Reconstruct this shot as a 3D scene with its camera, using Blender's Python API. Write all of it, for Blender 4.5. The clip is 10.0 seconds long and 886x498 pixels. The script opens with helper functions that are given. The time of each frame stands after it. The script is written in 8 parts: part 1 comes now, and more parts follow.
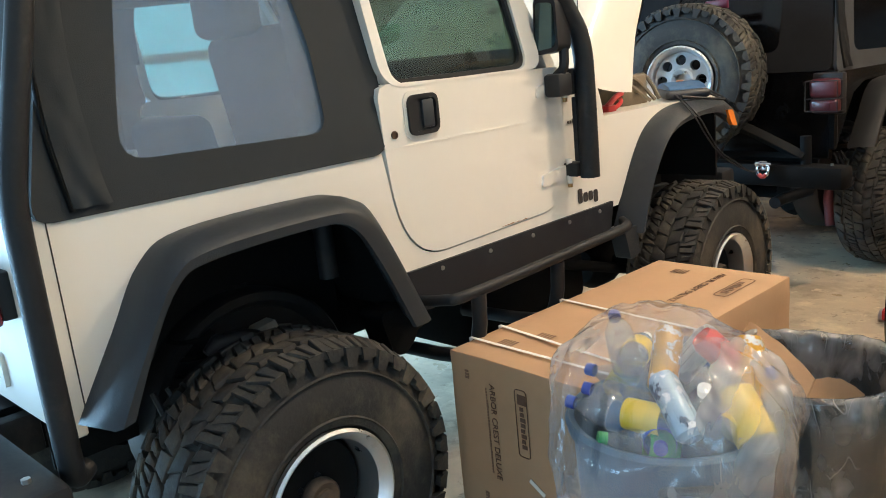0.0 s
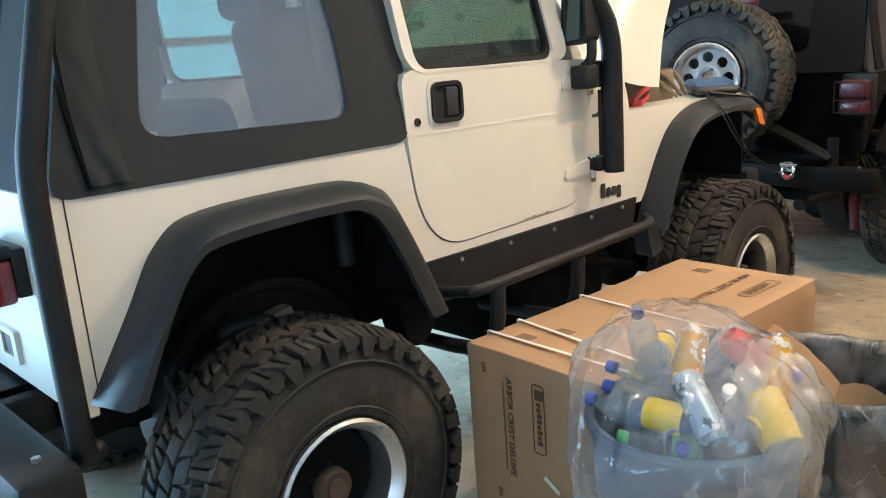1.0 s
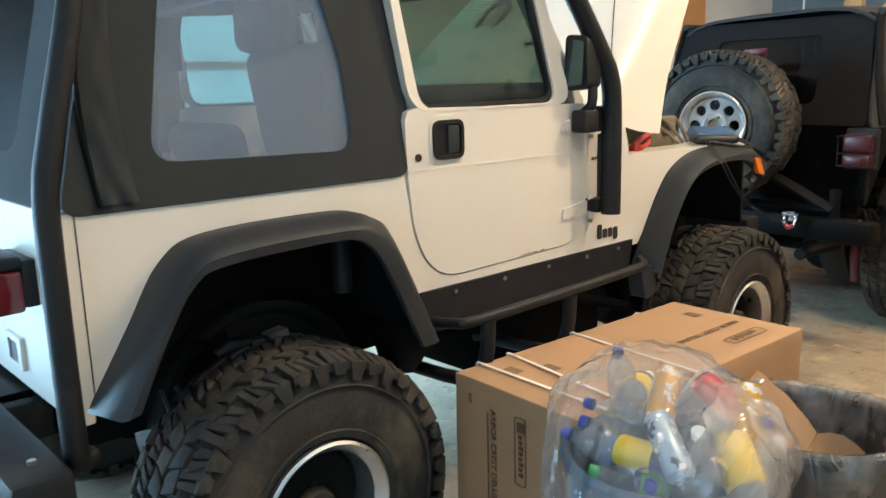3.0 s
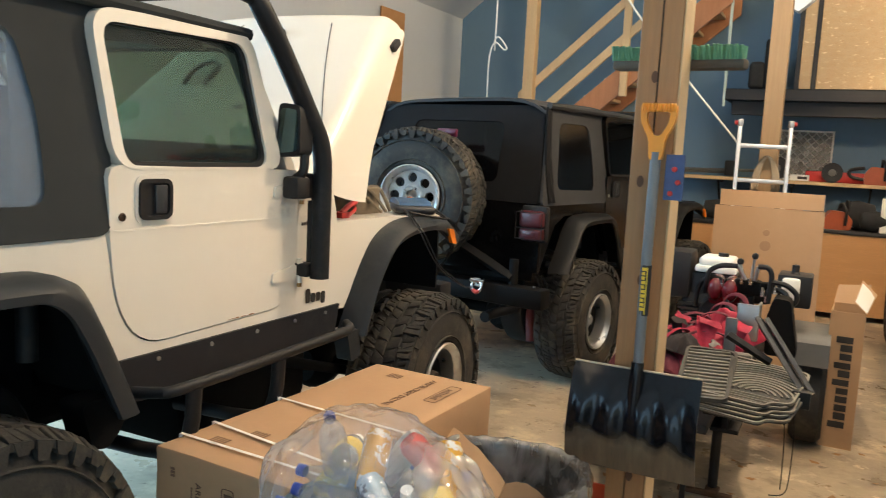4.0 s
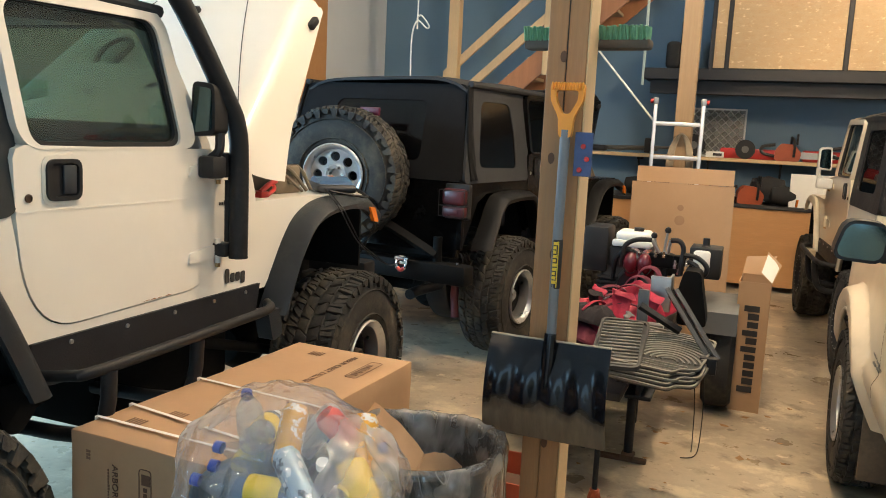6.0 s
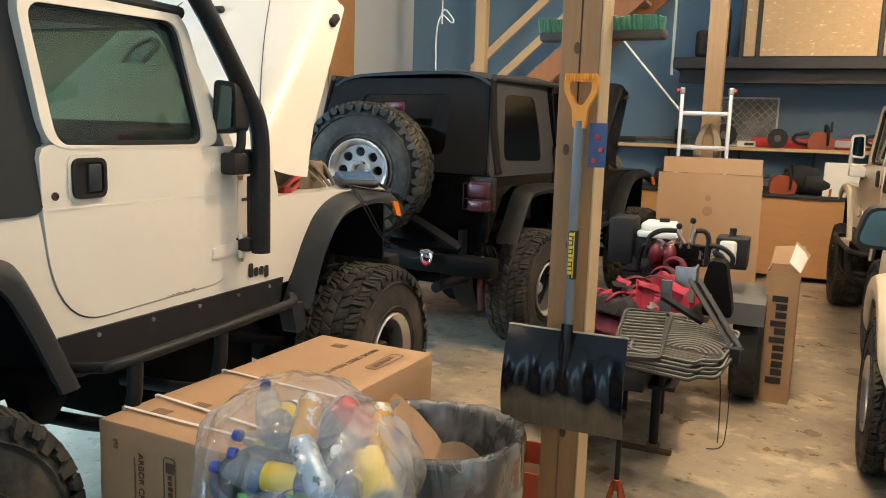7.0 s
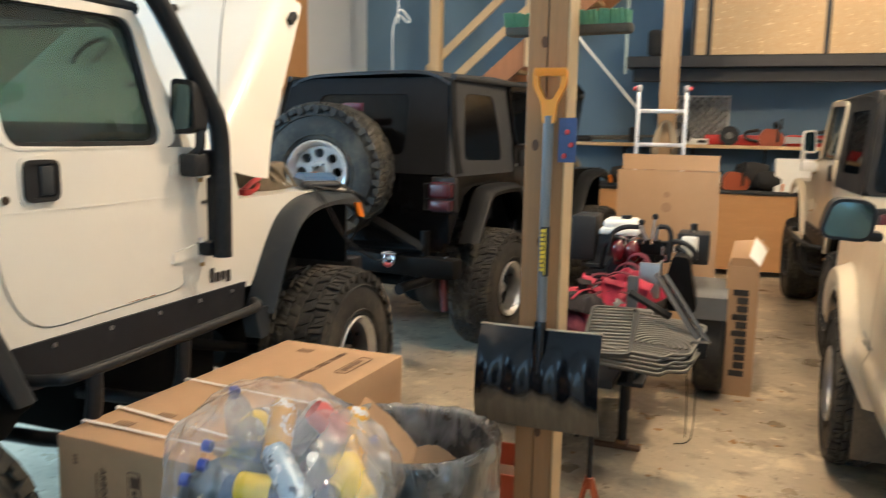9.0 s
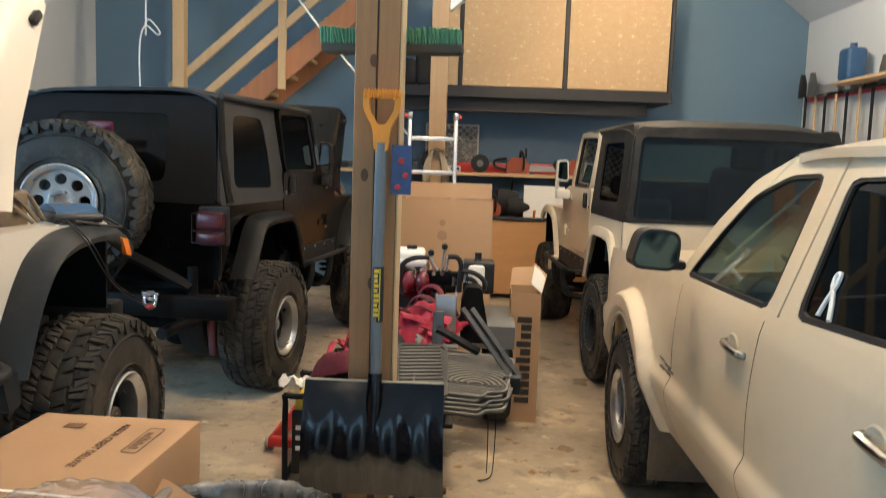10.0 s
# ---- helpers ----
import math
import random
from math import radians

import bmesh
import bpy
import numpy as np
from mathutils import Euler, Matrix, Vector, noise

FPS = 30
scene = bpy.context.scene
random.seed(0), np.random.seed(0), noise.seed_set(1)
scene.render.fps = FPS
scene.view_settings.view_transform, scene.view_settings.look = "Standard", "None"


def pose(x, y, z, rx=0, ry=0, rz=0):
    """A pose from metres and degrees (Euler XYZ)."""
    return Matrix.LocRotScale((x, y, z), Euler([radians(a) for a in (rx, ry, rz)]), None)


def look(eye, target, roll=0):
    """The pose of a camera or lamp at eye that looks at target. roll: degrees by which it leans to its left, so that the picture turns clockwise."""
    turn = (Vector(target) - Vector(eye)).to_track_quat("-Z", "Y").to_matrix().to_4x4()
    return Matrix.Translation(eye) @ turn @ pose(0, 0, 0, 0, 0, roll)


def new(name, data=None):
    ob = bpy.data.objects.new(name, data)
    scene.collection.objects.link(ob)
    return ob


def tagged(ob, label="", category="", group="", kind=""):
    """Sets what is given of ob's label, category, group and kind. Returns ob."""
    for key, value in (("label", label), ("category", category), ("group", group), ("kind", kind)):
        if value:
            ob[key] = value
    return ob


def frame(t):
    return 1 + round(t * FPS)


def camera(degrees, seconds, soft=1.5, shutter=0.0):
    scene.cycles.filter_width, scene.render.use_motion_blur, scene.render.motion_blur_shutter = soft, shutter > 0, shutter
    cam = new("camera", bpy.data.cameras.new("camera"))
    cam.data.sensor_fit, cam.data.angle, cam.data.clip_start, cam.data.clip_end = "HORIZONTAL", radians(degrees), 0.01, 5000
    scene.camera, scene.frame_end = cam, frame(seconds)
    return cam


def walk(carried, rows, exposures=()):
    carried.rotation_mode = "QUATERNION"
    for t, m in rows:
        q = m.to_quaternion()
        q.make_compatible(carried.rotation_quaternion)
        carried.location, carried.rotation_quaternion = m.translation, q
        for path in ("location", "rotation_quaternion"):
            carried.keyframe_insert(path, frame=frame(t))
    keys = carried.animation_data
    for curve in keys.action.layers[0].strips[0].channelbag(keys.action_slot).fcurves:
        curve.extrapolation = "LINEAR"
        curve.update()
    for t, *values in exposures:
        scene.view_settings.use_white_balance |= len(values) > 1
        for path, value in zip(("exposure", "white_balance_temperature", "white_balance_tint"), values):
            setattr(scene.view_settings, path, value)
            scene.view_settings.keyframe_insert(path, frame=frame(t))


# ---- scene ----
cam = camera(57.4, 10.0, soft=0.95, shutter=0.4)
PATH = [
    (0, (1.763, -1.098, 1.549), (0.378, 0.269, 1.086), -5.8),
    (0.5, (1.749, -1.069, 1.549), (0.351, 0.286, 1.093), -4.8),
    (1, (1.727, -1.085, 1.531), (0.318, 0.253, 1.057), -4.3),
    (1.5, (1.733, -1.091, 1.54), (0.334, 0.25, 1.043), -4.1),
    (2, (1.743, -1.1, 1.543), (0.32, 0.215, 1.048), -3.5),
    (2.2, (1.749, -1.1, 1.551), (0.298, 0.186, 1.059), -2.6),
    (3.3, (1.835, -1.098, 1.558), (0.445, 0.304, 1.239), -0.8),
    (3.5, (1.822, -1.097, 1.573), (0.648, 0.5, 1.302), 0.9),
    (3.7, (1.781, -1.129, 1.579), (0.812, 0.603, 1.33), 2.8),
    (4, (1.804, -1.151, 1.578), (0.938, 0.635, 1.331), 3.0),
    (4.5, (1.849, -1.156, 1.584), (1.072, 0.669, 1.325), 2.8),
    (5, (1.854, -1.138, 1.577), (1.172, 0.721, 1.294), 2.5),
    (6.5, (1.891, -1.184, 1.58), (1.155, 0.652, 1.285), 2.7),
    (7, (1.93, -1.179, 1.578), (1.147, 0.636, 1.272), 1.8),
    (7.5, (1.936, -1.181, 1.58), (1.117, 0.615, 1.26), 1.0),
    (8, (1.933, -1.193, 1.578), (1.082, 0.588, 1.255), 0.5),
    (8.5, (1.943, -1.184, 1.577), (1.107, 0.604, 1.253), 0.3),
    (9, (1.865, -1.15, 1.556), (1.185, 0.708, 1.26), 1.1),
    (9.5, (1.614, -1.048, 1.583), (1.419, 0.936, 1.428), 2.1),
    (9.7, (1.564, -1.008, 1.569), (1.490, 0.985, 1.429), 2.7),
    (10, (1.522, -0.902, 1.558), (1.475, 1.085, 1.339), 2.0),
]
walk(cam, [(t, look(eye, target, roll)) for t, eye, target, roll in PATH],
     [(0.0, 0.22, 5950, 10), (2.2, 0.22, 5950, 10), (3.3, 0.12, 6200, 10), (4.3, 0.06, 6300, 10), (8.7, 0.08, 6250, 10), (9.0, 0.11, 6150, 10), (9.5, -0.07, 5850, 10), (9.7, -0.04, 5800, 10), (10.0, -0.05, 5950, 10)])

# ---- light: daylight from the bay behind, the side window and added openings, warm unseen ceiling bulbs ----
world = bpy.data.worlds.new("world")
scene.world = world
world.use_nodes = True
wn = world.node_tree.nodes
sky = wn.new("ShaderNodeTexSky")
sky.sky_type = "NISHITA"
sky.sun_disc = False
sky.sun_elevation, sky.sun_rotation = radians(38), radians(120)
world.node_tree.links.new(sky.outputs[0], wn["Background"].inputs[0])
wn["Background"].inputs[1].default_value = 0.1
scene.view_settings.exposure = 0.0


def area_lamp(name, eye, target, sx, sy, watts, colour):
    data = bpy.data.lights.new(name, "AREA")
    data.shape, data.size, data.size_y = "RECTANGLE", sx, sy
    data.energy, data.color = watts, colour
    ob = new(name, data)
    ob.matrix_basis = look(eye, target)
    return ob


COOL, WARM = (0.43, 0.74, 1.0), (1.0, 0.74, 0.46)
area_lamp("unseen_bay_daylight", (-1.9, -5.9, 1.35), (-1.4, 0, 1.2), 2.0, 2.6, 65, COOL)
# unseen opening, added to put cool light on the white jeep's tail
area_lamp("added_side_daylight", (-3.08, -2.65, 1.15), (0, -2.3, 1.1), 1.8, 2.2, 200, COOL)
# second bay is added, out of view, for cool light on the right
area_lamp("unseen_bay_daylight", (3.7, -5.85, 1.5), (3.4, 0, 1.6), 2.8, 2.6, 40, COOL)
area_lamp("window_daylight", (-3.02, 1.41, 1.7), (0, 1.41, 1.2), 0.9, 1.3, 180, COOL)
# unseen bulbs; the last is added to brighten the loft panels and back wall
LAMPS = [(1.3, -3.4, 10), (1.75, 0.95, 120), (1.75, 3.0, 375), (2.9, 6.3, 200)]
for lx, ly, watts in LAMPS:
    bulb = bpy.data.lights.new("ceiling_bulb", "POINT")
    bulb.energy, bulb.color, bulb.shadow_soft_size = watts, WARM, 0.13
    new("ceiling_bulb", bulb).location = (lx, ly, 4.1)


# ---- materials ----
def mat(name, colour, rough=0.6, metal=0.0, vary=0.12, scale=6.0, bump=0.0, bump_scale=60.0, second=None, stain=0.0, stain_colour=(0.1, 0.08, 0.06), coat=0.0, spec=0.5, stretch=None, blots=None):
    """Base colour with two scales of variation, optional stains and fine relief, in object metres."""
    m = bpy.data.materials.new(name)
    m.use_nodes = True
    nt = m.node_tree
    n, l = nt.nodes, nt.links
    p = n["Principled BSDF"]
    tc = n.new("ShaderNodeTexCoord")
    src = tc.outputs["Object"]
    if stretch:
        mp = n.new("ShaderNodeMapping")
        mp.inputs["Scale"].default_value = stretch
        l.new(src, mp.inputs[0])
        src = mp.outputs[0]

    def noise_tex(s, detail=6.0, rough_=0.6):
        t = n.new("ShaderNodeTexNoise")
        t.inputs["Scale"].default_value, t.inputs["Detail"].default_value, t.inputs["Roughness"].default_value = s, detail, rough_
        l.new(src, t.inputs["Vector"])
        return t.outputs["Fac"]

    def mix(fac, a, b):
        x = n.new("ShaderNodeMix")
        x.data_type = "RGBA"
        l.new(fac, x.inputs["Factor"])
        for sock, v in ((x.inputs["A"], a), (x.inputs["B"], b)):
            if isinstance(v, tuple):
                sock.default_value = (*v, 1)
            else:
                l.new(v, sock)
        return x.outputs["Result"]

    def ramp(fac, lo, hi):
        r = n.new("ShaderNodeMapRange")
        r.inputs["From Min"].default_value, r.inputs["From Max"].default_value = lo, hi
        l.new(fac, r.inputs["Value"])
        return r.outputs["Result"]

    c2 = second or tuple(c * (1 - vary) for c in colour)
    big = mix(ramp(noise_tex(scale), 0.3, 0.7), colour, c2)
    fine = mix(ramp(noise_tex(scale * 9, 3.0), 0.35, 0.75), big, tuple(c * (1 - vary * 0.7) for c in colour))
    if stain:
        fine = mix(ramp(noise_tex(scale * 0.45, 9.0, 0.7), 0.62 - 0.25 * stain, 0.8 - 0.1 * stain), fine, stain_colour)
    for bs, lo, hi, bc in blots or ():
        fine = mix(ramp(noise_tex(bs, 10.0, 0.65), lo, hi), fine, bc)
    l.new(fine, p.inputs["Base Color"])
    rr = n.new("ShaderNodeMapRange")
    rr.inputs["To Min"].default_value, rr.inputs["To Max"].default_value = max(rough - 0.1, 0.02), min(rough + 0.1, 1)
    l.new(noise_tex(scale * 2.3), rr.inputs["Value"])
    l.new(rr.outputs[0], p.inputs["Roughness"])
    p.inputs["Metallic"].default_value = metal
    p.inputs["Coat Weight"].default_value = coat
    p.inputs["Coat Roughness"].default_value = 0.08
    p.inputs["Specular IOR Level"].default_value = spec
    if bump:
        b = n.new("ShaderNodeBump")
        b.inputs["Strength"].default_value, b.inputs["Distance"].default_value = bump, 0.004
        l.new(noise_tex(bump_scale, 8.0), b.inputs["Height"])
        l.new(b.outputs[0], p.inputs["Normal"])
    return m


def glass(name, tint, rough=0.02, gloss=0.7, haze=0.0, haze_colour=(0.5, 0.55, 0.6)):
    """Thin pane: see-through, gloss on top, optional milky haze."""
    m = bpy.data.materials.new(name)
    m.use_nodes = True
    n, l = m.node_tree.nodes, m.node_tree.links
    out = n["Material Output"]
    n.remove(n["Principled BSDF"])
    tr, gl, df = n.new("ShaderNodeBsdfTransparent"), n.new("ShaderNodeBsdfGlossy"), n.new("ShaderNodeBsdfDiffuse")
    tr.inputs[0].default_value = (*tint, 1)
    gl.inputs["Roughness"].default_value = rough
    df.inputs[0].default_value = (*haze_colour, 1)
    lw, pw, fr = n.new("ShaderNodeLayerWeight"), n.new("ShaderNodeMath"), n.new("ShaderNodeMath")
    m1, m2 = n.new("ShaderNodeMixShader"), n.new("ShaderNodeMixShader")
    pw.operation, fr.operation = "POWER", "MULTIPLY_ADD"
    pw.inputs[1].default_value = 4.0
    fr.inputs[1].default_value, fr.inputs[2].default_value = gloss, 0.05 * gloss
    l.new(lw.outputs["Facing"], pw.inputs[0]), l.new(pw.outputs[0], fr.inputs[0])
    m1.inputs[0].default_value = haze
    l.new(tr.outputs[0], m1.inputs[1]), l.new(df.outputs[0], m1.inputs[2])
    l.new(fr.outputs[0], m2.inputs[0]), l.new(m1.outputs[0], m2.inputs[1]), l.new(gl.outputs[0], m2.inputs[2])
    l.new(m2.outputs[0], out.inputs[0])
    return m


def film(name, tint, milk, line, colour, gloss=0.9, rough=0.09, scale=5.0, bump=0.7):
    """Crinkled plastic film: clear, milky patches and whitened creases that also stand in for highlights, glossy on
    top.
    """
    m = bpy.data.materials.new(name)
    m.use_nodes = True
    n, l = m.node_tree.nodes, m.node_tree.links
    n.remove(n["Principled BSDF"])
    tc = n.new("ShaderNodeTexCoord")

    def noise_tex(sc, stretch, detail, twist):
        mp, t = n.new("ShaderNodeMapping"), n.new("ShaderNodeTexNoise")
        mp.inputs["Scale"].default_value = stretch
        t.inputs["Scale"].default_value, t.inputs["Detail"].default_value, t.inputs["Distortion"].default_value = sc, detail, twist
        l.new(tc.outputs["Object"], mp.inputs[0]), l.new(mp.outputs[0], t.inputs["Vector"])
        return t.outputs["Fac"]

    def calc(op, a, b=None, clamp=False):
        x = n.new("ShaderNodeMath")
        x.operation, x.use_clamp = op, clamp
        for i, v in enumerate((a, b)):
            if v is None:
                continue
            if isinstance(v, (int, float)):
                x.inputs[i].default_value = v
            else:
                l.new(v, x.inputs[i])
        return x.outputs[0]

    def span_(v, lo, hi, a, b):
        r = n.new("ShaderNodeMapRange")
        for k, x in (("From Min", lo), ("From Max", hi), ("To Min", a), ("To Max", b)):
            r.inputs[k].default_value = x
        l.new(v, r.inputs["Value"])
        return r.outputs[0]

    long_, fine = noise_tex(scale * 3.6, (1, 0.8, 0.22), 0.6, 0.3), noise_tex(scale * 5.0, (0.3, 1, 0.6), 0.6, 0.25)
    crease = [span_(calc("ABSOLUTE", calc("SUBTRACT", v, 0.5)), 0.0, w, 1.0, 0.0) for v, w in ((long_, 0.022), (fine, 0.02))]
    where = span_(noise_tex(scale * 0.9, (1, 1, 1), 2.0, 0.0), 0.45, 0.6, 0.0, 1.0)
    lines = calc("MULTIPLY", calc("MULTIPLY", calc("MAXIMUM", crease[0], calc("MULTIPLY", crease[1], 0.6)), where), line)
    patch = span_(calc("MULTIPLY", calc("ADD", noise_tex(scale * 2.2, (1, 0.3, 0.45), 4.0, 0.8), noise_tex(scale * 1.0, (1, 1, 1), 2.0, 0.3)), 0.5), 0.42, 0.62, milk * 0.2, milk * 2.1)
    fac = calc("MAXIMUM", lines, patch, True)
    tr, df, tl, gl = (n.new("ShaderNodeBsdf" + k) for k in ("Transparent", "Diffuse", "Translucent", "Glossy"))
    tr.inputs[0].default_value = (*tint, 1)
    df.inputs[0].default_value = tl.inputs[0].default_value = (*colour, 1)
    gl.inputs["Roughness"].default_value = rough
    bp = n.new("ShaderNodeBump")
    bp.inputs["Strength"].default_value, bp.inputs["Distance"].default_value = bump, 0.02
    fold = [calc("ABSOLUTE", calc("SUBTRACT", v, 0.5)) for v in (long_, fine)]
    l.new(calc("ADD", fold[0], calc("MULTIPLY", fold[1], 0.5)), bp.inputs["Height"])
    l.new(bp.outputs[0], gl.inputs["Normal"])
    lw = n.new("ShaderNodeLayerWeight")
    shine = calc("ADD", calc("MULTIPLY", calc("POWER", lw.outputs["Facing"], 3.5), gloss), 0.1)
    a, b, c = (n.new("ShaderNodeMixShader") for _ in range(3))
    a.inputs[0].default_value = 0.5
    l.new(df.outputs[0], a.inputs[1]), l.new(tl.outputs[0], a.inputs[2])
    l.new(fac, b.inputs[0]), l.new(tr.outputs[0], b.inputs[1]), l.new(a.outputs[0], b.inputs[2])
    l.new(shine, c.inputs[0]), l.new(b.outputs[0], c.inputs[1]), l.new(gl.outputs[0], c.inputs[2])
    l.new(c.outputs[0], n["Material Output"].inputs[0])
    return m


def glow(name, colour, strength):
    m = bpy.data.materials.new(name)
    m.use_nodes = True
    p = m.node_tree.nodes["Principled BSDF"]
    p.inputs["Base Color"].default_value = (*colour, 1)
    p.inputs["Emission Color"].default_value = (*colour, 1)
    p.inputs["Emission Strength"].default_value = strength
    return m


WHITE_PAINT = mat("white_paint", (0.76, 0.72, 0.635), 0.34, vary=0.05, scale=2.5, coat=0.35, stain=0.1, stain_colour=(0.6, 0.55, 0.46))
CREAM_PAINT = mat("cream_paint", (0.66, 0.56, 0.405), 0.33, vary=0.07, scale=2.0, coat=0.4, stain=0.45, stain_colour=(0.5, 0.42, 0.3))
BLACK_PAINT = mat("black_paint", (0.004, 0.004, 0.0045), 0.24, vary=0.3, scale=3.0, coat=0.1, stain=0.1, stain_colour=(0.014, 0.012, 0.011), spec=0.25)
RUBBER = mat("tyre_rubber", (0.034, 0.032, 0.029), 0.75, vary=0.4, scale=9.0, bump=0.6, bump_scale=90, stain=0.65, stain_colour=(0.11, 0.092, 0.066), spec=0.35)
SATIN_BLACK = mat("satin_black", (0.006, 0.006, 0.006), 0.6, vary=0.3, scale=8.0, spec=0.12)
FLARE = mat("flare_plastic", (0.026, 0.03, 0.034), 0.42, vary=0.2, scale=5.0, bump=0.25, bump_scale=250, stain=0.35, stain_colour=(0.06, 0.056, 0.05), spec=0.25)
BLACK_METAL = mat("black_metal", (0.015, 0.016, 0.018), 0.5, vary=0.3, scale=8.0, bump=0.15, bump_scale=160, stain=0.3, stain_colour=(0.045, 0.04, 0.034), spec=0.25)
ARMOUR = mat("rocker_guard", (0.017, 0.018, 0.022), 0.5, vary=0.2, scale=6.0, bump=0.3, bump_scale=220, stain=0.3, stain_colour=(0.05, 0.043, 0.037), spec=0.25)
UNDER = mat("underbody", (0.01, 0.01, 0.01), 0.8, vary=0.4, scale=6.0, spec=0.1)
CANVAS = mat("canvas_top", (0.029, 0.033, 0.035), 0.88, vary=0.15, scale=4.0, bump=0.35, bump_scale=420, spec=0.3)
CANVAS_BLACK = mat("black_canvas", (0.008, 0.008, 0.009), 0.9, vary=0.2, scale=4.0, bump=0.3, bump_scale=420, spec=0.2)
BLACK_FLARE = mat("black_flare", (0.008, 0.008, 0.0078), 0.45, vary=0.2, scale=5.0, bump=0.2, bump_scale=250, stain=0.15, stain_colour=(0.024, 0.022, 0.019), spec=0.2)
CANVAS_GREY = mat("faded_canvas", (0.042, 0.043, 0.045), 0.85, vary=0.25, scale=5.0, bump=0.3, bump_scale=300, spec=0.25)
HARDTOP = mat("hard_top", (0.02, 0.019, 0.018), 0.5, vary=0.2, scale=3.0, bump=0.3, bump_scale=180, stain=0.25, stain_colour=(0.07, 0.062, 0.052), spec=0.25)
ALLOY = mat("alloy_rim", (0.66, 0.66, 0.66), 0.3, 0.9, vary=0.12, scale=9.0, stain=0.1, stain_colour=(0.3, 0.27, 0.22))
STEEL = mat("bare_steel", (0.5, 0.49, 0.47), 0.35, 0.95, vary=0.2, scale=12.0)
CHROME = mat("chrome", (0.8, 0.8, 0.82), 0.12, 1.0, vary=0.08, scale=9.0)
RED_LENS = mat("red_lens", (0.2, 0.007, 0.011), 0.15, vary=0.35, scale=30.0, coat=0.5)
RED_DULL = mat("dull_red_lens", (0.085, 0.006, 0.009), 0.4, vary=0.35, scale=30.0, coat=0.1)
SHOCK_RED = mat("shock_red", (0.1, 0.01, 0.012), 0.5, vary=0.3)
PALE_LENS = mat("pale_lens", (0.22, 0.13, 0.125), 0.2, vary=0.3, scale=40.0, coat=0.5)
AMBER_LENS = mat("amber_lens", (0.85, 0.22, 0.02), 0.2, vary=0.1, scale=30.0, coat=0.5)
# its bluish haze stands in for a sky reflection on the door glass
GLASS_GREEN = glass("tinted_glass", (0.4, 0.46, 0.4), haze=0.035, haze_colour=(0.35, 0.43, 0.47))
GLASS_SHIELD = glass("windshield_glass", (0.78, 0.86, 0.8))
GLASS_DARK = glass("privacy_glass", (0.07, 0.085, 0.08), gloss=0.35, haze=0.005)
GLASS_CLEAR = glass("window_glass", (0.9, 0.95, 0.95))
VINYL = glass("clear_vinyl", (0.78, 0.83, 0.88), rough=0.1, haze=0.2, haze_colour=(0.34, 0.44, 0.56))
GLASS_TINT = glass("back_glass", (0.42, 0.47, 0.48), gloss=0.4, haze=0.008)
GLASS_SMOKE = glass("smoked_glass", (0.4, 0.47, 0.43), haze=0.015)
# dark and low in gloss so the rear window mirrors no bay daylight
VINYL_REAR = glass("dulled_vinyl", (0.1, 0.11, 0.12), rough=0.3, gloss=0.12, haze=0.03, haze_colour=(0.06, 0.07, 0.08))
VINYL_DARK = glass("smoked_vinyl", (0.1, 0.11, 0.12), rough=0.12, haze=0.03, haze_colour=(0.08, 0.08, 0.09))
# the dark teal of the reflections is put into the mirror's own colour
MIRROR_DIM = mat("dim_mirror", (0.1, 0.15, 0.15), 0.06, 1.0, vary=0.1)
MIRROR = mat("mirror_glass", (0.9, 0.9, 0.9), 0.03, 1.0, vary=0.01)
SEAT = mat("seat_cloth", (0.02, 0.02, 0.021), 0.9, vary=0.3, scale=9.0)
RUST = mat("rust", (0.33, 0.14, 0.04), 0.8, vary=0.4, scale=60.0)
BRASS = mat("brass_pin", (0.5, 0.3, 0.12), 0.4, 0.9, vary=0.3, scale=30)
INK = mat("ink", (0.03, 0.025, 0.022), 0.7, vary=0.2, scale=40.0)
HANDLE_GREY = mat("handle_grey", (0.035, 0.04, 0.045), 0.38, vary=0.2, scale=20.0, spec=0.4)
LOCK_BROWN = mat("lock_brown", (0.11, 0.065, 0.04), 0.45, 0.5, vary=0.4, scale=80.0)
HOUSING = mat("housing_black", (0.014, 0.014, 0.015), 0.45, vary=0.3, scale=9.0, spec=0.3)
BARE_BRACKET = mat("bare_bracket", (0.4, 0.33, 0.24), 0.6, vary=0.3, scale=40.0)
INK_BROWN = mat("brown_ink", (0.13, 0.065, 0.035), 0.8, vary=0.25, scale=60.0)

CONCRETE = mat("concrete", (0.5, 0.415, 0.3), 0.3, vary=0.3, scale=1.5, bump=0.12, bump_scale=30, stain=0.55, stain_colour=(0.2, 0.16, 0.11), second=(0.4, 0.32, 0.22), blots=((1.3, 0.5, 0.62, (0.22, 0.175, 0.125)), (3.1, 0.54, 0.64, (0.24, 0.185, 0.125)), (1.9, 0.55, 0.63, (0.62, 0.52, 0.36)), (6.0, 0.6, 0.66, (0.6, 0.5, 0.36)), (11.0, 0.6, 0.67, (0.15, 0.11, 0.075))))
YARD = mat("gravel_yard", (0.4, 0.37, 0.32), 0.9, vary=0.35, scale=3.0, bump=0.5, bump_scale=40)
BLUE_WALL = mat("blue_wall", (0.125, 0.212, 0.298), 0.6, vary=0.08, scale=1.2, bump=0.08, bump_scale=120)
WHITE_WALL = mat("white_wall", (0.62, 0.66, 0.7), 0.5, vary=0.06, scale=1.0, bump=0.06, bump_scale=120)
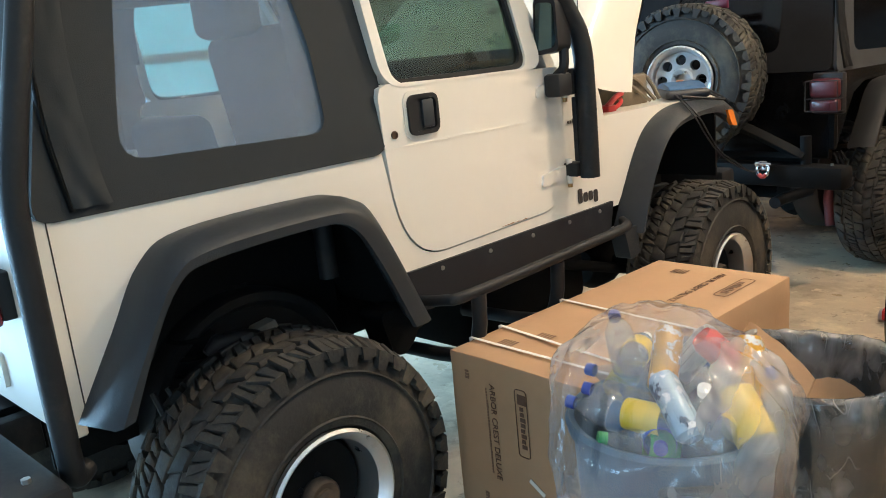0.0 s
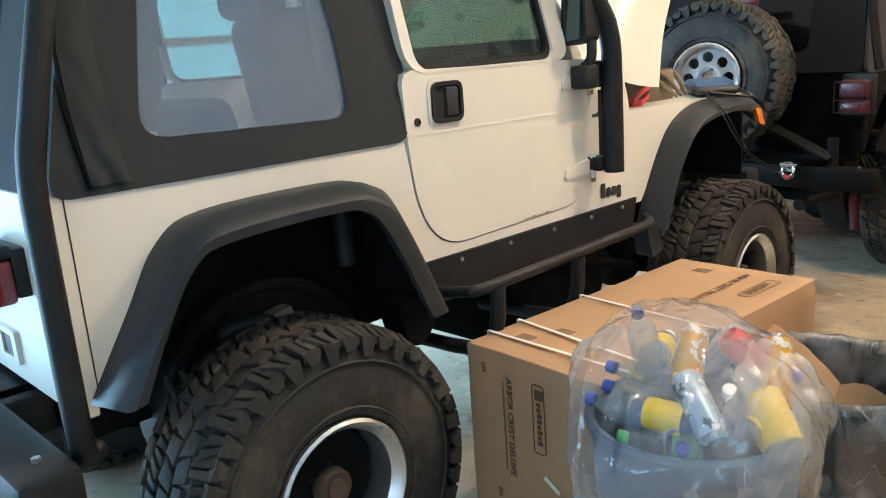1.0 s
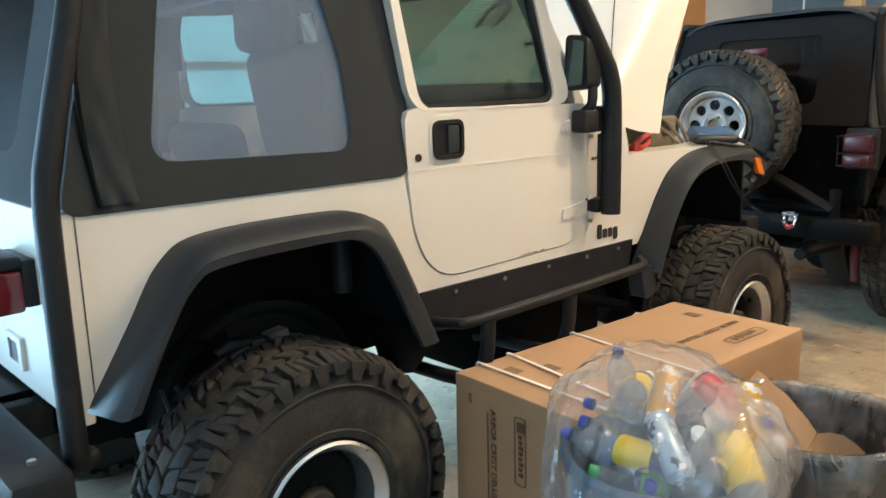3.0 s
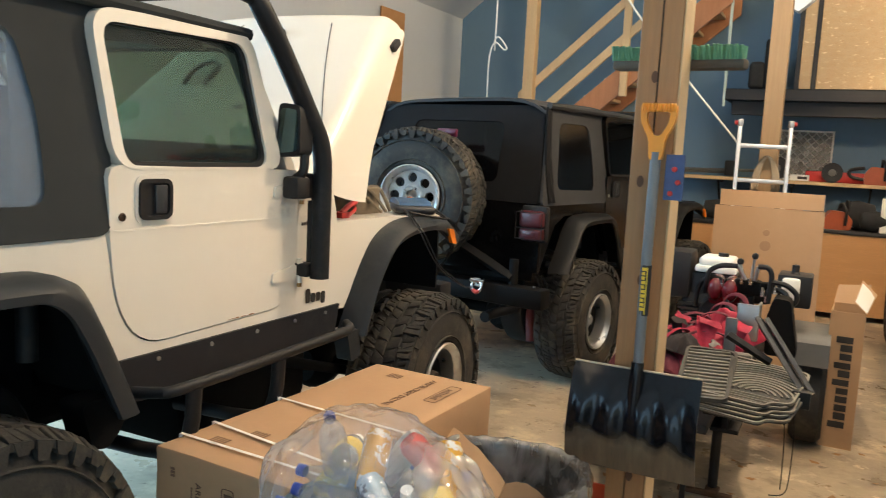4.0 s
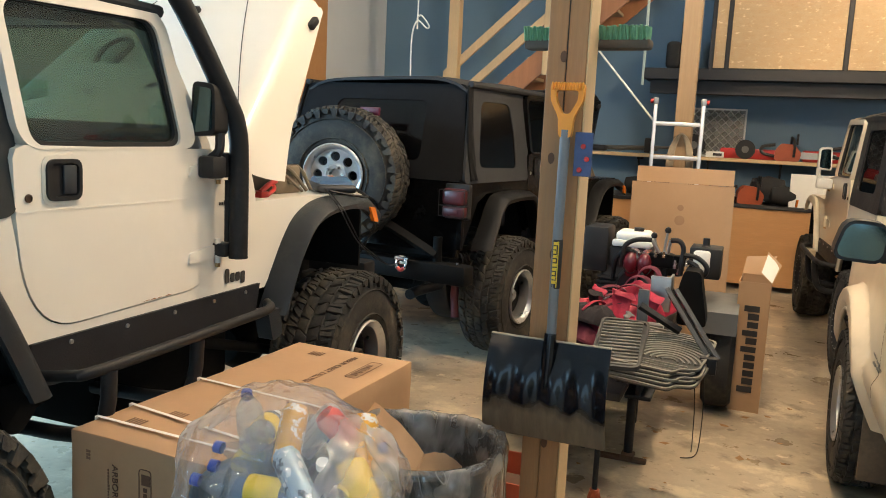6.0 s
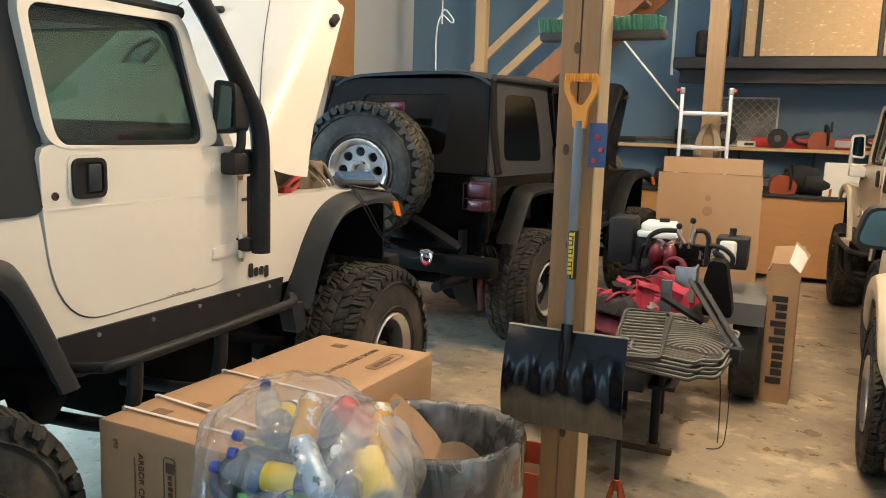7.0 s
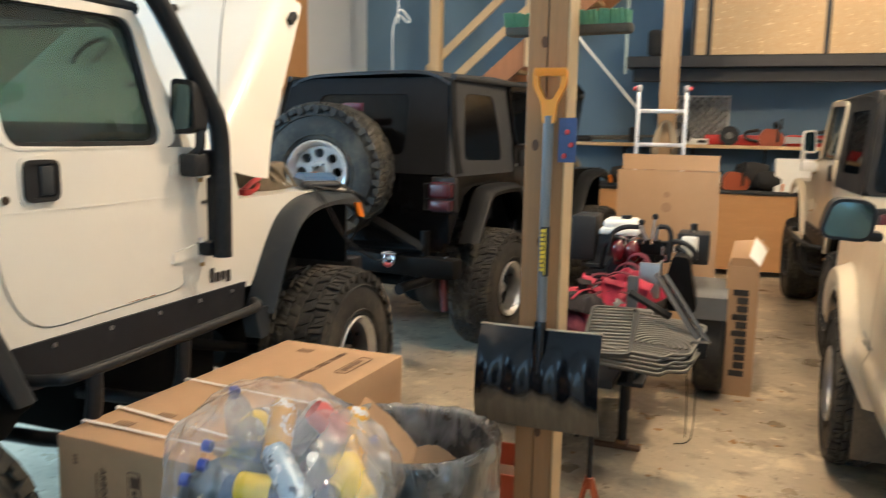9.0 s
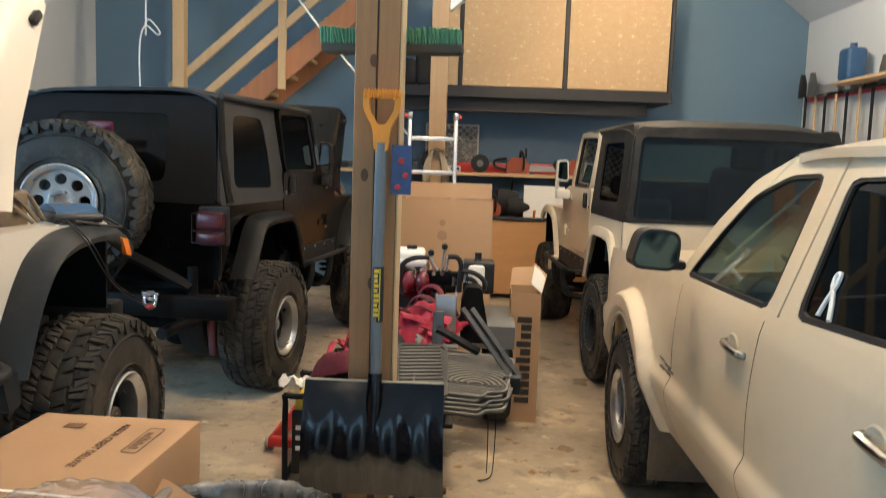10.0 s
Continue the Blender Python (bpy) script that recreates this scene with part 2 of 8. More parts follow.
TIMBER = mat("fir_post", (0.43, 0.215, 0.082), 0.65, vary=0.35, scale=3.0, bump=0.25, bump_scale=30, stretch=(9, 9, 0.6), second=(0.26, 0.145, 0.07))
PINE = mat("pine_lumber", (0.64, 0.46, 0.255), 0.65, vary=0.22, scale=3.0, bump=0.15, bump_scale=30, stretch=(8, 8, 0.8), second=(0.55, 0.39, 0.22))
STRINGER = mat("orange_stringer", (0.46, 0.2, 0.085), 0.6, vary=0.25, scale=3.0, stretch=(6, 6, 1))
PLYWOOD = mat("plywood", (0.55, 0.29, 0.12), 0.6, vary=0.2, scale=2.0, bump=0.1, stretch=(1, 6, 6), second=(0.48, 0.24, 0.09))
OSB = mat("strand_board", (0.521, 0.378, 0.220), 0.75, vary=0.35, scale=9.0, bump=0.3, bump_scale=50, second=(0.48, 0.31, 0.15), stretch=(1.0, 1, 2.2), blots=((22.0, 0.56, 0.64, (0.42, 0.27, 0.13)), (13.0, 0.58, 0.66, (0.72, 0.56, 0.34))))
CARDBOARD = mat("cardboard", (0.43, 0.265, 0.145), 0.85, vary=0.1, scale=5.0, bump=0.12, bump_scale=80, stain=0.1, stain_colour=(0.33, 0.2, 0.11), second=(0.39, 0.235, 0.125))
BLACK_BEAM = mat("black_beam", (0.02, 0.02, 0.022), 0.6, vary=0.2, scale=5.0)
ORANGE_GRIP = mat("orange_grip", (0.85, 0.32, 0.02), 0.4, vary=0.1, scale=20.0)
GREY_SHAFT = mat("grey_shaft", (0.17, 0.18, 0.19), 0.45, vary=0.15, scale=12.0)



def worn_blade():
    """Glossy black plastic scraped to dusty grey towards its lower edge."""
    m = mat("shovel_blade", (0.007, 0.008, 0.011), 0.16, spec=0.35, vary=0.2, scale=9.0, bump=0.08, bump_scale=40)
    n, l = m.node_tree.nodes, m.node_tree.links
    p = n["Principled BSDF"]
    tc, sx, nz, ad, mr, mx, mp = (n.new("ShaderNode" + k) for k in ("TexCoord", "SeparateXYZ", "TexNoise", "Math", "MapRange", "Mix", "Mapping"))
    mp.inputs["Scale"].default_value = (10, 1, 5)
    nz.inputs["Scale"].default_value, nz.inputs["Detail"].default_value = 1.0, 8.0
    l.new(tc.outputs["Object"], sx.inputs[0]), l.new(tc.outputs["Object"], mp.inputs[0]), l.new(mp.outputs[0], nz.inputs["Vector"])
    ad.operation = "MULTIPLY_ADD"
    ad.inputs[1].default_value = -0.16
    l.new(nz.outputs["Fac"], ad.inputs[0]), l.new(sx.outputs["Z"], ad.inputs[2])
    mr.inputs["From Min"].default_value, mr.inputs["From Max"].default_value = 0.625, 0.585
    l.new(ad.outputs[0], mr.inputs["Value"])
    mx.data_type = "RGBA"
    sm, sn, sc = (n.new("ShaderNode" + k) for k in ("Mapping", "TexNoise", "Mix"))
    sm.inputs["Scale"].default_value = (26, 1, 4)
    sm.inputs["Rotation"].default_value = (0, 0.2, 0)
    sn.inputs["Scale"].default_value, sn.inputs["Detail"].default_value, sn.inputs["Roughness"].default_value = 1.0, 6.0, 0.65
    sc.data_type = "RGBA"
    sc.inputs["A"].default_value, sc.inputs["B"].default_value = (0.04, 0.032, 0.024, 1), (0.27, 0.2, 0.125, 1)
    l.new(tc.outputs["Object"], sm.inputs[0]), l.new(sm.outputs[0], sn.inputs["Vector"])
    l.new(sn.outputs["Fac"], sc.inputs["Factor"]), l.new(sc.outputs["Result"], mx.inputs["B"])
    l.new(mr.outputs[0], mx.inputs["Factor"]), l.new(p.inputs["Base Color"].links[0].from_socket, mx.inputs["A"])
    l.new(mx.outputs["Result"], p.inputs["Base Color"])
    rg = n.new("ShaderNodeMapRange")
    rg.inputs["To Min"].default_value, rg.inputs["To Max"].default_value = 0.15, 0.55
    l.new(mr.outputs[0], rg.inputs["Value"]), l.new(rg.outputs[0], p.inputs["Roughness"])
    return m


BLADE = worn_blade()
YELLOW = mat("yellow_label", (0.8, 0.55, 0.03), 0.5, vary=0.08, scale=20.0)
GREEN_BRISTLE = mat("green_bristle", (0.16, 0.38, 0.22), 0.7, vary=0.3, scale=60.0)
ALUMINIUM = mat("aluminium", (0.74, 0.75, 0.76), 0.38, 0.75, vary=0.1, scale=12.0)
RED_PLASTIC = mat("red_plastic", (0.55, 0.03, 0.025), 0.45, vary=0.2, scale=12.0)
RED_CLOTH = mat("red_cloth", (0.5, 0.02, 0.06), 0.7, vary=0.6, scale=14.0, bump=0.4, bump_scale=60)
MAROON_CLOTH = mat("maroon_cloth", (0.13, 0.012, 0.03), 0.85, vary=0.4, scale=14.0, bump=0.4, bump_scale=60)
ORANGE_PAINT = mat("orange_paint", (0.36, 0.075, 0.025), 0.4, vary=0.25, scale=14.0)
MAT_RUBBER = mat("mat_rubber", (0.06, 0.056, 0.05), 0.7, vary=0.25, scale=14.0, spec=0.25)
CAN_PLASTIC = mat("can_plastic", (0.06, 0.11, 0.17), 0.5, vary=0.15, scale=7.0, bump=0.1, bump_scale=90)
CAN_GREY = mat("grey_can", (0.075, 0.074, 0.07), 0.6, vary=0.2, scale=7.0)
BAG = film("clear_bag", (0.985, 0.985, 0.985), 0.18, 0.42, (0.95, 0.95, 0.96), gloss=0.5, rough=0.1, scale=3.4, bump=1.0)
LINER = film("bin_liner", (0.66, 0.66, 0.64), 0.42, 0.85, (0.48, 0.47, 0.45), scale=6.0)
BLUE_PLASTIC = mat("blue_plastic", (0.032, 0.095, 0.21), 0.4, vary=0.15, scale=20.0)
BLUE_CAP = mat("blue_cap", (0.02, 0.06, 0.4), 0.4, vary=0.1, scale=20.0)
WHITE_PLASTIC = mat("white_plastic", (0.75, 0.74, 0.7), 0.45, vary=0.06, scale=12.0)
DARK_PLASTIC = mat("dark_plastic", (0.022, 0.022, 0.023), 0.45, vary=0.2, scale=12.0, spec=0.25)
ROPE_WHITE = mat("white_rope", (0.72, 0.7, 0.64), 0.8, vary=0.15, scale=60.0)
ROPE_TAN = mat("tan_rope", (0.36, 0.29, 0.2), 0.85, vary=0.25, scale=60.0)
PET = glass("clear_bottle", (0.85, 0.88, 0.9), rough=0.06, haze=0.12, haze_colour=(0.7, 0.72, 0.74))
GREY_METAL = mat("grey_metal", (0.17, 0.165, 0.155), 0.45, 0.6, vary=0.25, scale=10.0)
PAPER = mat("paper", (0.72, 0.7, 0.64), 0.8, vary=0.06, scale=12.0)
BLUE_CARD = mat("blue_card", (0.06, 0.1, 0.24), 0.5, vary=0.4, scale=22.0)


# ---- mesh helpers ----
from mathutils.geometry import tessellate_polygon


def thing(name, m, label, category, group=""):
    ob = new(name)
    ob.empty_display_size = 0.1
    ob.matrix_basis = m if isinstance(m, Matrix) else pose(*m)
    return tagged(ob, label, category, group)


def finish(bm, material, name, smooth=40):
    bmesh.ops.remove_doubles(bm, verts=bm.verts, dist=1e-5)
    bmesh.ops.recalc_face_normals(bm, faces=bm.faces)
    me = bpy.data.meshes.new(name)
    bm.to_mesh(me)
    bm.free()
    me.materials.append(material)
    if smooth:
        me.polygons.foreach_set("use_smooth", [True] * len(me.polygons))
        me.set_sharp_from_angle(angle=radians(smooth))
    return me


def part(name, bm, material, parent, label="", smooth=40):
    ob = new(name, finish(bm, material, name, smooth))
    ob.parent = parent
    return tagged(ob, label)


def shared(name, me, parent, m):
    """One more piece on the same mesh, under parent."""
    ob = new(name, me)
    ob.parent = parent
    ob.matrix_basis = m
    return ob


def setting(name, bm, material, label, category, smooth=30):
    return tagged(new(name, finish(bm, material, name, smooth)), label, category, "", "structure")


def B():
    return bmesh.new()


def box(bm, x0, x1, y0, y1, z0, z1, bev=0.0, seg=2, m=None):
    made = bmesh.ops.create_cube(bm, size=1)["verts"]
    for v in made:
        v.co = Vector(((x0 + x1) / 2 + v.co.x * (x1 - x0), (y0 + y1) / 2 + v.co.y * (y1 - y0), (z0 + z1) / 2 + v.co.z * (z1 - z0)))
    edges = list({e for v in made for e in v.link_edges})
    faces = list({f for v in made for f in v.link_faces})
    if bev:
        r = bmesh.ops.bevel(bm, geom=edges, offset=bev, segments=seg, affect="EDGES", profile=0.5)
        made = list({v for f in r["faces"] for v in f.verts} | {v for v in made if v.is_valid})
    if m is not None:
        bmesh.ops.transform(bm, matrix=m, verts=[v for v in made if v.is_valid])
    return bm


def at_axis(axis, a, p, q):
    """Point with coordinate a on the axis and p, q on the other two (in x, y, z order)."""
    return Vector((a, p, q)) if axis == "x" else Vector((p, a, q)) if axis == "y" else Vector((p, q, a))


def prism(bm, pts, axis, a0, a1, warp=None):
    """Flat outline pts pushed from a0 to a1 along the axis; warp moves each point."""
    w = warp or (lambda v: v)
    lo = [bm.verts.new(w(at_axis(axis, a0, *p))) for p in pts]
    hi = [bm.verts.new(w(at_axis(axis, a1, *p))) for p in pts]
    for tri in tessellate_polygon([[Vector((*p, 0)) for p in pts]]):
        bm.faces.new([lo[i] for i in tri])
        bm.faces.new([hi[i] for i in tri])
    for i in range(len(pts)):
        j = (i + 1) % len(pts)
        bm.faces.new((lo[i], lo[j], hi[j], hi[i]))
    return bm


def ring(bm, outer, inner, axis, a0, a1, warp=None):
    """Frame between two outlines with the same number of points, from a0 to a1 along the axis."""
    w = warp or (lambda v: v)
    rows = [[bm.verts.new(w(at_axis(axis, a, *p))) for p in loop] for loop, a in ((outer, a0), (outer, a1), (inner, a1), (inner, a0))]
    k = len(outer)
    for a, b in ((0, 1), (1, 2), (2, 3), (3, 0)):
        for i in range(k):
            j = (i + 1) % k
            bm.faces.new((rows[a][i], rows[a][j], rows[b][j], rows[b][i]))
    return bm


def curve_pts(pts, n=6, closed=False):
    """Catmull-Rom through the points."""
    P = [Vector(p) for p in pts]
    k = len(P)
    out = []
    for i in range(k if closed else k - 1):
        if closed:
            a, b, c, d = P[(i - 1) % k], P[i], P[(i + 1) % k], P[(i + 2) % k]
        else:
            a, b, c, d = P[max(i - 1, 0)], P[i], P[i + 1], P[min(i + 2, k - 1)]
        for s in range(n):
            t = s / n
            out.append(0.5 * (2 * b + (c - a) * t + (2 * a - 5 * b + 4 * c - d) * t * t + (3 * b - a - 3 * c + d) * t ** 3))
    if not closed:
        out.append(P[-1])
    return out


def round_poly(pts, r, n=4):
    """Outline with its corners rounded by radius r."""
    out = []
    k = len(pts)
    for i in range(k):
        a, b, c = Vector(pts[i - 1]), Vector(pts[i]), Vector(pts[(i + 1) % k])
        rr = min(r, (a - b).length * 0.45, (c - b).length * 0.45)
        p, q = b + (a - b).normalized() * rr, b + (c - b).normalized() * rr
        for s in range(n + 1):
            t = s / n
            out.append(tuple(p * (1 - t) ** 2 + b * 2 * t * (1 - t) + q * t * t))
    return out


def tube(bm, pts, r, seg=10, n=0, closed=False, flat=1.0):
    P = curve_pts(pts, n, closed) if n else [Vector(p) for p in pts]
    k = len(P)
    rings, up = [], None
    for i, p in enumerate(P):
        t = (P[(i + 1) % k] - P[i - 1]) if closed else (P[min(i + 1, k - 1)] - P[max(i - 1, 0)])
        t.normalize()
        if up is None:
            up = Vector((0, 0, 1)) if abs(t.z) < 0.9 else Vector((0, 1, 0))
        s = t.cross(up).normalized()
        up = s.cross(t).normalized()
        rad = r[min(i, len(r) - 1)] if isinstance(r, (list, tuple)) else r
        rings.append([bm.verts.new(p + (s * math.cos(2 * math.pi * j / seg) + up * flat * math.sin(2 * math.pi * j / seg)) * rad) for j in range(seg)])
    for i in range(k if closed else k - 1):
        a, b = rings[i], rings[(i + 1) % k]
        for j in range(seg):
            h = (j + 1) % seg
            bm.faces.new((a[j], a[h], b[h], b[j]))
    if not closed:
        bm.faces.new(rings[0][::-1])
        bm.faces.new(rings[-1])
    return bm


def rod(bm, a, b, r, seg=12):
    return tube(bm, [a, b], r, seg)


def lathe(bm, prof, seg=32, m=None, axis="z", wobble=None):
    """Profile of (radius, height) turned about the axis; radius 0 closes it."""
    m = m or Matrix()
    rows = []
    for r, h in prof:
        row = []
        for j in range(seg if r > 1e-6 else 1):
            a = 2 * math.pi * j / seg
            c, s = r * math.cos(a), r * math.sin(a)
            v = Vector((c, s, h)) if axis == "z" else Vector((h, c, s)) if axis == "x" else Vector((s, h, c))
            if wobble:
                v = wobble(v, a, h)
            row.append(bm.verts.new(m @ v))
        rows.append(row)
    for a, b in zip(rows, rows[1:]):
        for j in range(seg):
            h = (j + 1) % seg
            if len(a) == 1 and len(b) == 1:
                continue
            if len(a) == 1:
                bm.faces.new((a[0], b[j], b[h]))
            elif len(b) == 1:
                bm.faces.new((a[j], a[h], b[0]))
            else:
                bm.faces.new((a[j], a[h], b[h], b[j]))
    return bm


def sheet(bm, f, nu, nv, thick=None):
    """Surface f(u, v) for u, v in 0..1; thick: an offset vector for a second skin."""
    def layer(off):
        return [[bm.verts.new(Vector(f(i / nu, j / nv)) + off) for j in range(nv + 1)] for i in range(nu + 1)]
    tops = [layer(Vector())]
    if thick is not None:
        tops.append(layer(Vector(thick)))
    for g in tops:
        for i in range(nu):
            for j in range(nv):
                bm.faces.new((g[i][j], g[i + 1][j], g[i + 1][j + 1], g[i][j + 1]))
    if thick is not None:
        a, b = tops
        rim = [(i, 0) for i in range(nu)] + [(nu, j) for j in range(nv)] + [(i, nv) for i in range(nu, 0, -1)] + [(0, j) for j in range(nv, 0, -1)]
        for (i, j), (p, q) in zip(rim, rim[1:] + rim[:1]):
            bm.faces.new((a[i][j], a[p][q], b[p][q], b[i][j]))
    return bm


def word_bars(bm, count, width, height, m, seed=1, gap=0.28):
    """Plain letter-sized bars standing for writing: along x, up y, 1 mm thick."""
    rnd = random.Random(seed)
    step = width / count
    for i in range(count):
        h = height * rnd.choice((1.0, 0.72, 0.72, 0.9))
        x0 = i * step + step * gap / 2
        box(bm, x0, x0 + step * (1 - gap), 0, h, 0, 0.0012, m=m)
    return bm


def lettering(name, text, size, m, material, parent):
    cu = bpy.data.curves.new(name, "FONT")
    cu.body, cu.size, cu.extrude = text, size, 0.0006
    tmp = bpy.data.objects.new(name, cu)
    me = bpy.data.meshes.new_from_object(tmp)
    bpy.data.objects.remove(tmp)
    me.materials.append(material)
    ob = new(name, me)
    ob.parent = parent
    ob.matrix_basis = m
    return ob


# ---- the building ----
XL, XR, YF, YB, EAVE, RIDGE = -3.12, 5.62, -6.0, 9.25, 3.36, 5.6
XM = (XL + XR) / 2

bm = B()
box(bm, XL - 0.2, XR + 0.2, YF - 14, YB + 0.2, -0.12, 0.0)
setting("floor", bm, CONCRETE, "stained grey-tan concrete garage slab with a dull sheen", "floor")

bm = B()
prism(bm, [(XL - 0.15, 0), (XR + 0.15, 0), (XR + 0.15, EAVE), (XM + 1.6, RIDGE), (XM - 1.6, RIDGE), (XL - 0.15, EAVE)], "y", YB, YB + 0.15)
setting("wall_north", bm, BLUE_WALL, "slate-blue painted gable wall behind the workbench", "wall")

bm = B()
box(bm, XR, XR + 0.15, YF, YB, 0, EAVE)
setting("wall_east", bm, WHITE_WALL, "white panelled side wall hung with long-handled tools", "wall")

# west wall with the window opening cut through; the door opening is an unseen addition
WY0, WY1, WZ0, WZ1 = 0.92, 1.90, 0.95, 2.45
bm = B()
DY0, DY1, DZ1 = -3.6, -1.7, 2.3
for y0, y1, z0, z1 in ((YF, DY0, 0, EAVE), (DY0, DY1, DZ1, EAVE), (DY1, WY0, 0, EAVE), (WY1, YB, 0, EAVE), (WY0, WY1, 0, WZ0), (WY0, WY1, WZ1, EAVE)):
    box(bm, XL - 0.15, XL, y0, y1, z0, z1)
setting("wall_west", bm, WHITE_WALL, "white panelled side wall with a double-hung window and an added unseen opening", "wall")

# south wall with the wide bay opening behind the camera and a second one added on the right
bm = B()
for x0, x1, z0, z1 in ((XL, -2.9, 0, EAVE), (1.2, 2.2, 0, EAVE), (5.2, XR, 0, EAVE), (-2.9, 1.2, 2.7, EAVE), (2.2, 5.2, 2.7, EAVE)):
    box(bm, x0, x1, YF - 0.15, YF, z0, z1)
prism(bm, [(XL, EAVE), (XR, EAVE), (XM + 1.6, RIDGE), (XM - 1.6, RIDGE)], "y", YF - 0.15, YF)
setting("wall_south", bm, WHITE_WALL, "white wall around the open garage bay and a second, added one", "wall")

bm = B()
for pts in ([(XL, EAVE), (XM - 1.6, RIDGE), (XM - 1.6, RIDGE + 0.1), (XL - 0.15, EAVE + 0.02)], [(XR, EAVE), (XM + 1.6, RIDGE), (XM + 1.6, RIDGE + 0.1), (XR + 0.15, EAVE + 0.02)],
            [(XM - 1.6, RIDGE), (XM + 1.6, RIDGE), (XM + 1.6, RIDGE + 0.1), (XM - 1.6, RIDGE + 0.1)]):
    prism(bm, pts, "y", YF, YB)
setting("ceiling", bm, WHITE_WALL, "white vaulted ceiling sloping up from both side walls", "ceiling")

# the low point of a boxed-in ceiling valley beside the inner post
bm = B()
prism(bm, [(1.36, 2.8), (3.1, 4.3), (-0.9, 4.3)], "y", 6.0, 6.12)
setting("ceiling_valley", bm, WHITE_WALL, "white boxed ceiling panel coming down to a point", "ceiling")

# ground outside, and a flat glowing panel in place of the daylit view
bm = B()
box(bm, -60, 60, -60, 60, -0.3, -0.14)
setting("ground", bm, YARD, "pale gravel yard outside the garage", "ground")
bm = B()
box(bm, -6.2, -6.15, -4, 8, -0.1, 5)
setting("backdrop", bm, glow("daylight_panel", (0.46, 0.78, 0.95), 4.5), "glowing pale-blue panel standing in for the daylit view outside the window", "backdrop")

# window
win = thing("window_1", (XL, 0, 0), "white double-hung window with bright daylight behind", "window")
win["kind"] = "structure"
bm = B()
for y0, y1, z0, z1 in ((WY0 - 0.07, WY0, WZ0 - 0.07, WZ1 + 0.07), (WY1, WY1 + 0.07, WZ0 - 0.07, WZ1 + 0.07), (WY0, WY1, WZ0 - 0.07, WZ0), (WY0, WY1, WZ1, WZ1 + 0.07)):
    box(bm, 0.002, 0.03, y0, y1, z0, z1, 0.004, 1)
part("window_frame", bm, WHITE_PLASTIC, win)
zm = 1.72
for z0, z1, x in ((WZ0, zm, -0.05), (zm - 0.03, WZ1, -0.09)):
    bm = B()
    for a in ((WY0, WY0 + 0.045, z0, z1), (WY1 - 0.045, WY1, z0, z1), (WY0 + 0.045, WY1 - 0.045, z0, z0 + 0.045), (WY0 + 0.045, WY1 - 0.045, z1 - 0.045, z1)):
        box(bm, x, x + 0.035, *a, 0.004, 1)
    ym = (WY0 + WY1) / 2
    s = part("sash", bm, WHITE_PLASTIC, win)
    bm = B()
    box(bm, x + 0.012, x + 0.018, WY0 + 0.045, WY1 - 0.045, z0 + 0.045, z1 - 0.045)
    p = part("pane", bm, GLASS_CLEAR, s)
    p.visible_shadow = False

# pendant fixtures, out of view and assumed, that carry the bulbs
for lx, ly, watts in LAMPS:
    f = thing("pendant_light", (lx, ly, 4.1), "unseen warm bulb on an assumed drop cord from the ceiling", "light", "ceiling lights")
    bm = B()
    lathe(bm, [(0.0, 0.2), (0.03, 0.2), (0.035, 0.15), (0.0, 0.15)], 16)
    part("socket", bm, WHITE_PLASTIC, f)
    bm = B()
    rod(bm, (0, 0, 0.2), (0, 0, RIDGE - 4.1 - 0.25 * abs(lx - XM)), 0.006, 6)
    part("cord", bm, WHITE_PLASTIC, f)


# ---- jeeps: local axes x to the right side plane at 0, y forward from the rear axle, z up ----
JW = 1.5
LIP_R = [(-0.46, 0.86), (-0.39, 1.0), (-0.31, 1.12), (-0.22, 1.155), (0.06, 1.165), (0.18, 1.145), (0.26, 1.04), (0.37, 0.81)]
BODY_R = [(-0.53, 0.845), (-0.42, 1.02), (-0.33, 1.16), (-0.21, 1.215), (0.14, 1.222), (0.25, 1.2), (0.33, 1.13), (0.485, 0.81)]
LIP_F = [(1.64, 0.8), (1.69, 0.915), (1.735, 1.0), (1.8, 1.085), (1.885, 1.155), (2.05, 1.192), (2.3, 1.188), (2.46, 1.1)]
BODY_F = [(1.6, 0.8), (1.685, 0.945), (1.785, 1.095), (1.88, 1.185), (2.03, 1.24), (2.245, 1.252), (2.42, 1.24), (2.53, 1.19)]


def flare(bm, body, lip, out=0.14, side=1):
    a, b = curve_pts([(0, *p) for p in body], 5), curve_pts([(0, *p) for p in lip], 5)
    rows = []
    for p, q in zip(a, b):
        prof = [(0.0, p), (out * 0.55, p.lerp(q, 0.12) + Vector((0, 0, 0.008))), (out * 0.92, p.lerp(q, 0.4)), (out, p.lerp(q, 0.6)), (out, q), (out - 0.012, q.lerp(p, -0.04)), (out - 0.03, q.lerp(p, 0.1)), (0.0, p.lerp(q, 0.35))]
        rows.append([bm.verts.new((x if side > 0 else -JW - x, v.y, v.z)) for x, v in prof])
    for r, s in zip(rows, rows[1:]):
        for i in range(len(r)):
            j = (i + 1) % len(r)
            bm.faces.new((r[i], r[j], s[j], s[i]))
    bm.faces.new(rows[0]), bm.faces.new(rows[-1][::-1])
    return bm


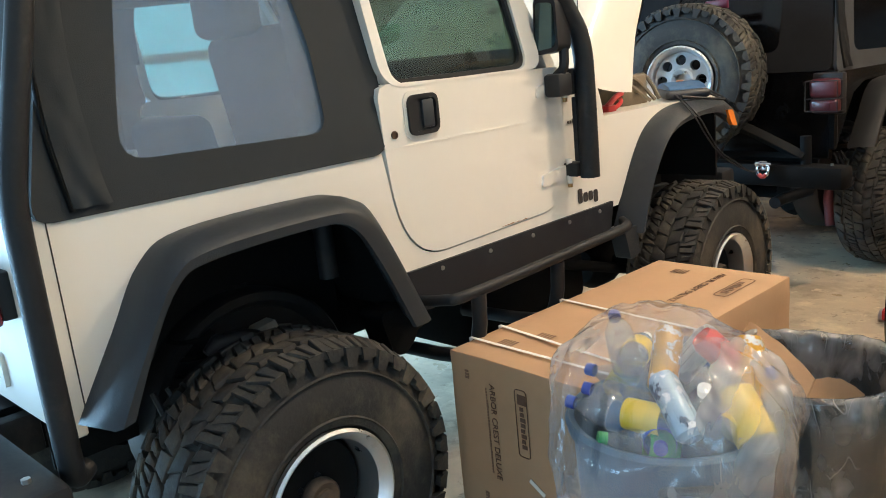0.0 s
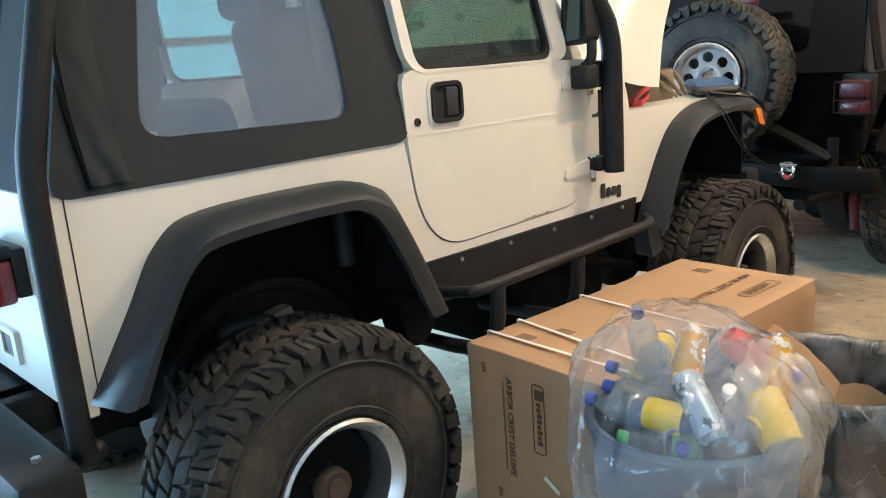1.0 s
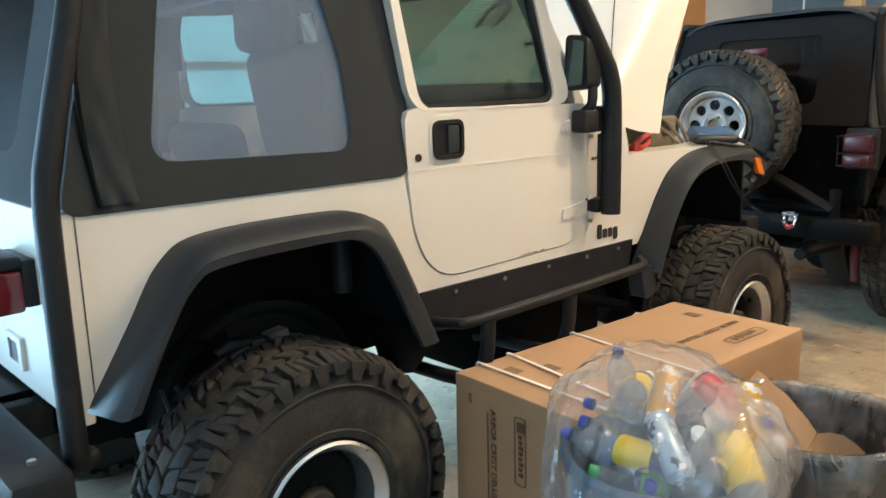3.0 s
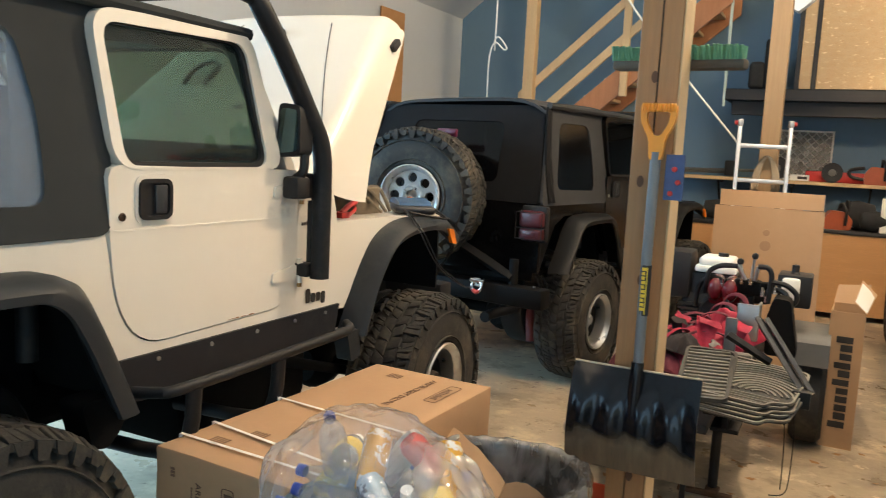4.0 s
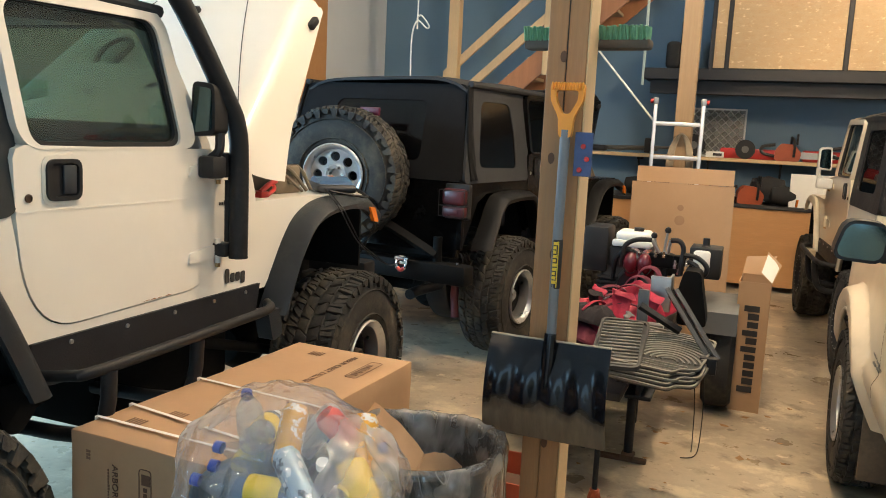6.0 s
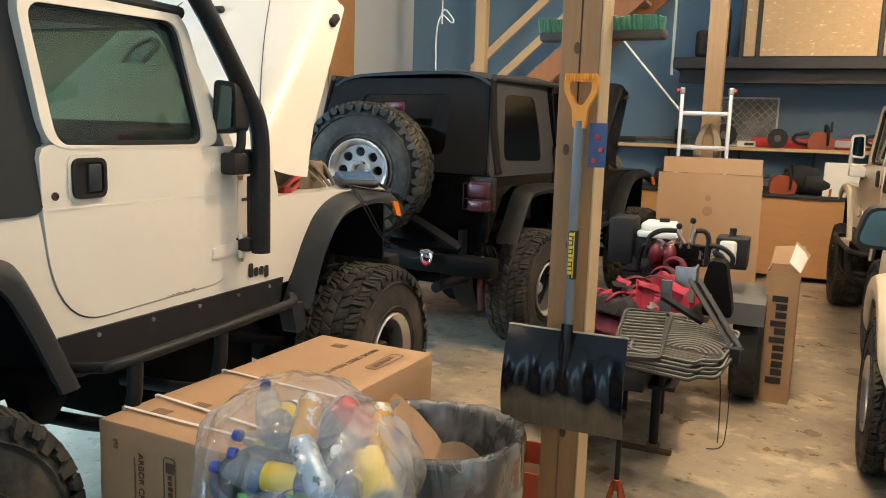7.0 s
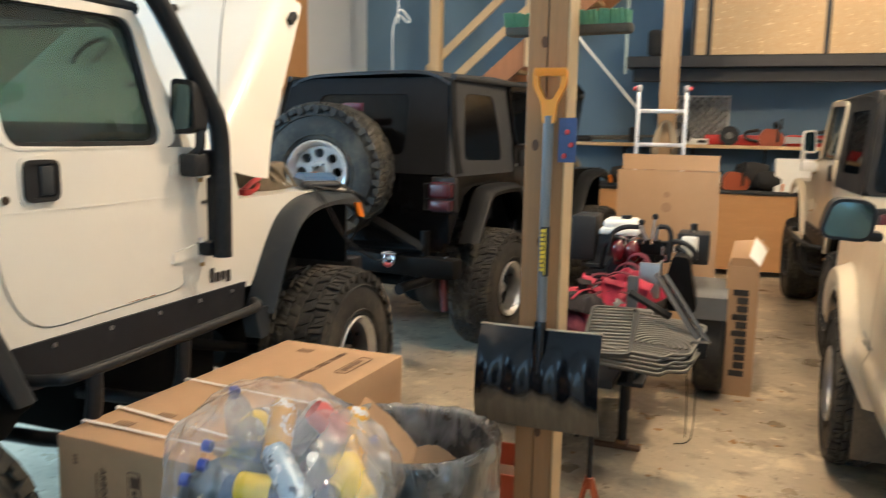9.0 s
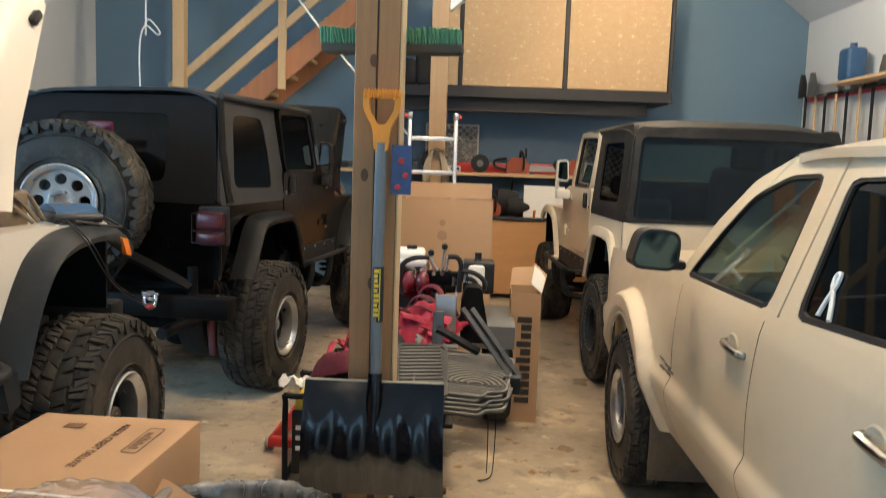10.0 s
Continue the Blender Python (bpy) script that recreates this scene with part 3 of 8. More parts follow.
def tyre_mesh(R, W, lugs=22, seed=3):
    """Mud tyre about the x axis, its outer face at x = 0, tread of staggered blocks."""
    rnd = random.Random(seed)
    bm = B()
    Rr = 0.2
    T = R - 0.013
    prof = [(Rr, -0.03), (Rr + 0.012, -0.012), (Rr + 0.05, -0.004), (Rr + 0.1, 0.0), (T - 0.07, -0.008), (T - 0.03, -0.028), (T - 0.004, -0.06), (T, -W / 2)]
    prof += [(r, -W - h) for r, h in reversed(prof[:-1])]
    prof += [(Rr - 0.02, -W + 0.03), (Rr - 0.02, -0.03), (Rr, -0.03)]
    lathe(bm, prof, 56, axis="x")
    # raised ribs on the outer sidewall
    for rr in (Rr + 0.03, Rr + 0.15):
        lathe(bm, [(rr, -0.004), (rr + 0.004, 0.002), (rr + 0.008, -0.004)], 56, axis="x")
    carcass = finish(bm, RUBBER, "tyre", 35)
    bm = B()
    k = W / 0.315
    # shoulder lugs reach over the edge, three zig-zag rows of chunky blocks fill the crown
    rows = [(-0.005, -0.07, 0.45, 0.0, 1), (-0.074, -0.125, 0.455, 0.42, 1), (-0.129, -0.185, 0.455, 0.1, -1), (-0.189, -0.241, 0.455, 0.9, -1), (-0.245, -0.31, 0.45, 0.5, -1)]
    last = len(rows) - 1
    for row, (x0, x1, wid, ph, sk) in enumerate(rows):
        x0, x1 = x0 * k, x1 * k
        for i in range(lugs):
            a = 2 * math.pi * (i + ph + rnd.uniform(-0.04, 0.04)) / lugs
            da = 2 * math.pi / lugs * (wid + rnd.uniform(-0.03, 0.03))
            skew = sk * (0.055 if (i + row) % 2 else 0.03)
            notch = 0.014 * (i % 2)
            for c0, c1 in ((-1.0, -0.1), (0.1, 1.0)) if (i * 3 + row) % 3 == 0 else ((-1.0, 1.0),):
                wear = rnd.uniform(0.0, 0.006)
                jit = [rnd.uniform(-0.014, 0.014) for _ in range(4)]
                loops = []
                for r, f in ((T - 0.012, 1.0), (R - 0.007 - wear, 0.97), (R - 0.002 - wear, 0.9), (R - wear, 0.74)):
                    loop = []
                    for q, (c, xx) in enumerate(((c0, x0), (c1, x0), (c1, x1), (c0, x1))):
                        edge = (row == 0 and xx == x0) or (row == last and xx == x1)
                        inset = (1 - f) * 0.03 * (1 if xx == x1 else -1)
                        mid = (c0 + c1) / 2
                        ang = a + (mid + (c - mid) * f) * da * (0.82 if (xx == x1) == (i % 2 == 0) else 1.12) + (skew if xx == x1 else 0) + jit[q] * 0.6
                        rr = r - (0.02 if edge else 0.0)
                        nx = xx + inset + jit[(q + 1) % 4] * 0.4 + (notch if (xx == x1 and row == 0) else -notch if (xx == x0 and row == last) else 0)
                        loop.append(bm.verts.new((nx, rr * math.cos(ang), rr * math.sin(ang))))
                    loops.append(loop)
                for lo_, hi_ in zip(loops, loops[1:]):
                    for q in range(4):
                        bm.faces.new((lo_[q], lo_[(q + 1) % 4], hi_[(q + 1) % 4], hi_[q]))
                bm.faces.new(loops[-1])
            if row in (0, last):
                # side biter running down the sidewall
                xs, out = (x0, 1) if row == 0 else (x1, -1)
                deep = 0.074 if i % 2 else 0.056
                vs = []
                for r, o in ((R - 0.024, 0.003), (R - deep, 0.007)):
                    for c in (-1, 1):
                        ang = a + c * da * (0.95 if r > R - 0.05 else 0.55)
                        for oo in (0.0, o):
                            vs.append(bm.verts.new((xs + out * oo - out * (0.0 if oo else 0.016), r * math.cos(ang), r * math.sin(ang))))
                for f in ((0, 1, 3, 2), (4, 6, 7, 5), (0, 4, 5, 1), (2, 3, 7, 6), (1, 5, 7, 3), (0, 2, 6, 4)):
                    bm.faces.new([vs[j] for j in f])
    return carcass, finish(bm, RUBBER, "tread", 35)


def rim_mesh(material, deep=True):
    bm = B()
    d = -0.13 if deep else -0.05
    lathe(bm, [(0.217, -0.02), (0.219, -0.004), (0.21, 0.002), (0.198, -0.008), (0.182, -0.03), (0.176, d), (0.19, d - 0.03), (0.19, -0.26), (0.2, -0.29)], 48, axis="x")
    return finish(bm, material, "rim", 30)


def disc_mesh(material, holes=8, deep=True):
    """Wheel centre with round windows, drawn as spokes, outer ring and hub."""
    bm = B()
    d = -0.13 if deep else -0.05
    for x0, x1 in ((d, d - 0.012),):
        # plate with holes: rings of quads with hole outlines
        for i in range(holes):
            a0 = 2 * math.pi * i / holes
            c = Vector((0, 0.128 * math.cos(a0), 0.128 * math.sin(a0)))
            half = math.pi / holes
            outer, inner = [], []
            for s in range(16):
                t = 2 * math.pi * s / 16
                inner.append(c + Vector((0, 0.033 * math.cos(t + a0), 0.033 * math.sin(t + a0))))
            cell = [(0.182, 0), (0.182, half * 0.5), (0.182, half), (0.155, half), (0.128, half), (0.1, half), (0.075, half), (0.075, half * 0.5), (0.075, 0), (0.075, -half * 0.5), (0.075, -half), (0.1, -half), (0.128, -half), (0.155, -half), (0.182, -half), (0.182, -half * 0.5)]
            for r, b in cell:
                outer.append(Vector((0, r * math.cos(a0 + b), r * math.sin(a0 + b))))
            vo = [bm.verts.new(p + Vector((x0, 0, 0))) for p in outer]
            vi = [bm.verts.new(p + Vector((x0, 0, 0))) for p in inner]
            vb = [bm.verts.new(p + Vector((x1 - 0.02, 0, 0))) for p in inner]
            for s in range(16):
                t = (s + 1) % 16
                bm.faces.new((vo[s], vo[t], vi[t], vi[s]))
                bm.faces.new((vi[s], vi[t], vb[t], vb[s]))
    lathe(bm, [(0.078, d), (0.07, d + 0.012), (0.05, d + 0.014), (0.046, d + 0.05), (0.035, d + 0.06), (0.0, d + 0.06)] if deep else [(0.078, d), (0.066, d + 0.008), (0.042, d + 0.006), (0.038, d - 0.03), (0.0, d - 0.03)], 24, axis="x")
    for i in range(5):
        a = 2 * math.pi * i / 5
        m = Matrix.Translation((d + 0.012, 0.057 * math.cos(a), 0.057 * math.sin(a)))
        lathe(bm, [(0.01, 0.0), (0.01, 0.02), (0.006, 0.026), (0.0, 0.026)], 8, m, axis="x")
    return finish(bm, material, "wheel_disc", 30)


def bolt_ring_mesh():
    bm = B()
    for i in range(24):
        a = 2 * math.pi * i / 24
        m = Matrix.Translation((0.0, 0.2085 * math.cos(a), 0.2085 * math.sin(a)))
        lathe(bm, [(0.0045, 0.0), (0.0045, 0.004), (0.0, 0.005)], 6, m, axis="x")
    return finish(bm, STEEL, "bead_bolts", 30)


def drum_mesh():
    bm = B()
    lathe(bm, [(0.0, -0.1), (0.15, -0.1), (0.16, -0.12), (0.16, -0.2), (0.0, -0.2)], 24, axis="x")
    return finish(bm, UNDER, "brake_drum", 30)


HUB = finish(lathe(B(), [(0.056, -0.08), (0.054, -0.058), (0.046, -0.05), (0.03, -0.054), (0.028, -0.046), (0.0, -0.044)], 24, axis="x"), mat("dusty_hub", (0.07, 0.05, 0.034), 0.8, vary=0.4, scale=60, bump=0.4, bump_scale=200), "hub")
TYRE = tyre_mesh(0.442, 0.315, 44)
TYRE_STREET = tyre_mesh(0.42, 0.27, 40, 5)
RIM_ALLOY = rim_mesh(ALLOY)
RIM_BLACK = rim_mesh(BLACK_METAL)
RIM_FACE, DISC_FACE = rim_mesh(ALLOY, False), disc_mesh(ALLOY, 8, False)
DISC_DARK = disc_mesh(BLACK_METAL, 8)
DISC_ALLOY = disc_mesh(ALLOY, 8)
BOLTS, DRUM = bolt_ring_mesh(), drum_mesh()
for me in (RIM_ALLOY, RIM_BLACK, RIM_FACE, DISC_FACE, DISC_DARK, DISC_ALLOY, BOLTS):
    me.transform(Matrix.Diagonal((1, 0.93, 0.93, 1)))


def wheel(parent, m, rim=RIM_ALLOY, disc=DISC_DARK, tyre=TYRE, name="wheel", bolts=True):
    w = new(name, rim)
    w.parent = parent
    w.matrix_basis = m
    for nm, me in (("tyre", tyre[0]), ("tread", tyre[1]), ("wheel_disc", disc), ("bead_bolts", BOLTS))[:4 if bolts else 3] + ((("brake_drum", DRUM),) if name == "wheel" else ()):
        ob = shared(nm, me, w, Matrix())
        if nm in ("tread", "bead_bolts"):
            tagged(ob, kind="stuff")
    if not bolts:
        tagged(shared("hub", HUB, w, Matrix()), "dusty brown locking hub")
    return w


def both(f):
    """Runs f for the right side and the mirrored left side."""
    for side in (1, -1):
        f(side, lambda v, s=side: v if s > 0 else Vector((-JW - v.x, v.y, v.z)))


def bend(a, c, b, n=9):
    """Points of a curve from a to b pulled towards c."""
    return [((1 - t) ** 2 * a[0] + 2 * t * (1 - t) * c[0] + t * t * b[0], (1 - t) ** 2 * a[1] + 2 * t * (1 - t) * c[1] + t * t * b[1]) for t in [i / n for i in range(n + 1)]]


DOOR = [(0.44, 1.45), (0.45, 1.475), (0.48, 1.485), (1.29, 1.47), (1.312, 1.45), (1.309, 1.25)] + bend((1.308, 1.2), (1.3, 0.97), (1.16, 0.968)) + bend((0.66, 0.958), (0.478, 0.953), (0.455, 1.2)) + [(0.445, 1.3)]
SIDE_REAR = [(-0.54, 1.30), (0.432, 1.30)] + bend((0.4505, 1.2), (0.4735, 0.949), (0.66, 0.954)) + [(0.66, 0.9), (0.48, 0.9), (0.42, 0.98), (0.31, 1.145), (0.25, 1.2), (0.14, 1.222), (-0.21, 1.215), (-0.33, 1.16), (-0.42, 1.02), (-0.52, 0.86), (-0.54, 0.86)]
SIDE_SILL = [(0.66, 0.954), (1.16, 0.9645), (1.16, 0.9), (0.66, 0.9)]
SIDE_COWL = bend((1.16, 0.9645), (1.304, 0.966), (1.313, 1.2)) + [(1.322, 1.46), (1.44, 1.455), (1.5, 1.436), (1.545, 1.384), (1.568, 1.32), (1.58, 1.262), (2.03, 1.262), (2.03, 1.238), (1.88, 1.182), (1.785, 1.092), (1.685, 0.942), (1.65, 0.9), (1.16, 0.9)]
WIN_OUT = round_poly([(0.464, 1.472), (0.412, 1.912), (1.075, 1.93), (1.216, 1.472)], 0.085, 7)
WIN_IN = round_poly([(0.503, 1.48), (0.446, 1.876), (1.04, 1.89), (1.132, 1.48)], 0.06, 7)



def lean(k, z0, c=0.1):
    """Tumblehome: leans points above z0 towards the centre line."""
    return lambda v: Vector((v.x - k * max(v.z - z0, 0), v.y, v.z))


def jeep(name, m, label, paint, flare_mat, top, hood_angle=None, rims=(RIM_ALLOY, DISC_DARK), cage=False, spare=False, letters=False, side_glass=GLASS_GREEN, tail=(-0.09, -0.31, 0.99, 1.2)):
    J = thing(name, m, label, "car", "parked vehicles")
    axle_y = 0.13 if spare else 0.0
    tilt = lean(0.1, 1.48)
    # tub
    bm = B()
    for s in (1, -1):
        for outline in (SIDE_REAR, SIDE_SILL, SIDE_COWL):
            prism(bm, outline, "x", 0 if s > 0 else -JW, -0.03 if s > 0 else -JW + 0.03)
    box(bm, -JW + 0.03, -0.03, -0.54, -0.5, 0.8, 1.3, 0.004, 1)
    box(bm, -JW + 0.03, -0.03, 1.31, 1.46, 1.25, 1.455, 0.01, 1)
    box(bm, -JW + 0.03, -0.03, 1.5, 1.53, 0.9, 1.3)
    for x0, x1 in ((-0.36, -0.01), (-JW + 0.01, -JW + 0.36)):
        prism(bm, [(1.585, 1.232), (2.5, 1.232), (2.525, 1.2), (2.54, 1.2), (2.535, 1.235), (2.515, 1.252), (1.585, 1.261)], "x", x0, x1)
    tub = part("tub", bm, paint, J)
    # seam near the rear corner
    for s in (1, -1):
        x = 0.0006 if s > 0 else -JW - 0.0006
        part("seam", box(B(), x - 0.0006, x + 0.0006, -0.509, -0.506, 0.86, 1.3), INK, tub)
    # inner arches and chassis
    for s in (1, -1):
        bm = B()
        x0, x1 = (-0.34, -0.03) if s > 0 else (-JW + 0.03, -JW + 0.34)
        pa = curve_pts([(0, *p) for p in BODY_R], 4)
        rows = [[bm.verts.new((x, p.y, p.z - 0.006)) for x in (x0, x1)] for p in pa]
        for a, b in zip(rows, rows[1:]):
            bm.faces.new((a[0], a[1], b[1], b[0]))
        box(bm, x0 if s > 0 else x1 - 0.012, (x0 + 0.012) if s > 0 else x1, -0.5, 0.45, 0.62, 1.25)
        part("wheel_arch", bm, UNDER, J)
        bm = B()
        pa = curve_pts([(0, *p) for p in BODY_F], 4)
        rows = [[bm.verts.new((x, p.y, p.z - 0.01)) for x in (x0, x1)] for p in pa]
        for a, b in zip(rows, rows[1:]):
            bm.faces.new((a[0], a[1], b[1], b[0]))
        part("wheel_arch", bm, UNDER, J)
    for s in (1, -1):
        # round inner housing over the axle, with a reservoir, a bracket and a bump stop
        o = (lambda x, s=s: x if s > 0 else -JW - x)
        turn = pose(0, 0, 0) if s > 0 else pose(-JW, 0, 0) @ Matrix.Diagonal((-1, 1, 1, 1))
        bm = lathe(B(), [(0.345, -0.42), (0.345, -0.262), (0.335, -0.25), (0.31, -0.252), (0.29, -0.275), (0.12, -0.29), (0.0, -0.29)], 40, turn @ Matrix.Translation((0, 0.07, 0.6)), axis="x")
        part("inner_housing", bm, HOUSING, J)
        part("reservoir", tube(B(), [(o(-0.15), -0.13, 0.845), (o(-0.15), -0.1, 0.86), (o(-0.155), 0.0, 0.85), (o(-0.16), 0.04, 0.84)], [0.012, 0.024, 0.024, 0.016], 10), BLACK_METAL, J)
        bm = B()
        prism(bm, [(0.04, 0.81), (0.06, 0.848), (0.12, 0.856), (0.135, 0.82), (0.12, 0.81)], "x", o(-0.235), o(-0.19))
        part("bracket", bm, BARE_BRACKET, J, "bare tan bracket")
        bm = B()
        prism(bm, round_poly([(0.37, 0.82), (0.53, 0.82), (0.52, 0.72), (0.46, 0.665), (0.41, 0.68)], 0.03), "x", o(-0.12), o(-0.02))
        rod(bm, (o(-0.07), 0.45, 0.7), (o(-0.2), -0.02, 0.45), 0.026, 10)
        part("control_arm", bm, UNDER, J)
        for k in range(3):
            part("brake_line", tube(B(), [(o(-0.13), -0.3 + 0.04 * k, 0.8), (o(-0.1), -0.28 + 0.05 * k, 0.7), (o(-0.14), -0.22 + 0.03 * k, 0.6), (o(-0.2), -0.12, 0.5)], 0.008, 6, 5), BLACK_METAL, J)
    # dark block added under the floor to hide the bright slab beyond
    bm = B()
    box(bm, -JW + 0.3, -0.28, 1.0, 1.8, 0.43, 0.7, 0.04)
    part("belly_filler", bm, UNDER, J)
    bm = B()
    for x in (-0.42, -JW + 0.42):
        box(bm, x - 0.04, x + 0.04, -0.62, 2.75, 0.66, 0.78, 0.01)
    for y in (-0.55, 0.5, 1.2, 2.6):
        box(bm, -JW + 0.4, -0.4, y - 0.04, y + 0.04, 0.67, 0.76, 0.008)
    box(bm, -JW + 0.5, -0.5, 0.45, 1.3, 0.58, 0.7, 0.03)
    box(bm, -JW + 0.35, -0.35, -0.5, 1.6, 0.87, 0.9)
    box(bm, -JW + 0.035, -0.035, 0.5, 1.6, 0.85, 0.88)
    box(bm, -1.0, -0.35, -0.45, 0.1, 0.72, 0.86, 0.03)
    part("chassis", bm, UNDER, J)
    for y in (axle_y, 2.325):
        bm = B()
        rod(bm, (-JW + 0.05, y, 0.437), (-0.05, y, 0.437), 0.045, 14)
        lathe(bm, [(0.0, -0.15), (0.09, -0.13), (0.14, -0.05), (0.14, 0.05), (0.09, 0.13), (0.0, 0.15)], 18, Matrix.Translation((-0.6, y, 0.437)), axis="y")
        for x in (-0.3, -JW + 0.3):
            rod(bm, (x, y + 0.08, 0.5), (x - 0.04, y + 0.1, 0.95), 0.03, 10)
            for k in range(7):
                lathe(bm, [(0.055, -0.008), (0.068, 0.0), (0.055, 0.008)], 14, Matrix.Translation((x + 0.02, y - 0.1, 0.56 + k * 0.05)))
            rod(bm, (x + 0.05, y, 0.42), (x + 0.05, y + (0.75 if y < 1 else -0.8), 0.66), 0.025, 10)
        part("axle", bm, UNDER, J)
    # wheels
    for y in (axle_y, 2.325):
        out, up, k = (0.06, 0.495, 0.88) if top == "hard" else (0.165, 0.475, 0.97) if spare else (0.165, 0.437, 1.0)
        wheel(J, pose(out, y, up) @ Matrix.Scale(k, 4), *rims, bolts=not cage)
        wheel(J, pose(-JW - out, y, up, 0, 0, 180) @ Matrix.Scale(k, 4), *rims, bolts=not cage)
    # flares
    for body, lip in ((BODY_R, LIP_R), (BODY_F, LIP_F)):
        for s in (1, -1):
            body_, lip_ = (([(y + axle_y, z) for y, z in line] for line in (body, lip)) if body is BODY_R else (body, lip))
            part("fender_flare", flare(B(), body_, lip_, 0.045 if top == "hard" else 0.14 if body is BODY_R else 0.125, s), flare_mat, J)
    for s in (1, -1):
        bm = B()
        x = 0.128 if s > 0 else -JW - 0.128
        prism(bm, round_poly([(2.345, 1.196), (2.4, 1.19), (2.442, 1.115), (2.394, 1.12)], 0.012), "x", x - 0.01, x + 0.008)
        part("side_marker", bm, AMBER_LENS, J, "amber side marker lens")
    # rocker guards and step bars
    for s in (1, -1):
        o = (lambda x, s=s: x if s > 0 else -JW - x)
        bm = B()
        prism(bm, round_poly([(1.53, 0.83), (1.625, 0.83), (1.635, 0.715), (1.57, 0.7)], 0.015), "x", o(0.03), o(0.1))
        part("splash_guard", bm, flare_mat, J)
        bm = B()
        x0, x1 = sorted((o(-0.03), o(0.012)))
        prism(bm, [(0.48, 0.926), (1.6, 0.926), (1.57, 0.8), (0.55, 0.79), (0.5, 0.8), (0.46, 0.85)], "x", x0, x1)
        g = part("rocker_guard", bm, ARMOUR, J, "black steel rocker guard")
        for y in (0.62, 0.85, 1.08, 1.3, 1.5):
            bm = B()
            lathe(bm, [(0.008, 0.0), (0.007, 0.004), (0.0, 0.005)], 10, Matrix.Translation((o(0.012), y, 0.905)) @ (Matrix() if s > 0 else pose(0, 0, 0, 0, 0, 180)), axis="x")
            part("bolt", bm, STEEL, g)
        bm = B()
        tube(bm, [(o(0.0), 0.5, 0.83), (o(0.1), 0.52, 0.84), (o(0.155), 0.6, 0.848), (o(0.165), 1.2, 0.86), (o(0.155), 1.45, 0.863), (o(0.08), 1.55, 0.862)], 0.018, 12, 4)
        for y in (0.62, 1.02):
            tube(bm, [(o(0.155), y, 0.84), (o(0.14), y, 0.7), (o(0.06), y, 0.62), (o(-0.3), y, 0.6)], 0.024, 10, 3)
        part("step_bar", bm, BLACK_METAL, J, "scuffed black tube step bar")
    # doors
    for s in (1, -1):
        o = (lambda v, s=s: tilt(v) if s > 0 else Vector((-JW - tilt(v).x, v.y, v.z)))
        bm = B()
        prism(bm, DOOR, "x", 0.004, -0.04, o)
        # pressed ridge across the panel
        prism(bm, [(0.448, 1.303), (1.3, 1.301), (1.3, 1.295), (0.448, 1.297)], "x", 0.0056, 0.0, o)
        d = part("door", bm, paint, J)
        bm = B()
        ring(bm, WIN_OUT, WIN_IN, "x", 0.006, -0.04, o)
        part("window_frame", bm, paint, d)
        bm = B()
        # rubber: thick along the bottom and the front pillar, thin elsewhere
        inner2 = [(max(p[0], 0.45) + (0.004 if p[0] < 0.75 else -0.016), p[1] + (0.014 if p[1] < 1.65 else -0.005)) for p in WIN_IN]
        ring(bm, WIN_IN, inner2, "x", -0.004, -0.03, o)
        part("window_seal", bm, DARK_PLASTIC, d)
        bm = B()
        prism(bm, inner2, "x", -0.016, -0.02, o)
        part("window_glass", bm, side_glass, d).visible_shadow = False
        # handle: recessed bezel with a paddle
        oo = (lambda x, s=s: x if s > 0 else -JW - x)
        bm = B()
        bez = round_poly([(0.544, 1.326), (0.67, 1.326), (0.67, 1.446), (0.544, 1.446)], 0.03, 5)
        bez2 = round_poly([(0.556, 1.338), (0.658, 1.338), (0.658, 1.434), (0.556, 1.434)], 0.022, 5)
        ring(bm, bez, bez2, "x", 0.004, 0.016, lambda v: Vector((oo(v.x), v.y, v.z)))
        prism(bm, bez2, "x", 0.004, 0.0055, lambda v: Vector((oo(v.x), v.y, v.z)))
        x0, x1 = sorted((oo(0.005), oo(0.014)))
        hd = part("door_handle", bm, DARK_PLASTIC, d, "black recessed door handle")
        bm = box(B(), x0, x1, 0.604, 0.652, 1.345, 1.428, 0.004)
        part("paddle", bm, HANDLE_GREY, hd, "dark grey pull paddle")
        bm = B()
        rim = round_poly([(0.532, 1.314), (0.682, 1.314), (0.682, 1.458), (0.532, 1.458)], 0.038, 5)
        ring(bm, rim, bez, "x", 0.002, 0.0075, lambda v: Vector((oo(v.x), v.y, v.z)))
        part("handle_surround", bm, paint, d)
        bm = B()
        lathe(bm, [(0.012, 0.004), (0.012, 0.008), (0.009, 0.009), (0.009, 0.006), (0.0, 0.006)], 16, pose(0 if s > 0 else -JW, 0.487, 1.339, 0, 0, 0 if s > 0 else 180), axis="x")
        part("door_lock", bm, LOCK_BROWN if paint is not BLACK_PAINT else STEEL, d)
        for z in (1.405, 1.095):
            bm = B()
            x0, x1 = sorted((oo(0.0), oo(0.012)))
            prism(bm, round_poly([(1.158, z - 0.032), (1.3, z - 0.026), (1.3, z + 0.024), (1.165, z + 0.006)], 0.008), "x", oo(0.004), oo(0.012))
            rod(bm, (oo(0.018), 1.312, z - 0.045), (oo(0.018), 1.312, z + 0.045), 0.012, 10)
            box(bm, x0, x1, 1.315, 1.37, z - 0.025, z + 0.025, 0.003)
            h = part("hinge", bm, paint, d)
            bm = B()
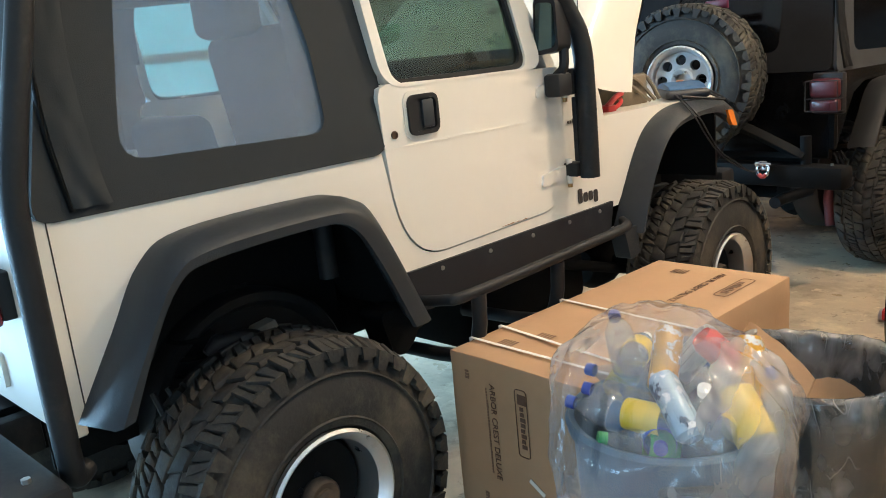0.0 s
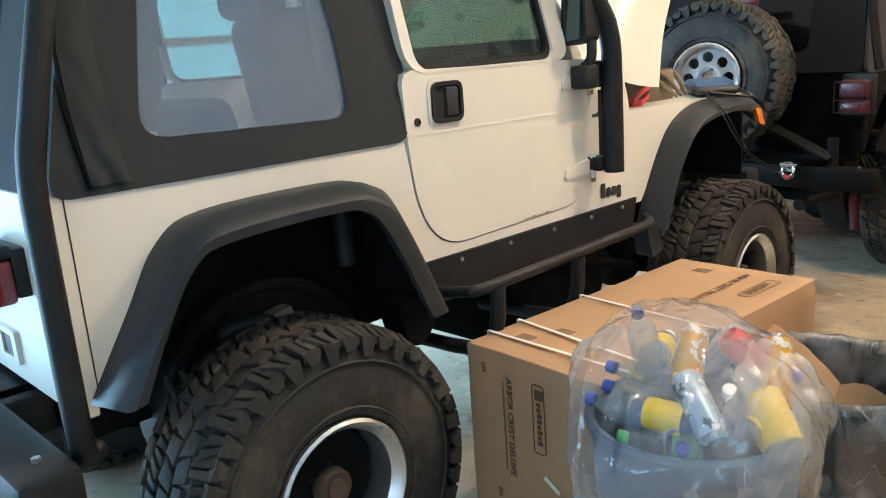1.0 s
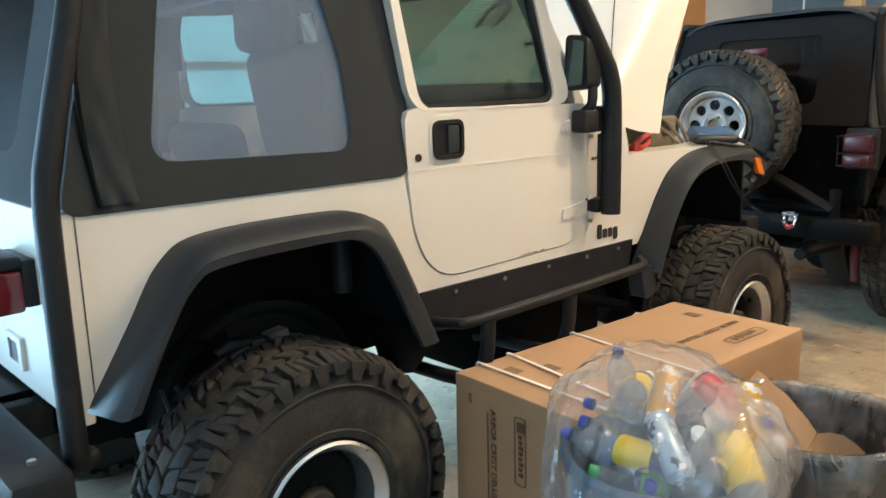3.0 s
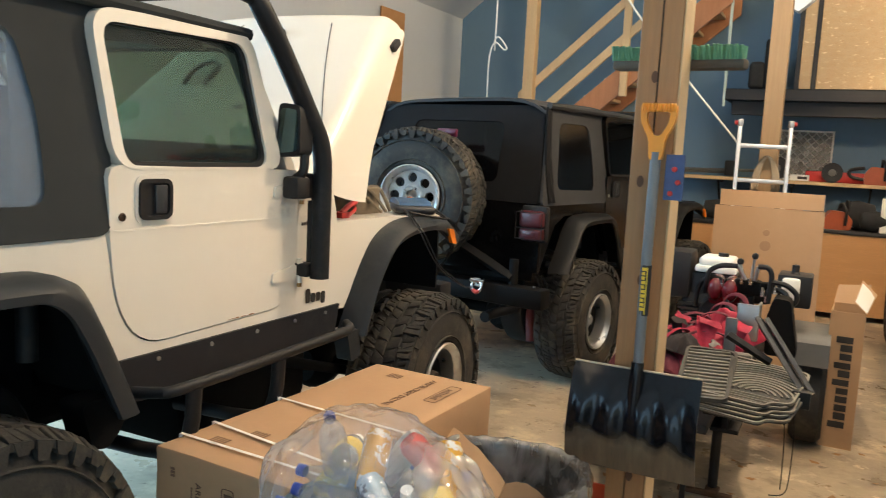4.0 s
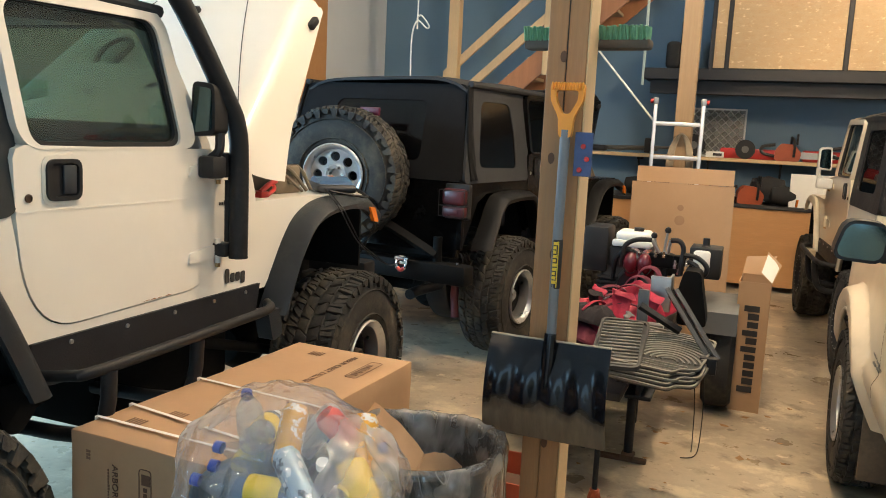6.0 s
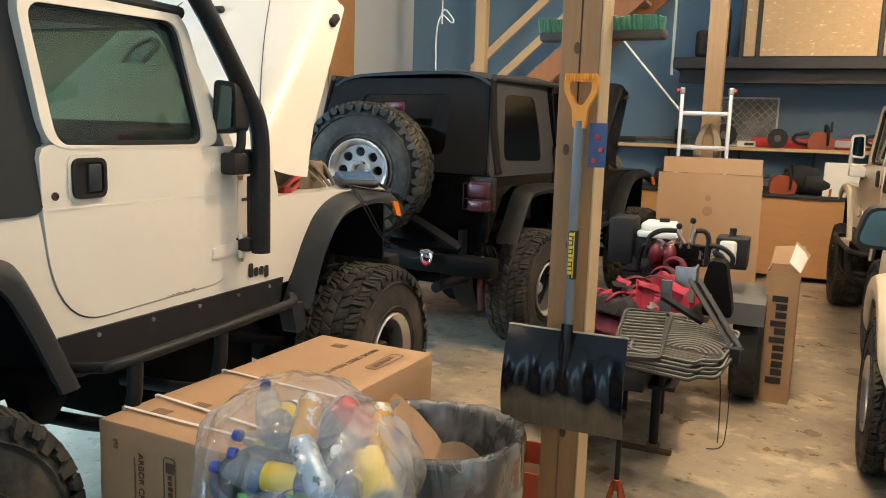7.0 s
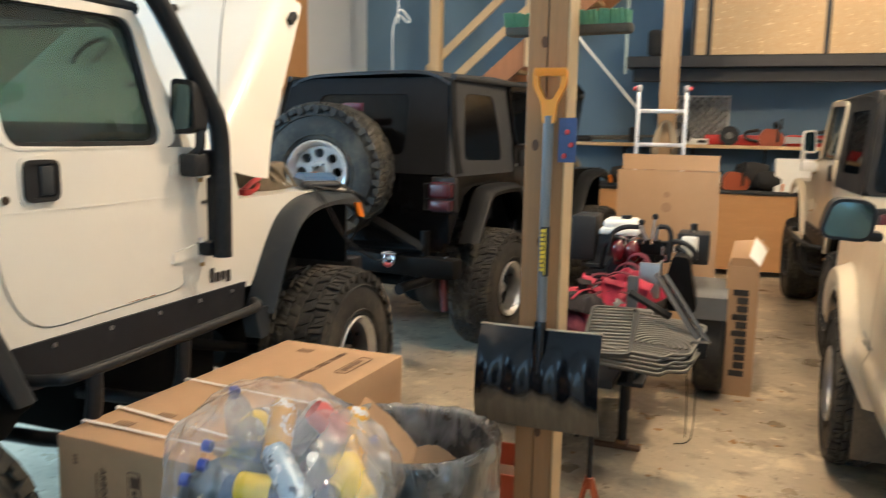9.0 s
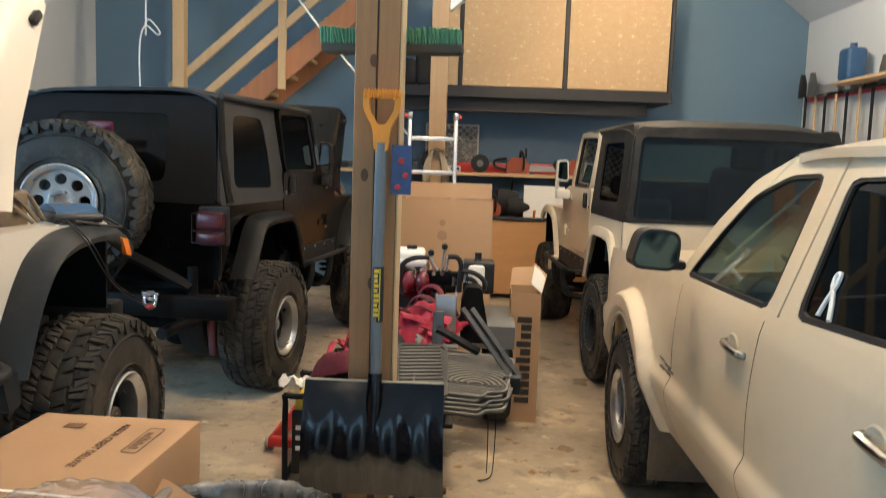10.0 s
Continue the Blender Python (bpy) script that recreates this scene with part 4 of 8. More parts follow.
            rod(bm, (oo(0.018), 1.312, z - 0.06), (oo(0.018), 1.312, z - 0.045), 0.009, 8)
            part("hinge_pin", bm, BRASS, d)
        # mirror on its bracket, further out on the hard-top jeep
        bm = B()
        oq = oo
        if top == "hard":
            oo = lambda x, q=oq: q(x + 0.05)
        x0, x1 = sorted((oq(0.01), oo(0.08)))
        box(bm, x0, x1, 1.2, 1.28, 1.37, 1.45, 0.012)
        tube(bm, [(oo(0.04), 1.24, 1.44), (oo(0.07), 1.245, 1.47), (oo(0.07), 1.25, 1.53)], 0.018, 8, 3)
        prism(bm, round_poly([(oo(-0.02), 1.515), (oo(0.085), 1.525), (oo(0.082), 1.7), (oo(-0.01), 1.71)], 0.025), "y", 1.2, 1.275)
        mi = part("door_mirror", bm, WHITE_PLASTIC if paint is CREAM_PAINT else DARK_PLASTIC, d)
        bm = B()
        prism(bm, round_poly([(oo(-0.01), 1.53), (oo(0.075), 1.54), (oo(0.072), 1.685), (oo(0.0), 1.692)], 0.02), "y", 1.1975, 1.1995)
        if paint is BLACK_PAINT:
            bmesh.ops.transform(bm, matrix=Matrix.Translation((oo(0.035), 1.194, 0)) @ pose(0, 0, 0, 0, 0, -5.6 * s) @ Matrix.Translation((-oo(0.035), -1.1985, 0)), verts=bm.verts)
        part("mirror_glass", bm, MIRROR if paint is BLACK_PAINT else MIRROR_DIM, mi)
    if letters:
        d = tub
        bm = B()
        mm = Matrix(((0, 0, 1, 0.002), (1, 0, 0, 1.378), (0, 1, 0, 0.957), (0, 0, 0, 1)))
        # plain badge: four upright slabs
        for x, h, z0 in ((0.0, 0.056, 0.0), (0.034, 0.036, 0.0), (0.068, 0.036, 0.0), (0.102, 0.048, -0.013)):
            prism(bm, round_poly([(x, z0), (x + 0.027, z0), (x + 0.027, z0 + h), (x, z0 + h)], 0.01), "z", 0, 0.002, lambda v: mm @ v)
        part("badge", bm, INK, tub, "small black badge")
        for n, w, y, z in ((5, 0.075, 1.335, 1.262), (2, 0.035, 1.47, 1.272)):
            part("side_decal", word_bars(B(), n, w, 0.016, Matrix(((0, 0, 1, 0.002), (1, 0, 0, y), (0, 1, 0, z), (0, 0, 0, 1))), n), INK, tub)
        bm = B()
        rnd = random.Random(8)
        for k in range(4):
            y = 0.985 + rnd.uniform(-0.07, 0.07)
            bm = prism(B(), [(y - 0.02, 0.968), (y + 0.02, 0.968), (y + rnd.uniform(0, 0.015), 0.969 + rnd.uniform(0.001, 0.005))], "x", 0.0035, 0.005)
            part("rust_patch", bm, RUST, J, "rust along the lower door edge")
    # windshield
    slant = lambda v: Vector((v.x, v.y - 0.58 * (v.z - 1.46), v.z))
    bm = B()
    wo = round_poly([(-JW + 0.02, 1.455), (-0.02, 1.455), (-0.06, 1.945), (-JW + 0.06, 1.945)], 0.04)
    wi = round_poly([(-JW + 0.1, 1.53), (-0.1, 1.53), (-0.125, 1.88), (-JW + 0.125, 1.88)], 0.05)
    ring(bm, wo, wi, "y", 1.33, 1.28, slant)
    ws = part("windshield_frame", bm, paint, J)
    bm = B()
    prism(bm, wi, "y", 1.31, 1.305, slant)
    part("windshield", bm, GLASS_SHIELD, ws).visible_shadow = False
    bm = B()
    ring(bm, wi, [((p[0] + 0.75) * 0.98 - 0.75, (p[1] - 1.7) * 0.95 + 1.7) for p in wi], "y", 1.332, 1.3, slant)
    part("windshield_seal", bm, DARK_PLASTIC, ws)
    # interior
    bm = B()
    box(bm, -JW + 0.06, -0.06, 0.98, 1.3, 1.12, 1.55, 0.07, 3)
    tube(bm, [(-1.12 + 0.17 * math.cos(t), 1.0 - 0.07 * math.sin(t), 1.42 + 0.16 * math.sin(t)) for t in [k * math.pi / 10 for k in range(20)]], 0.013, 8, 0, True)
    part("dashboard", bm, DARK_PLASTIC, J)
    for x in (-1.12, -0.38):
        bm = B()
        box(bm, x - 0.25, x + 0.25, 0.42, 0.95, 0.98, 1.16, 0.05)
        box(bm, x - 0.23, x + 0.23, 0.36, 0.5, 1.06, 1.68 if x > -0.7 else 1.42, 0.06, 3, Matrix.Translation((0, 0.35, 1.06)) @ pose(0, 0, 0, 10) @ Matrix.Translation((0, -0.35, -1.06)))
        if x > -0.7:
            box(bm, x - 0.13, x + 0.13, 0.18, 0.28, 1.66, 1.86, 0.04, 3)
        part("seat", bm, SEAT, J)
    bm = B()
    for y in (0.28, -0.32):
        tube(bm, [(-0.12, y, 0.95), (-0.14, y, 1.75), (-0.24, y, 1.86), (-JW + 0.24, y, 1.86), (-JW + 0.14, y, 1.75), (-JW + 0.12, y, 0.95)], 0.03, 10, 4)
    for x in (-0.24, -JW + 0.24):
        tube(bm, [(x, -0.32, 1.86), (x, 0.28, 1.86), (x, 1.0, 1.9), (x, 1.08, 1.89)], 0.03, 10, 4)
    part("roll_bar", bm, BLACK_METAL, J)
    # engine bay
    bm = B()
    box(bm, -JW + 0.38, -0.38, 1.5, 2.6, 0.72, 1.05, 0.02)
    for s in (1, -1):
        x = -0.37 if s > 0 else -JW + 0.36
        box(bm, x, x + 0.012, 1.5, 2.62, 0.8, 1.235)
    for s in (1, -1):
        x = -0.36 if s > 0 else -JW + 0.03
        box(bm, x, x + 0.33, 2.56, 2.575, 0.86, 1.215)
    part("engine_bay", bm, UNDER, J)
    bm = B()
    box(bm, -0.95, -0.55, 1.65, 2.4, 1.05, 1.28, 0.05)
    for k in range(6):
        rod(bm, (-0.75, 1.72 + k * 0.11, 1.28), (-0.62, 1.72 + k * 0.11, 1.31), 0.03, 10)
    rod(bm, (-1.1, 1.9, 1.2), (-1.1, 1.9, 1.36), 0.13, 18)
    part("engine", bm, GREY_METAL, J)
    bm = B()
    box(bm, -0.32, -0.06, 1.6, 1.88, 1.05, 1.255, 0.012)
    bt = part("battery", bm, DARK_PLASTIC, J)
    bm = B()
    tube(bm, [(-0.1, 1.76, 1.28), (-0.11, 1.84, 1.31), (-0.13, 1.92, 1.32), (-0.2, 1.98, 1.3)], 0.012, 8, 4)
    tube(bm, [(-0.1, 1.79, 1.26), (-0.11, 1.88, 1.285), (-0.16, 1.95, 1.3)], 0.009, 8, 4)
    box(bm, -0.15, -0.08, 1.74, 1.8, 1.255, 1.285, 0.006)
    part("clamp", bm, RED_PLASTIC, bt, "red battery clamp")
    bm = B()
    box(bm, -0.22, -0.06, 1.57, 1.68, 1.265, 1.31, 0.02)
    part("fluid_tank", bm, mat("green_tank", (0.08, 0.3, 0.12), 0.4) if paint is WHITE_PAINT else DARK_PLASTIC, J)
    bm = B()
    box(bm, -0.4, -0.16, 1.98, 2.2, 1.2, 1.36, 0.03)
    box(bm, -0.3, -0.14, 2.06, 2.16, 1.3, 1.385, 0.02)
    for k in (0, 2, 4):
        tube(bm, [(-0.36, 1.8 + 0.09 * k, 1.3), (-0.3, 1.85 + 0.08 * k, 1.42 - 0.02 * k), (-0.16, 1.95 + 0.05 * k, 1.38), (-0.1, 2.1 + 0.02 * k, 1.27)], 0.009, 6, 4)
    part("hose", bm, mat("hose_dusty", (0.22, 0.17, 0.11), 0.7, vary=0.4, scale=30), J)
    # grille
    bm = B()
    box(bm, -JW + 0.24, -0.24, 2.6, 2.66, 0.88, 1.26, 0.03)
    gr = part("grille", bm, paint, J)
    bm = B()
    for k in range(7):
        x = -0.75 + (k - 3) * 0.075
        box(bm, x - 0.02, x + 0.02, 2.655, 2.664, 0.93, 1.2, 0.006)
    part("grille_slot", bm, DARK_PLASTIC, gr)
    for x in (-0.38, -JW + 0.38):
        bm = B()
        lathe(bm, [(0.09, 2.655), (0.09, 2.68), (0.07, 2.695), (0.0, 2.7)], 20, Matrix.Translation((x, 0, 1.08)), axis="y")
        part("headlight", bm, PALE_LENS, gr)
    bm = B()
    box(bm, -JW + 0.1, -0.1, 2.78, 2.92, 0.7, 0.84, 0.02)
    part("front_bumper", bm, BLACK_METAL, J)
    # hood with its deep side skirts
    bm = B()
    hl = 1.2

    def skin(u, v):
        # u across from right skirt to left skirt, v from the rear edge to the front
        half = 0.715 - 0.2 * v ** 1.15
        depth = 0.36 - 0.17 * v
        a = (u - 0.5) * 2
        sg = 1 if a >= 0 else -1
        a = abs(a)
        if a < 0.62:
            k = a / 0.62
            x, z = half * 0.9 * k, -0.016 * k * k
        elif a < 0.78:
            t = (a - 0.62) / 0.16 * math.pi / 2
            x, z = half * 0.9 + half * 0.1 * math.sin(t), -0.016 - 0.06 * (1 - math.cos(t))
        else:
            t = (a - 0.78) / 0.22
            x, z = half + 0.015 * t, -0.076 - (depth - 0.076) * t
        y = hl * v - (0.0 if v < 0.9 else 0.0)
        # the nose rolls down at the front, the skirt's rear corner is cut back
        z -= 0.09 * max(v - 0.88, 0) ** 2 / 0.0144 * (1 if a < 0.78 else max(1 - (a - 0.78) / 0.22 * 1.3, 0))
        if a > 0.78:
            y += 0.19 * ((a - 0.78) / 0.22) ** 1.4 * (max(0.4 - v, 0) / 0.4) ** 1.3
        return (-JW / 2 - sg * x, y, z)
    sheet(bm, skin, 50, 26)
    bmesh.ops.solidify(bm, geom=list(bm.faces), thickness=0.012)
    hm = Matrix.Translation((0, 1.44, 1.47)) @ pose(0, 0, 0, hood_angle or 0)
    bmesh.ops.transform(bm, matrix=hm, verts=bm.verts)
    hood = part("hood", bm, paint, J, "raised hood" if hood_angle else "")
    bm = B()
    for s in (1, -1):
        pts = []
        for k in range(13):
            v = 0.01 + 0.07 * k
            pts.append(hm @ (Vector(skin(0.5 - s * (0.72 - 0.45 * v) / 2, v)) + Vector((0, 0, 0.001))))
        part("hood_crease", tube(B(), pts, 0.0022, 5), INK if paint is not BLACK_PAINT else BLACK_METAL, hood)
    for s in (1, -1):
        bm = B()
        half = 0.715 - 0.2 * 0.86 ** 1.15
        x = -JW / 2 + s * (half + 0.02)
        box(bm, x - 0.015, x + 0.018, hl * 0.86 - 0.035, hl * 0.86 + 0.035, -0.16, -0.125, 0.008, 2, hm)
        part("hood_catch", bm, DARK_PLASTIC, hood, "black rubber hood catch")
    bm = B()
    box(bm, -JW / 2 - 0.06, -JW / 2 + 0.06, 0.9, 0.93, 0.0, 0.03, 0.008, 2, hm)
    part("hood_bumper", bm, DARK_PLASTIC, hood)
    for x, y in ((-0.19, 0.3), (0.13, 0.36)):
        part("washer_nozzle", box(B(), -JW / 2 + x - 0.02, -JW / 2 + x + 0.02, y - 0.012, y + 0.012, -0.002, 0.014, 0.005, 2, hm), DARK_PLASTIC, hood)
    bm = B()
    tube(bm, [hm @ Vector((-JW / 2 - 0.22 + x, 0.5 + y, 0.02)) for x, y in ((-0.06, 0), (-0.07, 0.12), (0, 0.17), (0.07, 0.12), (0.06, 0))], 0.012, 8, 4)
    part("hood_loop", bm, DARK_PLASTIC, hood)
    if hood_angle:
        bm = B()
        rod(bm, (-1.2, 2.5, 1.2), hm @ Vector((-1.15, 0.95, -0.06)), 0.006, 8)
        part("hood_prop", bm, STEEL, hood)
    # tail lights
    for s in (1, -1):
        o = (lambda x, s=s: x if s > 0 else -JW - x)
        x0, x1 = sorted((o(tail[0]), o(tail[1])))
        z0, z1 = tail[2:]
        zc = z0 + (z1 - z0) * 0.42
        if cage:
            # one proud red lens under a black cap
            x0, x1 = sorted((o(-0.2), o(-0.41)))
            t = part("tail_light", box(B(), x0 + 0.004, x1 - 0.004, -0.572, -0.535, 1.06, 1.175, 0.008), DARK_PLASTIC, J)
            part("lens", box(B(), x0, x1, -0.642, -0.57, 1.05, 1.153, 0.012, 3), RED_LENS, t, "red tail light lens")
            part("cap", box(B(), x0 + 0.002, x1 - 0.002, -0.638, -0.565, 1.1535, 1.186, 0.012, 3), DARK_PLASTIC, t, "black lamp cap")
            part("reverse_lens", box(B(), (x0 if s > 0 else x1 - 0.09) + 0.02, (x0 if s > 0 else x1 - 0.09) + 0.07, -0.645, -0.638, 1.1, 1.145, 0.003), PALE_LENS, t, "small pale reversing lens")
        else:
            bm = B()
            box(bm, x0 - 0.01, x1 + 0.01, -0.585, -0.535, z0 - 0.012, z1 + 0.03, 0.014)
            t = part("tail_light", bm, DARK_PLASTIC, J)
            bm = B()
            box(bm, x0, x1, -0.64, -0.57, zc + 0.003, z1, 0.022, 3)
            part("lens", bm, RED_DULL, t, "red tail light lens")
            bm = B()
            box(bm, x0, x1, -0.637, -0.57, z0, zc - 0.003, 0.018, 3)
            part("lens", bm, RED_DULL, t, "red lower lens")
            bm = B()
            box(bm, x0 + 0.035, x1 - 0.035, -0.641, -0.63, z0 + 0.018, zc - 0.022, 0.004)
            part("reverse_lens", bm, RED_DULL if spare else PALE_LENS, t, "small pale reversing lens")
        if spare:
            # wire guard round the lamp
            bm = B()
            for z in (z0 + 0.01, zc, z1 - 0.01):
                tube(bm, [(x0 - 0.015, -0.56, z), (x0 - 0.012, -0.65, z), (x1 + 0.012, -0.65, z), (x1 + 0.015, -0.56, z)], 0.003, 6)
            rod(bm, (x1 + 0.012, -0.65, z0 + 0.01), (x1 + 0.012, -0.65, z1 - 0.01), 0.003, 6)
            rod(bm, (x0 - 0.012, -0.65, z0 + 0.01), (x0 - 0.012, -0.65, z1 - 0.01), 0.003, 6)
            part("lamp_guard", bm, BLACK_METAL, t, "thin black wire lamp guard")
        else:
            bm = B()
            xa, xb = sorted((o(-0.385), o(-0.525)))
            ring(bm, round_poly([(xa, 0.85), (xb, 0.85), (xb, 0.94), (xa, 0.94)], 0.012), round_poly([(xa + 0.03, 0.866), (xb - 0.03, 0.866), (xb - 0.03, 0.924), (xa + 0.03, 0.924)], 0.006), "y", -0.552, -0.54)
            lb = part("hatch_latch", bm, paint, J, "square white latch bezel")
            part("latch_recess", box(B(), xa + 0.03, xb - 0.03, -0.546, -0.5405, 0.866, 0.924), DARK_PLASTIC, lb)
    # tops
    if top in ("soft", "soft_black"):
        cv = CANVAS if top == "soft" else CANVAS_BLACK
        leanx = lean(0.13, 1.3)
        ro = round_poly([(-0.54, 1.29), (0.45, 1.29), (0.47, 1.48), (0.455, 1.8), (0.5, 1.945), (-0.36, 1.95)], 0.05)
        ri = round_poly([(-0.325, 1.392), (0.255, 1.378), (0.254, 1.5), (0.25, 1.62), (0.2, 1.83), (-0.235, 1.83)], 0.07)
        for s in (1, -1):
            o = (lambda v, s=s: leanx(v) if s > 0 else Vector((-JW - leanx(v).x, v.y, v.z)))
            bm = B()
            ring(bm, ro, ri, "x", 0.006, -0.012, o)
            side = part("side_curtain", bm, cv if top == "soft" else CANVAS_GREY, J)
            bm = B()
            prism(bm, ri, "x", -0.002, -0.005, o)
            part("vinyl_window", bm, VINYL if top == "soft" else VINYL_DARK, side).visible_shadow = False
            # deep seam at the rear corner and the loose flap that covers it
            seam = [(-0.452, 1.305), (-0.468, 1.5), (-0.445, 1.7), (-0.4, 1.92)]
            part("seam", tube(B(), [o(Vector((0.007, y, z))) for y, z in seam], 0.009, 8, 5, flat=0.5), SATIN_BLACK, side)

            def loose(u, v, o=o):
                z = 1.31 + 0.6 * v
                y0 = -0.448 - 0.02 * math.sin(v * 3.0) + 0.05 * v * v
                crease = 0.007 * math.sin(u * 9 + v * 22) * math.exp(-v * 9) + 0.004 * noise.noise(Vector((u * 3, v * 9, 2.0)))
                return o(Vector((0.011 + crease + 0.006 * math.sin(u * math.pi), y0 + 0.085 * u * (1 - 0.25 * v), z)))
            bm = sheet(B(), loose, 14, 40, (-0.004 if s > 0 else 0.004, 0, 0))
            part("corner_flap", bm, cv, side)
        bm = B()
        po = round_poly([(-JW + 0.02, 1.302), (-0.02, 1.302), (-0.1, 1.93), (-JW + 0.1, 1.93)], 0.04)
        pi_ = round_poly([(-JW + 0.36, 1.42), (-0.36, 1.42), (-0.38, 1.82), (-JW + 0.38, 1.82)], 0.06)
        back = lambda v: Vector((v.x, v.y + 0.27 * (v.z - 1.3), v.z))
        ring(bm, po, pi_, "y", -0.545, -0.525, back)
        rp = part("rear_curtain", bm, cv, J)
        bm = B()
        prism(bm, pi_, "y", -0.532, -0.536, back)
        part("vinyl_window", bm, VINYL_REAR if top == "soft" else VINYL_DARK, rp).visible_shadow = False
        bm = B()

        def roof(u, v):
            y = -0.39 + u * 1.5
            a = (v - 0.5) * 2
            x = -JW / 2 + a * (0.69 - 0.03 * (1 - u))
            edge = abs(a) ** 6
            return (x, y, 2.0 - 0.035 * abs(u - 0.45) ** 2 * 4 - 0.085 * edge + 0.008 * math.sin(u * 9 + a * 2))
        sheet(bm, roof, 16, 16, (0, 0, -0.02))
        for s in (1, -1):
            o = (lambda x, s=s: x if s > 0 else -JW - x)
            tube(bm, [(o(-0.07), -0.38, 1.93), (o(-0.055), 0.4, 1.93), (o(-0.055), 1.08, 1.925)], 0.022, 8)
        part("roof_canvas", bm, cv if top == "soft" else CANVAS_GREY, J)
    else:
        leanx = lean(0.1, 1.3)
        ro = round_poly([(-0.54, 1.302), (0.435, 1.302), (0.42, 1.93), (-0.44, 1.95)], 0.05)
        ri = round_poly([(-0.33, 1.42), (0.27, 1.41), (0.27, 1.83), (-0.28, 1.83)], 0.06)
        for s in (1, -1):
            o = (lambda v, s=s: leanx(v) if s > 0 else Vector((-JW - leanx(v).x, v.y, v.z)))
            bm = B()
            ring(bm, ro, ri, "x", 0.004, -0.03, o)
            side = part("side_panel", bm, HARDTOP, J)
            bm = B()
            prism(bm, ri, "x", -0.008, -0.012, o)
            part("side_glass", bm, GLASS_DARK, side)
        bm = B()
        po = round_poly([(-JW + 0.01, 1.302), (-0.01, 1.302), (-0.07, 1.93), (-JW + 0.07, 1.93)], 0.05)
        pi_ = round_poly([(-JW + 0.055, 1.325), (-0.055, 1.325), (-0.105, 1.865), (-JW + 0.105, 1.865)], 0.05)
        back = lambda v: Vector((v.x, v.y + 0.12 * (v.z - 1.3), v.z))
        ring(bm, po, pi_, "y", -0.55, -0.52, back)
        rp = part("rear_panel", bm, HARDTOP, J)
        bm = B()
        prism(bm, pi_, "y", -0.535, -0.54, back)
        part("rear_glass", bm, GLASS_TINT, rp)
        bm = B()

        def roof(u, v):
            y = -0.48 + u * 1.6
            a = (v - 0.5) * 2
            return (-JW / 2 + a * 0.7, y, 2.0 - 0.075 * abs(a) ** 5 - 0.06 * abs((u - 0.5) * 2) ** 6)
        sheet(bm, roof, 18, 18, (0, 0, -0.03))
        part("roof_shell", bm, HARDTOP, J)
    # rear bumper
    bm = B()
    box(bm, -JW - 0.15, 0.15, -0.74, -0.61, 0.66, 0.79, 0.02)
    box(bm, -1.15, -0.35, -0.62, -0.5, 0.67, 0.78, 0.01)
    rb = part("rear_bumper", bm, SATIN_BLACK if spare else BLACK_METAL, J)
    for x in (0.06, -JW - 0.06):
        bm = B()
        rod(bm, (x, -0.67, 0.79), (x, -0.67, 0.8), 0.01, 6)
        part("bolt", bm, STEEL, rb)
    if spare:
        bm = B()
        tube(bm, [(-0.1, -0.66, 0.78), (-0.1, -0.66, 0.95)], 0.03, 10)
        tube(bm, [(-0.1, -0.68, 0.83), (-0.42, -0.7, 0.98), (-0.75, -0.7, 1.1)], 0.035, 4, 3)
        tube(bm, [(-0.1, -0.68, 0.83), (-0.75, -0.7, 0.83), (-0.75, -0.7, 1.3)], 0.03, 4)
        for x in (-0.19, -JW + 0.19):
            part("shock", tube(B(), [(x + 0.02, -0.25, 0.34), (x, -0.24, 0.5), (x - 0.02, -0.2, 0.66)], [0.03, 0.03, 0.018], 12), SHOCK_RED, J, "dark red shock absorber")
        part("exhaust_tip", tube(B(), [(-0.28, -0.3, 0.56), (-0.28, -0.6, 0.56), (-0.27, -0.7, 0.555)], 0.035, 14), BLACK_METAL, J)
        part("tyre_carrier", bm, SATIN_BLACK, J)
        wheel(J, Matrix.Translation((-0.7, -1.0, 1.31)) @ pose(0, 0, 0, 0, 0, -73), RIM_FACE, DISC_FACE, TYRE, "spare_wheel")
        bm = B()
        box(bm, -0.78, -0.62, -0.62, -0.6, 1.7, 1.755, 0.008)
        part("third_brake_light", bm, mat("brake_lens", (0.12, 0.008, 0.03), 0.4), J)
    if cage:
        bm = B()
        for s in (1, -1):
            o = (lambda x, s=s: x if s > 0 else -JW - x)
            tube(bm, [(o(0.02), -0.54, 0.755), (o(0.044), -0.57, 0.755), (o(0.05), -0.578, 0.83), (o(0.05), -0.578, 1.2), (o(0.05), -0.573, 1.36), (o(0.046), -0.546, 1.48), (o(0.03), -0.489, 1.68), (o(0.0), -0.41, 1.95), (o(-0.02), -0.33, 2.05), (o(-0.02), 0.4, 2.06), (o(-0.01), 0.98, 2.05), (o(0.02), 1.08, 1.98), (o(0.07), 1.28, 1.66), (o(0.085), 1.33, 1.55), (o(0.085), 1.345, 1.4), (o(0.085), 1.345, 1.07)], [0.027] * 52 + [0.036] * 40, 12, 5)
            box(bm, *sorted((o(0.0), o(0.06))), 1.3, 1.36, 1.37, 1.46, 0.006)
            box(bm, *sorted((o(0.0), o(0.06))), 1.3, 1.36, 1.075, 1.125, 0.006)
